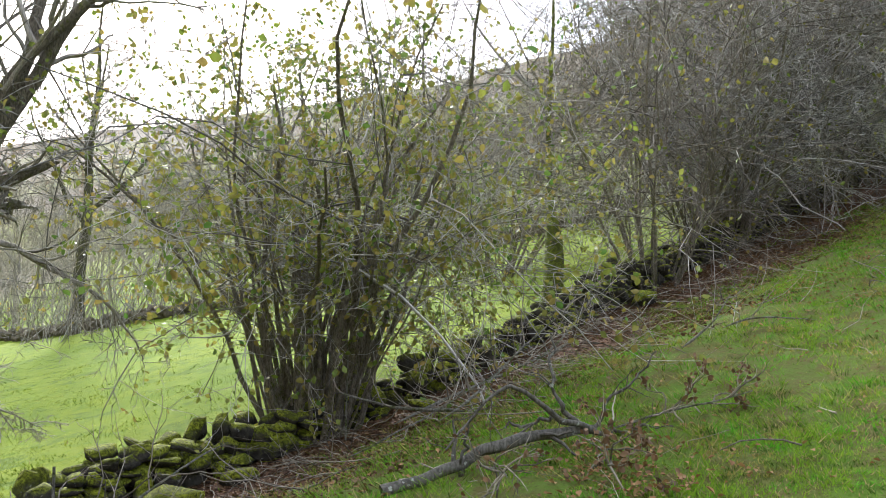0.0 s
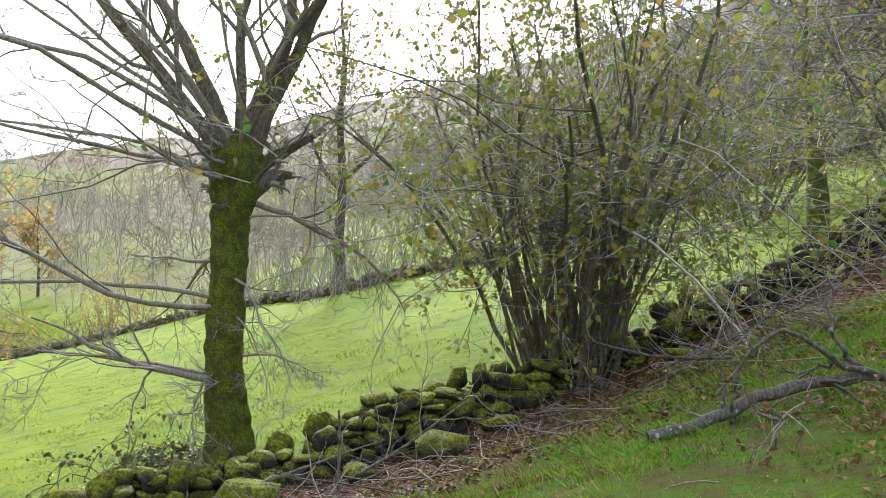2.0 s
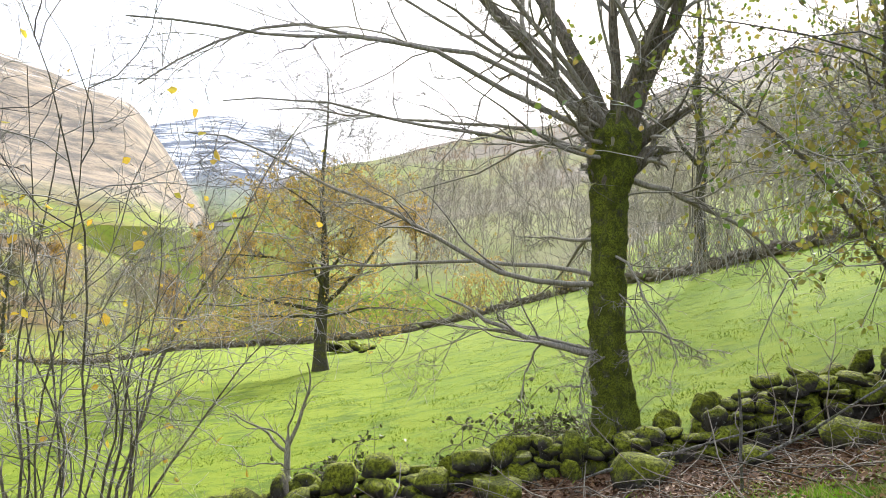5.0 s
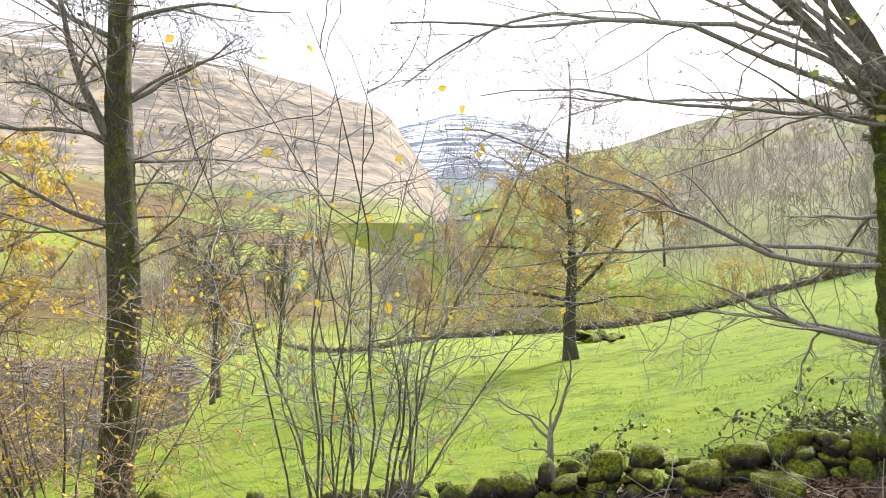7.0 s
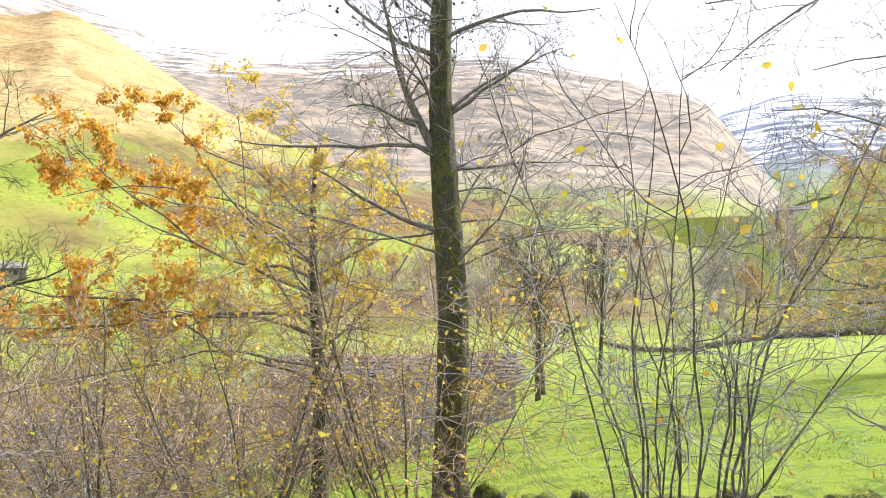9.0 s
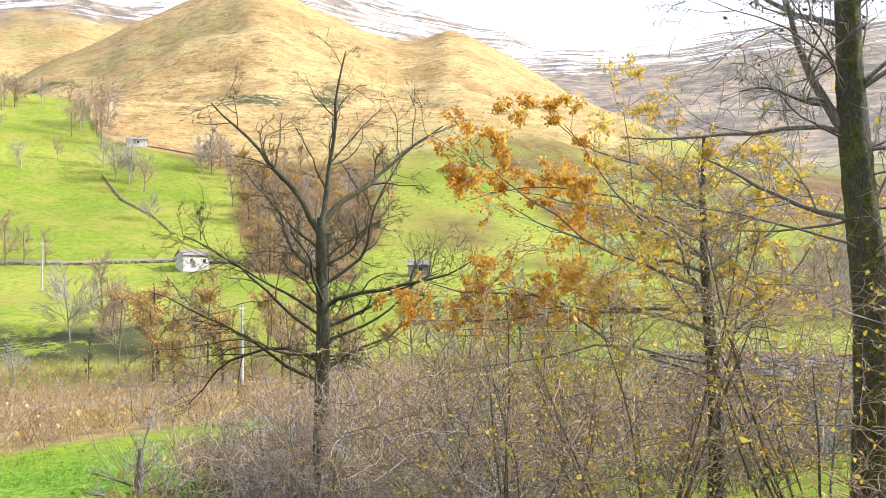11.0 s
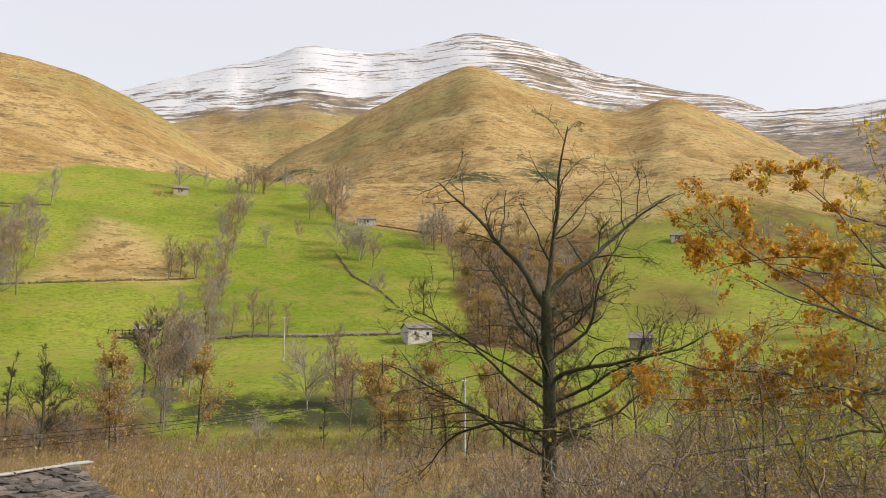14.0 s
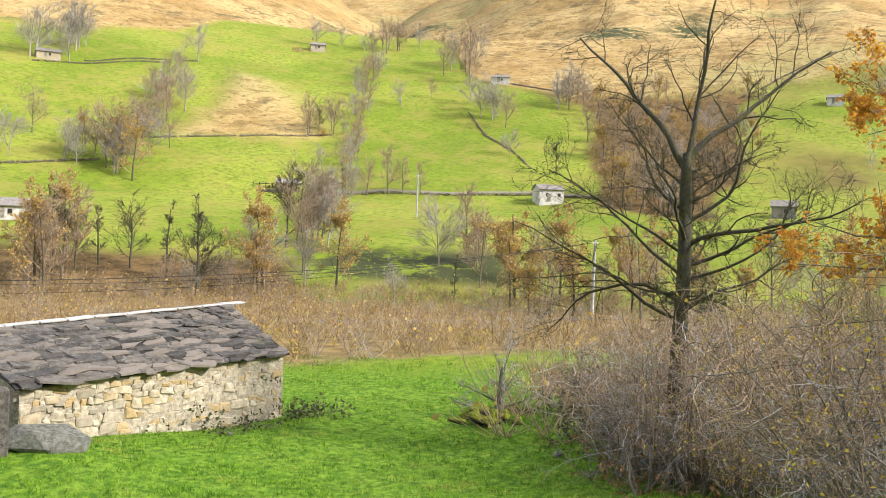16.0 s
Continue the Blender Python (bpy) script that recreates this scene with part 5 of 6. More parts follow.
for j in range(14):
    box_part("ridge_tile", pose(-2.6 + j * 0.46, 0, 2.12, 45, rh.normal(0, 2), 0), (0.45, 0.14, 0.14), M_TILE, barn, "orange clay ridge tile", 0.03)

# ---- trees across the valley ----


def far_tree(name, x, y, seed, height, label, bark, twig, leaf=None, leaf_count=0, wide=0.42, least=0.018, group="bare trees across the valley", leaf_size=0.23):
    w = Wood(seed)
    w.run(np.array([[0, 0, -0.3]]), np.array([[0.02, 0, 1.0]]), np.array([height]), np.array([height * 0.019]), 8, 0.05, 0.1, 0.2)
    w.fork(*w.levels[0], 15, (0.16, 0.97), 46, 12, wide * 1.15, 0.45, 0.45, 5, 0.12, 0.35, least * 1.5)
    w.fork(*w.levels[1], 7, (0.15, 1), 40, 14, 0.55, 0.4, 0.6, 4, 0.16, 0.2, least)
    w.fork(*w.levels[2], 7, (0.1, 1), 42, 15, 0.7, 0.3, 0.9, 2, 0.1, 0.1, least, 0.7)
    root = thing(name, (x, y, gz(x, y)), label, "tree", group)
    V, F = w.tubes(0, 6)
    mesh_part("trunk", np_mesh("trunk", V, F), bark, root)
    V, F = joined([w.tubes(1, 4), w.tubes(2, 3), w.tubes(3, 3)])
    mesh_part("crown", np_mesh("crown", V, F), twig, root)
    if leaf_count:
        V, F = leaf_mesh(w.r, along(w.r, w.levels[3], leaf_count), leaf_size)
        mesh_part("foliage", np_mesh("foliage", V, F), leaf, root, kind="stuff")
    return root


FAR = {
    "pale": ("bare_tree", "pale grey leafless tree on the far pasture", M_BARK_PALE, M_BARK_PALE, None, 0, 0.48, 8.0),
    "grey": ("bare_tree", "grey-brown leafless tree across the valley", M_BARK_HAZEL, M_BARK_FAR, None, 0, 0.5, 8.0),
    "dark": ("bare_tree", "dark leafless oak across the valley", M_BARK_DARK, M_BARK_DARK, None, 0, 0.42, 8.0),
    "gold": ("autumn_tree", "tree with thin orange-brown leaves across the valley", M_BARK_DARK, M_BARK_FAR, M_LEAF_RUST, 1500, 0.44, 8.0),
    "bush": ("pale_bush", "round pale grey leafless bush on the far bank", M_BARK_PALE, M_BARK_PALE, None, 0, 0.75, 5.0),
    "pole": ("lopped_tree", "tall lopped tree trunk with short bare branches", M_BARK_DARK, M_BARK_DARK, None, 0, 0.17, 8.0),
}
far_first = {}
rf = np.random.default_rng(31)


def plant(kind, x, y, height):
    name, label, bark, twig, leaf, count, wide, own = FAR[kind]
    key = (kind, int(rf.integers(0, 2)))
    turn = rf.uniform(0, 360)
    if key not in far_first:
        far_first[key] = far_tree(name, x, y, 300 + len(far_first) * 7, own, label, bark, twig, leaf, count, wide)
        far_first[key].scale = (height / own,) * 3
        return
    ob = copy_thing(far_first[key], placed(x, y, gz(x, y), 0, 0, turn))
    k = height / own
    ob.scale = (k * rf.uniform(0.85, 1.15), k * rf.uniform(0.85, 1.15), k)


def row_of(kinds, a, b, count, height, spread=2.0):
    """Trees strung between two points of the plan."""
    for i in range(count):
        t = (i + rf.uniform(0.2, 0.8)) / count
        x, y = a[0] + (b[0] - a[0]) * t + rf.normal(0, spread), a[1] + (b[1] - a[1]) * t + rf.normal(0, spread)
        plant(kinds[int(rf.integers(0, len(kinds)))], x, y, height * rf.uniform(0.7, 1.25))


row_of(("gold", "gold", "grey", "dark"), (-50, -96), (-60, -110), 9, 9.5, 3)
row_of(("grey", "pale"), (-60, -84), (-72, -90), 5, 4.5, 4)
row_of(("gold", "grey", "pale"), (-71, -82), (-84, -86), 7, 8.0, 3)
for kind, x, y, height in [("pole", -65, -107, 8.5), ("dark", -68, -104, 9), ("pole", -69, -97, 10), ("pole", -65, -85, 11.5), ("dark", -64, -84, 9), ("gold", -72, -81, 10.5), ("gold", -94, -57, 12), ("gold", -88, -54, 9), ("gold", -108, -73, 8), ("pole", -83, -59, 6), ("gold", -84, -49, 6), ("grey", -80, -44, 6)]:
    plant(kind, x, y, height)
row_of(("dark", "pale", "grey"), (-92, -97), (-102, -104), 6, 10, 2.5)
row_of(("pale", "grey"), (-104, -106), (-198, -182), 22, 7.0, 2.5)
row_of(("pale", "grey"), (-198, -182), (-268, -238), 12, 8.5, 3)
row_of(("pole", "grey"), (-152, -143), (-168, -128), 5, 9, 0.8)
row_of(("grey", "pale"), (-113, -184), (-182, -248), 22, 10, 5)
row_of(("grey", "gold"), (-112, -182), (-126, -200), 10, 11, 4)
row_of(("dark", "grey"), (-183, -190), (-196, -184), 5, 10, 1.5)
row_of(("pale",), (-146, -284), (-168, -288), 8, 17, 4)
row_of(("pale", "grey"), (-280, -250), (-300, -244), 8, 11, 5)
row_of(("pale", "grey"), (-272, -196), (-292, -200), 6, 15, 4)
row_of(("pale", "grey"), (-244, -168), (-236, -150), 5, 11, 3)
row_of(("grey", "pale"), (-262, -138), (-280, -146), 8, 12, 3)
row_of(("grey", "gold"), (-178, -78), (-262, -128), 16, 9, 4)
row_of(("grey", "gold", "pale"), (-176, -70), (-290, -92), 18, 8, 6)
row_of(("gold", "grey"), (-230, -92), (-296, -120), 14, 8, 7)
row_of(("gold", "grey"), (-108, -72), (-98, -52), 6, 9.5, 3)
row_of(("gold", "grey"), (-84, -42), (-120, -40), 9, 8, 5)
row_of(("grey", "pale", "gold"), (-130, 12), (-100, -30), 16, 9, 7)
row_of(("grey", "pale"), (-110, 44), (-150, 20), 14, 9, 8)
row_of(("grey", "pale", "gold"), (-190, 60), (-210, 0), 20, 11, 12)
row_of(("grey", "pale", "gold"), (-95, 62), (-140, 92), 12, 8, 6)
for kind, x, y, height in [("bush", -104, -77, 8.0), ("pale", -267, -270, 11), ("pale", -277, -264, 9), ("pale", -201, -267, 15), ("pale", -230, -189, 9), ("grey", -245, -187, 7), ("bush", -239, -155, 9), ("bush", -209, -130, 6),
                           ("dark", -203, -111, 9), ("pale", -110, -196, 10), ("pale", -108, -194, 9), ("grey", -111, -215, 11), ("bush", -98, -200, 9), ("pale", -80, -66, 5), ("gold", -47, 14.5, 8), ("dark", -52, 20, 9), ("dark", -40, 12, 8), ("gold", -48, 52, 7)]:
    plant(kind, x, y, height)
# ---- field edges, hedges and woods ----
rw = np.random.default_rng(77)


def row_points(points, count, spread):
    pts = np.array(points, float)
    seg = np.linalg.norm(np.diff(pts, axis=0), axis=1)
    s = np.sort(rw.uniform(0, seg.sum(), count))
    acc = np.concatenate([[0], np.cumsum(seg)])
    return np.stack([np.interp(s, acc, pts[:, k]) for k in (0, 1)], -1) + rw.normal(0, spread, (count, 2))


def rubble_row(name, points, height, count, size, label, material=None):
    """A low far wall of heaped stones along a line."""
    p = row_points(points, count, 0.12)
    z = land(p[:, 0], p[:, 1])
    mats = [pose(x, y, zz + rw.uniform(0, height), rw.normal(0, 15), rw.normal(0, 15), rw.uniform(0, 360)) @ Matrix.Diagonal((size * rw.uniform(0.8, 1.6), size * rw.uniform(0.8, 1.3), size * rw.uniform(0.6, 1.0), 1)) for (x, y), zz in zip(p, z)]
    V, F = scatter_mesh(name, [proto[rw.integers(0, 14)] for _ in mats], mats)
    ob = mesh_part(name, np_mesh(name, V, F), material or M_STONE_MOSS, smooth=False)
    return tagged(ob, label, "stone wall", kind="stuff")


def shoots(at, height, per, rad, spread, seed, n=4, side=3):
    """Many upright shoots with a few side twigs, for hedges and brush."""
    w = Wood(seed)
    B = len(at) * per
    start = np.repeat(at, per, 0) + np.concatenate([w.r.normal(0, 0.15, (B, 2)), np.full((B, 1), -0.1)], 1)
    way = np.concatenate([w.r.normal(0, spread, (B, 2)), np.ones((B, 1))], 1)
    hh = np.repeat(height, per) * w.r.uniform(0.4, 1.1, B)
    w.run(start, way, hh, rad * w.r.uniform(0.6, 1.2, B), n, 0.12, 0.1, 0.35)
    if side:
        w.fork(*w.levels[0], side, (0.25, 1), 42, 14, 0.45, 0.4, 0.75, 3, 0.15, 0.1, rad * 0.5)
    return w, joined([w.tubes(i, 3) for i in range(len(w.levels))])


def hedge(name, points, count, height, per, rad, label, material, seed, spread=0.4, wide=0.8, leaf=None, leaves=0, leaf_size=0.08, side=3):
    p = row_points(points, count, wide)
    at = np.concatenate([p, land(p[:, 0], p[:, 1])[:, None]], 1)
    w, (V, F) = shoots(at, height * rw.uniform(0.6, 1.3, count), per, rad, spread, seed, side=side)
    root = thing(name, (*points[0], gz(*points[0])), label, "hedge")
    tagged(root, kind="stuff")
    off = np.array((*points[0], gz(*points[0])))
    mesh_part("shrub_growth", np_mesh("shrub_growth", V - off, F), material, root, kind="stuff")
    if leaves:
        V, F = leaf_mesh(w.r, along(w.r, w.levels[-1], leaves), leaf_size)
        mesh_part("foliage", np_mesh("foliage", V - off, F), leaf, root, kind="stuff")
    return root


FIELD_EDGE = [(-75, 30), (-58, 32), (-46, 33), (-37, 34.5), (-29, 38), (-22, 37), (-15, 30), (-9, 26.5), (-2, 25), (6, 25.5)]
rubble_row("field_wall", FIELD_EDGE, 0.34, 1300, 0.34, "low tumbled stone wall along the far edge of the pasture", M_STONE_FAR)
hedge("field_hedge", FIELD_EDGE[:6], 110, 1.5, 6, 0.016, "thin leafless hedge along the field wall", M_BARK_HAZEL, 501, leaf=M_LEAF_DULL, leaves=1600, leaf_size=0.12)
hedge("field_hedge", FIELD_EDGE[5:], 90, 2.6, 6, 0.016, "scrubby grey hedge at the foot of the wood", M_BARK_GREY, 502, wide=1.6, leaf=M_LEAF_DULL, leaves=500, leaf_size=0.1)
hedge("gold_scrub", [(-62, 36), (-40, 38), (-33, 43)], 60, 4.2, 7, 0.02, "gold-leaved scrub behind the field wall", M_BARK_BROWN, 503, wide=2.2, leaf=M_LEAF_DULL, leaves=5200, leaf_size=0.16)
hedge("grey_scrub", [(-26, 43), (-16, 35), (-6, 30), (4, 30)], 70, 4.5, 8, 0.018, "pale grey leafless scrub above the pasture", M_BARK_PALE, 504, wide=2.4)


def wood_proto(seed, height, limbs, twigs, least):
    w = Wood(seed)
    w.run(np.array([[0, 0, -0.4]]), np.array([[0.03, 0.02, 1.0]]), np.array([height]), np.array([height * 0.0075]), 7, 0.13, 0.1, 0.25)
    w.fork(*w.levels[0], limbs, (0.15, 0.98), 46, 14, 0.42, 0.45, 0.5, 4, 0.12, 0.4, least * 1.4)
    w.fork(*w.levels[1], twigs, (0.15, 1), 40, 15, 0.6, 0.3, 0.7, 3, 0.16, 0.2, least)
    w.fork(*w.levels[2], 3, (0.2, 1), 40, 15, 0.6, 0.3, 0.8, 2, 0.16, 0.2, least)
    V, F = joined([w.tubes(0, 4), w.tubes(1, 3), w.tubes(2, 3), w.tubes(3, 3)])
    return V, F


def wood_stand(name, count, az, r, protos, material, label, seed, keep=None, grow=(0.7, 1.25)):
    """A far wood: very many bare trees in one mesh."""
    rg = np.random.default_rng(seed)
    a, d = radians(1) * rg.uniform(*az, count), np.sqrt(rg.uniform(r[0] ** 2, r[1] ** 2, count))
    x, y = -np.sin(a) * d, np.cos(a) * d
    if keep is not None:
        ok = keep(x, y)
        x, y = x[ok], y[ok]
    z = land(x, y)
    mats, chosen = [], []
    for i in range(len(x)):
        k = rg.uniform(*grow)
        mats.append(pose(x[i], y[i], z[i], 0, 0, rg.uniform(0, 360)) @ Matrix.Diagonal((k * rg.uniform(0.8, 1.2), k * rg.uniform(0.8, 1.2), k, 1)))
        chosen.append(protos[rg.integers(0, len(protos))])
    V, F = scatter_mesh(name, chosen, mats)
    ob = mesh_part(name, np_mesh(name, V, F), material)
    return tagged(ob, label, "woodland", kind="stuff")


CLOSE_WOOD = [wood_proto(600 + i, 10, 20, 6, 0.014) for i in range(4)]
FAR_WOOD = [wood_proto(620 + i, 10, 11, 4, 0.03) for i in range(4)]
beyond = lambda x, y: (wall_side(x, y) < -3) & (y > np.interp(x, (-80, -46, -29, -15, -2, 8, 30), (40, 42, 45, 37, 31, 30, 34)))
wood_stand("woodland", 260, (-34, 42), (30, 85), CLOSE_WOOD, M_BARK_PALE, "grey leafless wood on the steep slope above the pasture", 71, lambda x, y: beyond(x, y) & (bearing(x, y) < 30), (0.4, 0.8))
wood_stand("woodland", 800, (-36, 50), (60, 170), FAR_WOOD, M_BARK_PALE, "pale leafless wood on the hillside", 72, lambda x, y: (y > 44) & (waves(x, y, 30, 65) > -0.3), (0.35, 0.75))
wood_stand("woodland", 420, (-38, 54), (150, 290), FAR_WOOD, M_BARK_BROWN, "brown leafless wood on the upper hillside", 73, grow=(0.5, 0.9))
wood_stand("woodland", 200, (56, 100), (105, 330), FAR_WOOD, M_BARK_PALE, "pale leafless scrub wood up the valley", 74, lambda x, y: waves(x, y, 45, 14) > 0.0)
wood_stand("bank_wood", 110, (-36, -12), (22, 60), CLOSE_WOOD, M_BARK_HAZEL, "grey leafless trees crowding the top of the bank", 75, lambda x, y: (wall_side(x, y) < -1) & (x + y > 34), (0.6, 1.0))


def brush_field(name, count, az, r, height, per, rad, material, label, seed, leaf=None, leaves=0, keep=None):
    rg = np.random.default_rng(seed)
    a, d = radians(1) * rg.uniform(*az, count), np.sqrt(rg.uniform(r[0] ** 2, r[1] ** 2, count))
    x, y = -np.sin(a) * d, np.cos(a) * d
    if keep is not None:
        ok = keep(x, y)
        x, y = x[ok], y[ok]
    at = np.stack([x, y, land(x, y)], -1)
    w, (V, F) = shoots(at, height * rg.uniform(0.6, 1.3, len(x)), per, rad, 0.75, seed, 3, 3)
    ob = mesh_part(name, np_mesh(name, V, F), material)
    tagged(ob, label, "scrub", kind="stuff")
    if leaves:
        V, F = leaf_mesh(w.r, along(w.r, w.levels[-1], leaves), 0.22)
        lo = mesh_part("scrub_foliage", np_mesh("scrub_foliage", V, F), leaf)
        tagged(lo, "yellow-brown leaves left on the valley scrub", "leaves", kind="stuff")
    return ob


M_BARK_TAN = bark_material("tan_scrub_bark", (0.28, 0.18, 0.075), (0.58, 0.4, 0.18), None, lichen=0.02)
brush_field("valley_scrub", 420, (100, 160), (40, 118), 3.0, 10, 0.022, M_BARK_FAR, "grey-brown leafless scrub along the valley floor", 85, M_LEAF_RUST, 3000, lambda x, y: (np.hypot(x, y) > 40 + 0.35 * (140 - bearing(x, y))))
brush_field("valley_scrub", 120, (100, 160), (42, 118), 2.6, 10, 0.02, M_BARK_PALE, "pale leafless scrub along the valley floor", 86, keep=lambda x, y: (np.hypot(x, y) > 40 + 0.35 * (140 - bearing(x, y))))
brush_field("valley_scrub", 600, (100, 160), (40, 118), 2.2, 9, 0.022, M_BARK_TAN, "tan-brown leafless scrub along the valley floor", 81, M_LEAF_DULL, 4200, lambda x, y: (np.hypot(x, y) > 40 + 0.35 * (140 - bearing(x, y))))
M_STRAW = bark_material("straw_coloured_stems", (0.36, 0.25, 0.1), (0.66, 0.5, 0.22), None, lichen=0.02, vary=0.6)
brush_field("valley_grass", 1500, (100, 160), (40, 116), 1.3, 10, 0.02, M_STRAW, "straw-coloured dead grass and weeds on the valley floor", 89, M_LEAF_DULL, 3000, lambda x, y: (np.hypot(x, y) > 40 + 0.35 * (140 - bearing(x, y))))
brush_field("valley_scrub", 420, (84, 125), (26, 60), 3.0, 9, 0.02, M_BARK_BROWN, "brown leafless scrub below the bank", 82, M_LEAF_DULL, 900, lambda x, y: bearing(x, y) < 150 - np.hypot(x, y) * 0.9)
brush_field("slope_scrub", 420, (133, 152), (205, 330), 2.6, 8, 0.04, M_BARK_BROWN, "brown bushes on the heathy slope", 83, M_LEAF_RUST, 1500, lambda x, y: (inside(x, y, SCRUB_PLOT) > -2) | ((inside(x, y, HEATH_PLOT) > -1) & (waves(x, y, 22, 24) > 0.3)))
brush_field("gorge_scrub", 300, (103, 121), (180, 330), 3.4, 7, 0.04, M_BARK_TAN, "rusty scrub filling the side valley", 84, M_LEAF_RUST, 3000, lambda x, y: (in_gorge(x, y) > 0.4) & (waves(x, y, 26, 64) > -0.25))
brush_field("gorge_scrub", 200, (103, 121), (180, 330), 4.2, 6, 0.04, M_BARK_HAZEL, "dark leafless scrub filling the side valley", 87, keep=lambda x, y: (in_gorge(x, y) > 0.4) & (waves(x, y, 26, 64) < 0.2))
brush_field("gorge_scrub", 120, (103, 121), (180, 330), 4.5, 6, 0.04, M_BARK_PALE, "pale leafless scrub in the side valley", 88, M_LEAF_DULL, 1500, lambda x, y: in_gorge(x, y) > 0.5)

# field walls and lanes across the valley
LANE = [(-148, -145), (-160, -136), (-172, -121), (-184, -107), (-188, -92)]
rubble_row("lane_wall", LANE, 0.6, 520, 0.45, "grey stone wall beside the lane across the valley", M_STONE_FAR)
for pts, n in (([(-123, -207), (-149, -202), (-170, -194), (-190, -184)], 200), ([(-84, -199), (-94, -196), (-106, -193), (-116, -191)], 120), ([(-142, -276), (-165, -272), (-188, -266)], 120), ([(-239, -166), (-223, -148), (-213, -131), (-203, -119)], 120), ([(-137, -157), (-143, -151)], 60), ([(-280, -175), (-283, -147)], 120), ([(-201, -267), (-180, -272), (-160, -276)], 120), ([(-367, -74), (-335, -83), (-300, -92)], 160),
               ([(-231, 139), (-200, 128), (-172, 108)], 160), ([(-158, 111), (-116, 87)], 140), ([(-250, 160), (-215, 150), (-190, 140)], 140)):
    rubble_row("field_wall", pts, 0.5, n * 2, 0.5, "low grey-brown field wall across the valley pastures", M_STONE_FAR)
for pts, n, h in (([(-104, -106), (-150, -144), (-198, -182)], 80, 3.0), ([(-198, -182), (-268, -238)], 50, 3.0), ([(-113, -184), (-150, -220), (-182, -248)], 60, 3.5), ([(-258, -262), (-250, -266)], 14, 2.0)):
    hedge("hedgerow", pts, n, h, 9, 0.04, "ragged rusty hedgerow between far pastures", M_BARK_FAR, 510 + n, wide=1.8, leaf=M_LEAF_OAK, leaves=n * 10, leaf_size=0.3)


def flat_strip(name, points, width, material, label, lift=0.06):
    """A lane draped on the ground."""
    pts = np.array(points, float)
    t = np.linspace(0, len(pts) - 1, 40)
    c = np.stack([np.interp(t, np.arange(len(pts)), pts[:, k]) for k in (0, 1)], -1)
    d = np.gradient(c, axis=0)
    d /= np.linalg.norm(d, axis=1, keepdims=True)
    nrm = np.stack([-d[:, 1], d[:, 0]], -1)
    rows_ = [c + nrm * width * k for k in (-0.5, -0.25, 0.0, 0.25, 0.5)]
    V = np.concatenate([np.concatenate([q, land(q[:, 0], q[:, 1])[:, None] + lift], 1) for q in rows_])
    F = [[k * 40 + i, k * 40 + i + 1, (k + 1) * 40 + i + 1, (k + 1) * 40 + i] for k in range(4) for i in range(39)]
    ob = mesh_part(name, np_mesh(name, V, np.array(F)), material)
    return tagged(ob, label, "lane", kind="structure")


M_TRACK = roof_far_material("pale_gravel", (0.2, 0.175, 0.13), (0.32, 0.28, 0.21))
flat_strip("lane", [(-49, -62), (-58, -55), (-66, -50), (-76, -46), (-90, -40)], 3.2, M_TRACK, "pale gravel lane along the valley floor", 0.15)
flat_strip("track", [(x - 1.5, y - 2.0) for x, y in LANE], 1.8, M_TRACK, "pale track beside the far wall")


# ---- poles, cables and stakes ----
def cable(a, b, sag, rad):
    t = np.linspace(0, 1, 24)
    P = np.stack([a[0] + (b[0] - a[0]) * t, a[1] + (b[1] - a[1]) * t, a[2] + (b[2] - a[2]) * t - sag * 4 * t * (1 - t)], -1)[None]
    V, F = tube_mesh(P, np.full((1, 24), rad), 4)
    ob = mesh_part("overhead_cable", np_mesh("overhead_cable", V, F), M_WIRE)
    return tagged(ob, "thin dark overhead cable crossing the valley", "cable", "overhead cables")


def utility_pole(x, y, height, label):
    root = thing("utility_pole", (x, y, gz(x, y)), label, "pole", "utility poles")
    V, F = tube_mesh(np.array([[[0, 0, -0.3], [0, 0, height * 0.5], [0, 0, height]]]), np.array([[0.22, 0.18, 0.13]]), 6)
    mesh_part("post", np_mesh("post", V, F), M_CONCRETE, root)
    box_part("crossarm", pose(0, 0, height - 0.4), (1.5, 0.12, 0.12), M_CONCRETE, root, bevel=0.02)
    return (x, y, gz(x, y) + height - 0.35)


pa = utility_pole(-82, -40, 9, "grey concrete utility pole on the valley floor")
pb = utility_pole(-135, -106, 9, "thin grey utility pole in the far pasture")
cable(pa, (-18, -62, -3.2), 1.2, 0.022)
cable(pa, (-34, -84, -5.4), 1.4, 0.02)
cable(pa, (-36, -86, -6.6), 1.4, 0.02)

for x, y, h, tilt in [(-0.95, 8.43, 1.04, 2), (2.27, 12.27, 1.02, -4), (-2.38, 5.27, 0.66, 1), (4.27, 14.08, 0.9, 6), (0.45, 11.2, 1.0, -3)]:
    P = np.array([[[0, 0, -0.2], [0.01, 0, h * 0.35], [0.0, 0.012, h * 0.7], [0.006, 0, h]]])
    V, F = tube_mesh(P, np.array([[0.012, 0.011, 0.01, 0.009]]), 6)
    ob = mesh_part("stake", np_mesh("stake", V, F), M_DEADWOOD)
    tagged(ob, "thin weathered wooden stake pushed into the bank", "stake", "stakes along the wall")
    ob.matrix_world = pose(x, y, gz(x, y), tilt, tilt * 0.7, x * 60)

# far-off fence by the barn
fence = thing("rail_fence", (-138, -160, gz(-138, -160)), "dark wooden post-and-rail fence beside the far barn", "fence")
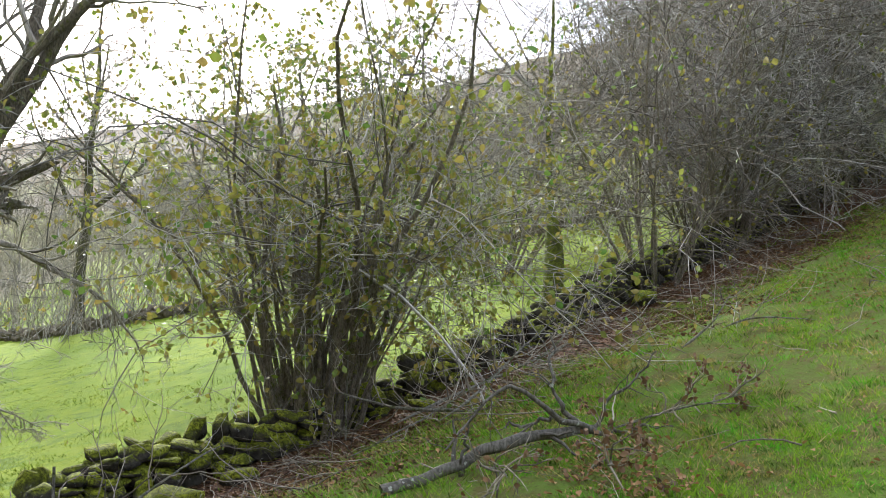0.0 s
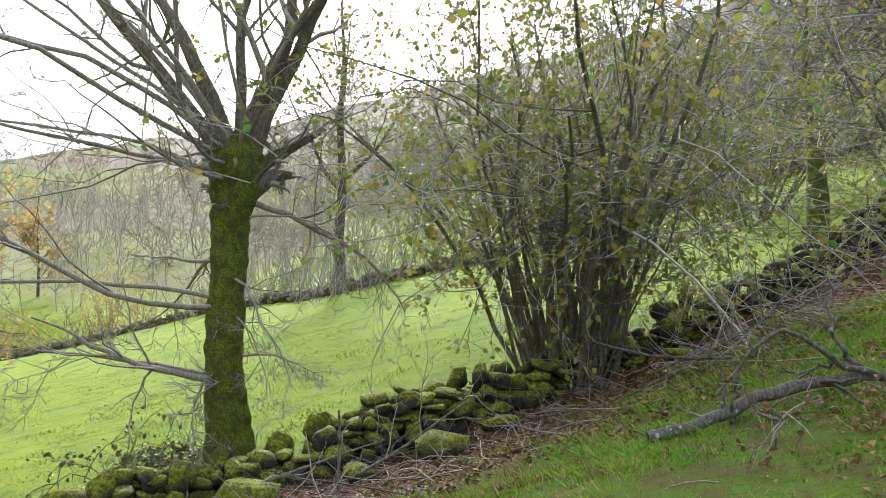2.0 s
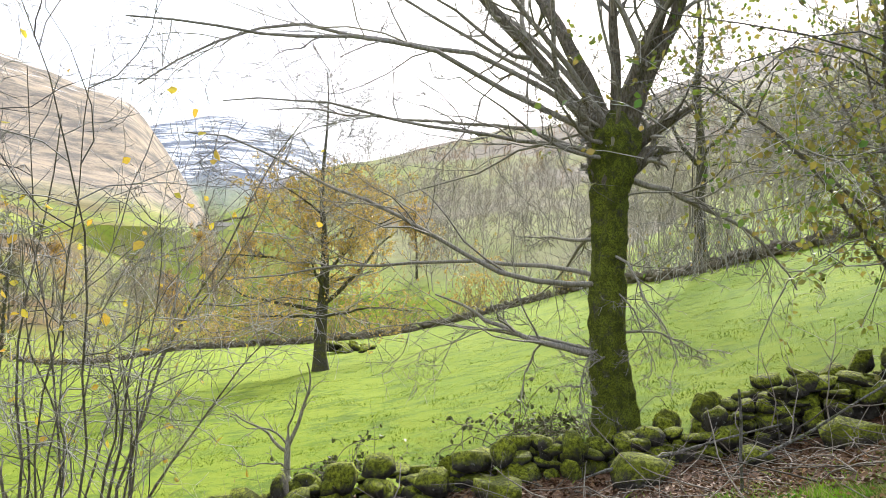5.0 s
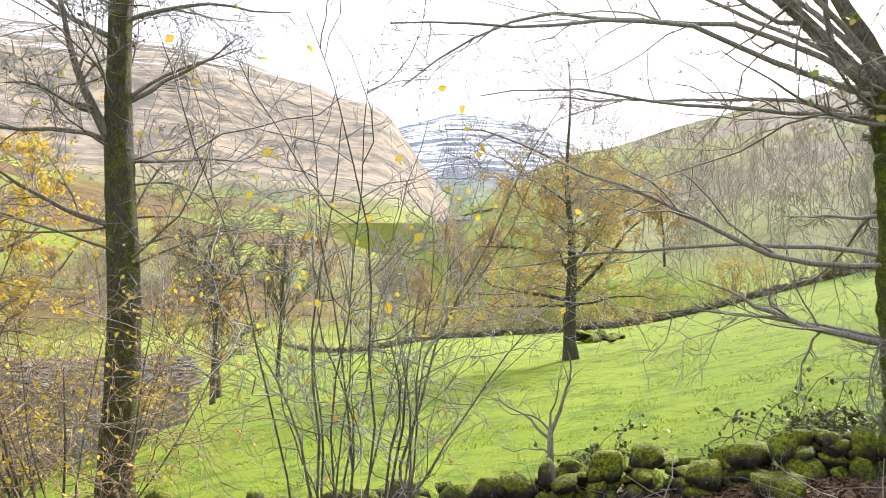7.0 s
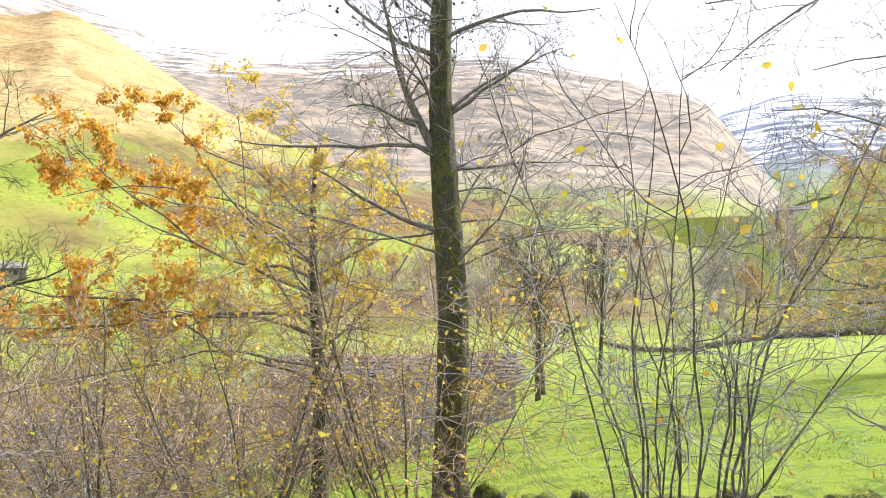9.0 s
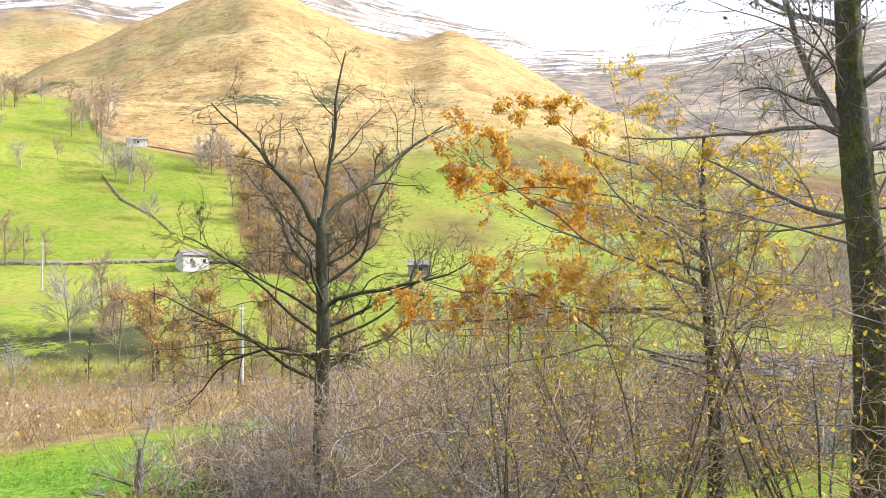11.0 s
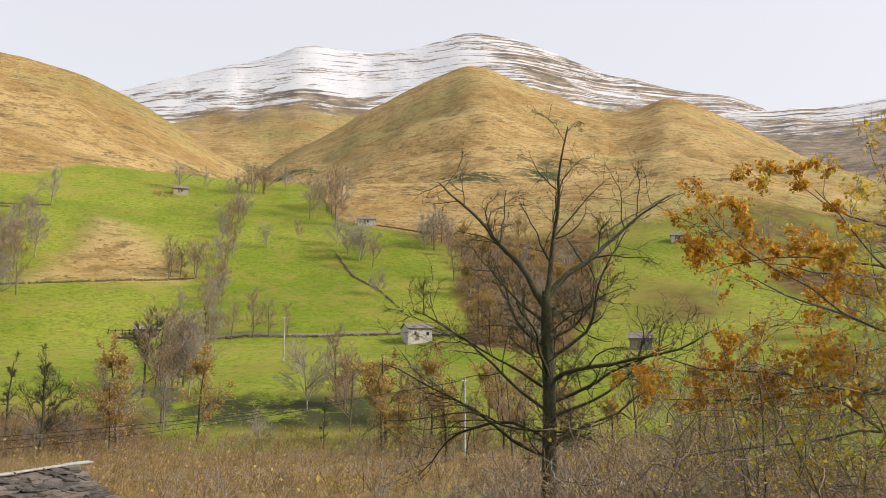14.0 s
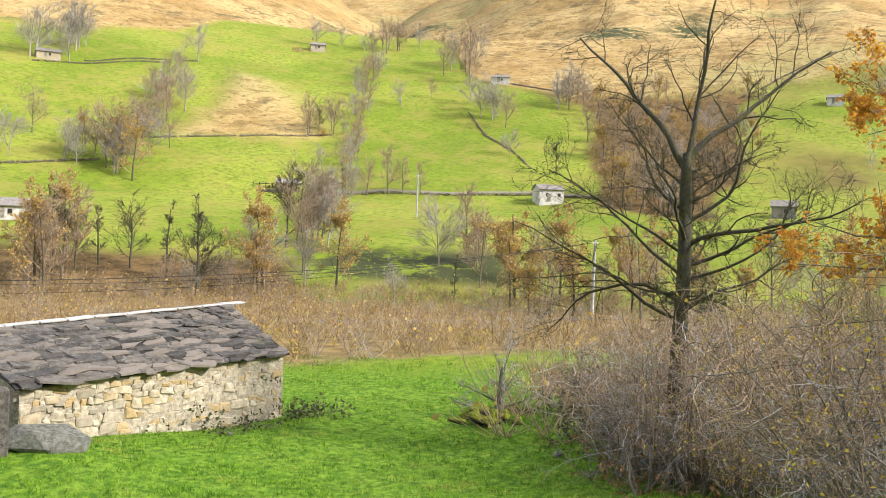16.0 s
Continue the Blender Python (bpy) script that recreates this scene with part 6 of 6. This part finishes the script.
for i in range(6):
    box_part("post", pose(-i * 1.1, i * 1.1, 0.6), (0.14, 0.14, 1.3), M_DARK, fence)
box_part("rail", pose(-2.75, 2.75, 0.95, 0, 0, 135), (7.9, 0.08, 0.12), M_DARK, fence)


# ---- dead wood and litter on the bank ----
def fallen(x, y, turn, length, rad, seed, label, up=6, many=7, leaves=0, prop=0.12):
    w = Wood(seed)
    w.run(np.array([[0, 0, prop]]), np.array([[1.0, 0, 0.10]]), np.array([length]), np.array([rad]), 8, 0.08, 0.05, 0.35)
    w.levels[0][1][:, 0] *= 0.25
    w.fork(*w.levels[0], many, (0.3, 1), 55, 14, 0.5, 0.3, 0.42, 7, 0.24, up * 0.1, 0.006)
    w.fork(*w.levels[1], 4, (0.3, 1), 45, 14, 0.5, 0.3, 0.5, 4, 0.24, 0.2, 0.003)
    root = thing("fallen_branch", (x, y, gz(x, y)), label, "branch", turn=turn)
    a, b = gz(x, y), gz(x + math.cos(radians(turn)) * length, y + math.sin(radians(turn)) * length)
    root.rotation_euler = (0, -math.atan2(b - a, length), radians(turn))
    V, F = rough_trunk(*w.levels[0], sides=10, rings=24, bark_depth=0.14, seed=seed)
    mesh_part("stem", np_mesh("stem", V, F), M_DEADWOOD, root)
    V, F = joined([w.tubes(1, 5), w.tubes(2, 3)])
    mesh_part("side_growth", np_mesh("side_growth", V, F), M_STICK, root, kind="stuff")
    if leaves:
        V, F = leaf_mesh(w.r, along(w.r, w.levels[2], leaves), 0.032)
        mesh_part("foliage", np_mesh("foliage", V, F), M_LITTER, root, "curled brown dead leaves", kind="stuff")
    return root


LOG_BENDS = {
    # reach along the log, rise over its foot, from the butt outwards; then the radius at both ends
    "stem": ((-0.02, 0.0, 0.34, 0.1, 0.55, 0.2, 0.86, 0.29, 1.08, 0.33, 1.28, 0.33), 0.033, 0.024),
    "arched_branch": ((1.27, 0.33, 1.08, 0.39, 0.94, 0.44, 0.86, 0.54, 0.65, 0.59, 0.6, 0.54, 0.49, 0.45, 0.29, 0.24), 0.02, 0.005),
    "upright_branch": ((1.24, 0.34, 1.1, 0.44, 1.03, 0.59, 1.08, 0.86), 0.018, 0.005),
    "bent_branch": ((1.26, 0.33, 1.33, 0.49, 1.49, 0.64, 1.63, 0.82), 0.014, 0.004),
    "lower_branch": ((0.43, 0.12, 0.49, 0.0, 0.4, -0.06, 0.27, -0.1), 0.016, 0.008),
    "short_branch": ((0.43, 0.14, 0.44, 0.35, 0.5, 0.5), 0.012, 0.003),
    "stub": ((1.05, 0.4, 0.9, 0.37, 0.75, 0.35), 0.012, 0.006),
    "end_branch": ((1.25, 0.33, 1.45, 0.33, 1.7, 0.38), 0.016, 0.004),
}


def fallen_log(x, y, turn, label):
    """A crooked lichened limb propped on the bank, its boughs rising and arching from the stem."""
    root = thing("fallen_branch", (x, y, gz(x, y)), label, "branch", turn=turn)
    rg = np.random.default_rng(91)
    for k, (name, (bends, thick, thin)) in enumerate(LOG_BENDS.items()):
        q = np.array(bends).reshape(-1, 2)
        s = np.concatenate([[0], np.cumsum(np.linalg.norm(np.diff(q, axis=0), axis=1))])
        t = np.linspace(0, s[-1], 12)
        out = (0.0 if k == 0 else 0.16 * (-1) ** k) * (t / s[-1])
        P = np.stack([np.interp(t, s, q[:, 0]), -0.02 + out, np.interp(t, s, q[:, 1]) + 0.02], -1) + rg.normal(0, 0.012, (12, 3)) * (t > 0)[:, None]
        R = np.linspace(thick, thin, 12) * rg.uniform(0.85, 1.2, 12)
        V, F = rough_trunk(P[None], R[None], sides=10 if k == 0 else 7, rings=40, bark_depth=0.2, seed=k)
        mesh_part(name, np_mesh(name, V, F), M_LOG, root)
        w = Wood(200 + k)
        w.fork(P[None], R[None], 5, (0.3, 1), 55, 15, 0.35, 0.3, 0.5, 6, 0.25, 0.1, 0.002)
        V, F = w.tubes(0, 4)
        mesh_part("twig", np_mesh("twig", V, F), M_LOG, root)
    return root


M_LOG = bark_material("lichened_dead_bark", (0.06, 0.053, 0.045), (0.2, 0.185, 0.16), None, lichen=0.28, vary=0.1)
fallen_log(-0.3, 4.68, 17, "fallen grey lichen-covered branch lying on the grassy bank")
for x, y, turn, n in ((0.85, 4.85, -75, 330), (0.95, 4.9, -100, 330), (1.0, 5.0, 5, 160), (0.2, 4.75, -80, 70)):
    fallen(x, y, turn, 0.9, 0.009, 92 + n + int(turn), "dead oak spray with curled brown leaves on the bank", 0, 9, n, 0.06)
fallen(0.2, 6.6, 130, 1.6, 0.02, 93, "bent pale dead branch leaning on the bank", 9, 6)
fallen(-0.4, 7.6, 40, 2.6, 0.018, 94, "pale dead branch lying among the leaf litter", 3, 6)
fallen(1.9, 6.5, 25, 0.7, 0.012, 95, "short dead stick lying on the grass", 1, 2)
fallen(-2.6, 5.6, 35, 1.6, 0.014, 96, "thin dead branch on brown leaf litter", 3, 5)
fallen(0.0, 6.3, 55, 2.2, 0.012, 98, "long pale dead branch lying beside the wall", 2, 7)
fallen(-0.6, 5.7, 20, 1.3, 0.008, 99, "thin pale dead branch at the foot of the bank", 3, 6)
fallen(0.9, 8.6, 50, 2.4, 0.012, 100, "long pale dead branch lying beside the wall", 2, 7)
fallen(2.4, 7.0, 15, 0.9, 0.01, 103, "short dead stick lying on the grass", 1, 2)
fallen(-3.6, 5.3, 60, 1.8, 0.016, 97, "thin dead branch lying against the wall stones", 4, 6)


def ground_points(rng, count, s, u, fade=None):
    """Points on the bank, by distance from the wall and along it."""
    ss, uu_ = rng.uniform(*s, count), rng.uniform(*u, count)
    nx, ny = WALL_D[1], -WALL_D[0]
    x = WALL_P[0] + nx * ss + WALL_D[0] * (uu_ - 1.82)
    y = WALL_P[1] + ny * ss + WALL_D[1] * (uu_ - 1.82)
    if fade is not None:
        ok = rng.random(count) < fade(ss, uu_, x, y)
        x, y = x[ok], y[ok]
    return np.stack([x, y, land(x, y)], -1)


def flat_leaves(rng, at, size):
    B = len(at)
    a = rng.uniform(0, 2 * np.pi, B)
    tilt = rng.normal(0, 0.35, (B, 2))
    d = np.stack([np.cos(a), np.sin(a), tilt[:, 0]], -1)
    s = np.stack([-np.sin(a), np.cos(a), tilt[:, 1]], -1)
    u = np.cross(d, s)
    k = size * rng.uniform(0.6, 1.3, B)
    V = at[:, None] + k[:, None, None] * ((LEAF[None, :, 0:1] - 0.5) * d[:, None] + LEAF[None, :, 1:2] * s[:, None] + (LEAF[None, :, 2:3] * 1.6 + 0.12) * u[:, None])
    o = np.arange(B)[:, None] * 6
    return V.reshape(-1, 3), np.concatenate([o + np.array([[0, 1, 2, 3]]), o + np.array([[0, 3, 4, 5]])])


rl = np.random.default_rng(55)
lit = ground_points(rl, 80000, (-0.4, 3.8), (-6, 18), lambda s, u, x, y: (1 - step(1.7, 3.4, s + 1.1 * waves(x, y, 2.2, 11) - 0.02 * u)) * (0.35 + 0.65 * step(-0.4, 0.3, waves(x, y, 0.7, 15))))
strewn = ground_points(rl, 46000, (1.5, 12), (-1, 15), lambda s, u, x, y: 0.06 + 0.5 * step(0.1, 0.5, waves(x, y, 1.2, 16, 4)))
V, F = flat_leaves(rl, lit, 0.045)
ob = mesh_part("leaf_litter", np_mesh("leaf_litter", V, F), M_LITTER)
tagged(ob, "drift of russet-brown fallen leaves along the foot of the wall", "leaf litter", kind="stuff")
heap = np.stack([rl.normal(0.9, 0.25, 520), rl.normal(4.2, 0.5, 520)], -1)
heap = np.concatenate([heap, land(heap[:, 0], heap[:, 1])[:, None] + np.abs(rl.normal(0, 0.04, (520, 1)))], 1)
V, F = flat_leaves(rl, np.concatenate([strewn + np.array([0, 0, 0.02]), heap]), 0.032)
ob = mesh_part("strewn_foliage", np_mesh("strewn_foliage", V, F), M_LEAF_TAN)
tagged(ob, "dry tan oak leaves strewn over the grassy bank", "leaf litter", kind="stuff")

stick_at = np.concatenate([ground_points(rl, 1100, (0.0, 2.8), (-4, 16)), ground_points(rl, 160, (2.5, 8), (0, 12))])
w = Wood(56)
B = len(stick_at)
w.run(stick_at + np.array([0, 0, 0.03]), np.concatenate([w.r.normal(0, 1, (B, 2)), w.r.uniform(0.0, 0.25, (B, 1))], 1), w.r.uniform(0.15, 0.9, B), w.r.uniform(0.002, 0.007, B), 5, 0.18, 0, 0.4)
w.fork(*w.levels[0], 1, (0.3, 0.8), 45, 12, 0.5, 0.2, 0.6, 4, 0.2, 0, 0.0015)
V, F = joined([w.tubes(0, 4), w.tubes(1, 3)])
ob = mesh_part("brushwood", np_mesh("brushwood", V, F), M_STICK)
tagged(ob, "scattered pale dead sticks on the leaf litter", "sticks", kind="stuff")

# brambles, brush heaps
for x, y, h, label in [(-5.25, 6.95, 0.35, "low heap of dark bramble stems in the pasture beside the wall"), (-6.9, 6.1, 0.28, "small dark bramble clump in the grass"), (-4.75, 7.35, 0.3, "dark bramble clump behind the mossy tree"), (-17.1, -20.5, 0.85, "dark bramble bush against the hut wall"), (-25.6, -13.2, 0.75, "dark green bramble bush at the edge of the meadow"), (-22.4, -10.2, 0.8, "tangled bramble with red-brown leaves at the meadow edge"), (-20.9, -8.9, 0.8, "tangled bramble with red-brown leaves at the meadow edge"), (-19.2, -7.6, 0.8, "tangled bramble with red-brown leaves at the meadow edge"), (-23.8, -11.6, 0.6, "low tangled bramble at the meadow edge"), (-20.2, -20.6, 0.5, "tangle of weeds at the corner of the hut")]:
    w = Wood(int(abs(x * 100)))
    n = 46
    start = np.concatenate([w.r.normal(0, h * 0.8, (n, 2)), np.full((n, 1), -0.03)], 1)
    w.run(start, np.concatenate([w.r.normal(0, 1, (n, 2)), np.full((n, 1), 1.0)], 1), h * w.r.uniform(1.2, 2.6, n), np.full(n, 0.006), 6, 0.2, -1.5, 0.5)
    w.fork(*w.levels[0], 5, (0.2, 1), 50, 15, 0.4, 0.2, 0.6, 3, 0.2, -0.2, 0.003)
    root = thing("bramble_bush", (x, y, gz(x, y)), label, "bramble")
    V, F = joined([w.tubes(0, 4), w.tubes(1, 3)])
    mesh_part("bramble_growth", np_mesh("bramble_growth", V, F), M_BARK_HAZEL, root, kind="stuff")
    V, F = leaf_mesh(w.r, along(w.r, w.levels[1], 420 if h < 0.4 else 1500), 0.05 if h < 0.4 else 0.08)
    mesh_part("foliage", np_mesh("foliage", V, F), M_LEAF_TAN if "red-brown" in label else M_BRAMBLE, root, kind="stuff")
for x, y, seed in ((-21.6, -10.3, 151), (-19.7, -8.9, 152), (-20.6, -9.6, 153), (-18.6, -7.9, 154)):
    hazel(x, y, seed, 5, 1.7, "crooked bleached dead branches at the edge of the meadow", 0, rad=0.03, fan=50, base_r=0.4, side=5, twiglets=3, last=1, bark=M_STICK, twig=M_STICK, name="dead_shrub", wob=0.22, least=0.006, group="dead shrubs")
for x, y, n, s, label in [(-26.5, 24.2, 26, 0.9, "dark heap of cut brush and stones in the pasture"), (-24.0, -15.6, 30, 0.8, "mossy stone heap with dead roots at the edge of the meadow"), (-41, 43.5, 22, 1.0, "dark fallen log and stones at the pasture edge")]:
    root = thing("stone_heap", (x, y, gz(x, y)), label, "stone heap")
    for i in range(n):
        ob = new("stone", STONES[rl.integers(0, 14)])
        ob.parent = root
        ob.matrix_local = pose(rl.normal(0, s), rl.normal(0, s * 0.5), rl.uniform(0.0, 0.35), rl.normal(0, 15), rl.normal(0, 15), rl.uniform(0, 360)) @ Matrix.Diagonal((rl.uniform(0.4, 0.9), rl.uniform(0.3, 0.6), rl.uniform(0.25, 0.5), 1))
shaped_tree("dead_stump", -24.2, -15.4, 98, 122, (0, 0.3, 0.4, 0.18, 1.2, 0.12, 1.9, 0.05), [(0.4, 180, 5, 1.8, 0.06, 0.2), (0.7, 170, 20, 1.6, 0.05, 0.2), (1.0, 20, 40, 1.2, 0.04, 0.2), (0.5, 0, 10, 1.4, 0.05, 0.3), (1.5, 60, 70, 1.4, 0.04, 0)],
            "grey dead stump with broken roots and limbs at the meadow edge", bark=M_DEADWOOD, limb_bark=M_DEADWOOD, twig=M_BARK_GREY, extra=6, least=0.006)


# ---- grass ----
def blades(rng, at, height, width, lean=0.6):
    B = len(at)
    a = rng.uniform(0, 2 * np.pi, B)
    side_v = np.stack([np.cos(a), np.sin(a), np.zeros(B)], -1) * (width * rng.uniform(0.6, 1.4, B))[:, None]
    h = height * rng.uniform(0.5, 1.4, B)
    tip = np.stack([rng.normal(0, lean, B) * h, rng.normal(0, lean, B) * h, h], -1)
    V = np.stack([at - side_v, at + side_v, at + tip], 1).reshape(-1, 3)
    return V, np.arange(B * 3).reshape(-1, 3)


def sward(name, count, az, r, height, width, label, seed, keep=None, clump=1.0, lean=0.6, power=1.0, material=None):
    rg = np.random.default_rng(seed)
    a = radians(1) * rg.uniform(*az, count)
    d = r[0] * (r[1] / r[0]) ** (rg.uniform(0, 1, count) ** power)
    x, y = -np.sin(a) * d, np.cos(a) * d
    if keep is not None:
        ok = rg.random(count) < keep(x, y)
        x, y, d = x[ok], y[ok], d[ok]
    k = 1 + clump * np.clip(waves(x, y, 0.45, seed, 3), -0.6, 1) + 0.5 * waves(x, y, 2.5, seed + 1, 2)
    at = np.stack([x, y, land(x, y) - 0.01], -1)
    V, F = blades(rg, at, height * np.clip(k, 0.25, 2.2), width * np.clip(d / r[0], 1, 4) ** 0.6, lean)
    ob = mesh_part(name, np_mesh(name, V, F), material or M_GRASS, smooth=False)
    return tagged(ob, label, "grass", kind="stuff")


on_bank = lambda x, y: step(1.2, 2.6, wall_side(x, y) + 1.1 * waves(x, y, 2.2, 11)) * (0.3 + 0.7 * step(-0.2, 0.3, waves(x, y, 0.4, 41, 3))) * (0.12 + 0.88 * step(-0.4, 0.15, waves(x, y, 1.1, 43, 4)))
in_field = lambda x, y: 1 - step(-0.9, -0.3, wall_side(x, y))


def tufts(name, count, per, s, u, height, label, seed, keep):
    rg = np.random.default_rng(seed)
    c = ground_points(rg, count, s, u, keep)
    n = len(c)
    big = rg.uniform(0.6, 1.5, n)
    at = np.repeat(c, per, 0)
    off = rg.normal(0, 0.035, (n * per, 2)) * np.repeat(big, per)[:, None]
    at[:, :2] += off
    at[:, 2] -= 0.015
    h = height * np.repeat(big, per)
    B = n * per
    a = rg.uniform(0, 2 * np.pi, B)
    side_v = np.stack([np.cos(a), np.sin(a), np.zeros(B)], -1) * (0.0036 * rg.uniform(0.6, 1.5, B))[:, None]
    hh = h * rg.uniform(0.5, 1.3, B)
    tip = np.stack([off[:, 0] * 1.6 + rg.normal(0, 0.35, B) * hh, off[:, 1] * 1.6 + rg.normal(0, 0.35, B) * hh, hh], -1)
    V = np.stack([at - side_v, at + side_v, at + tip], 1).reshape(-1, 3)
    ob = mesh_part(name, np_mesh(name, V, np.arange(B * 3).reshape(-1, 3)), M_TURF, smooth=False)
    return tagged(ob, label, "grass", kind="stuff")


tufts("tussock_grass", 11000, 24, (1.0, 11), (-1, 17), 0.06, "loose tufts of green and straw-coloured grass on the bank", 64, lambda s, u, x, y: step(0.9, 2.4, s + 1.1 * waves(x, y, 2.2, 11)) * step(-0.25, 0.25, waves(x, y, 0.9, 42, 3)))
sward("bank_grass", 330000, (-36, 48), (2.6, 16), 0.03, 0.0034, "tufted green grass with bare earth between on the bank", 61, on_bank, 1.2, 0.7, material=M_TURF)
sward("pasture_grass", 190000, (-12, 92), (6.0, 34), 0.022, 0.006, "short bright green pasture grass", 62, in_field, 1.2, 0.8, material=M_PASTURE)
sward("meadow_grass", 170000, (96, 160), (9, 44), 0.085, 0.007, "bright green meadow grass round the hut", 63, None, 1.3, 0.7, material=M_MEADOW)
sward("bank_grass", 60000, (-180, 180), (0.35, 12), 0.05, 0.0025, "tufted green and straw-coloured grass underfoot", 65, lambda x, y: 0.25 + 0.75 * step(-0.2, 0.3, waves(x, y, 0.4, 41, 3)) * step(1.2, 2.6, wall_side(x, y)), 1.2, 0.7, material=M_TURF)
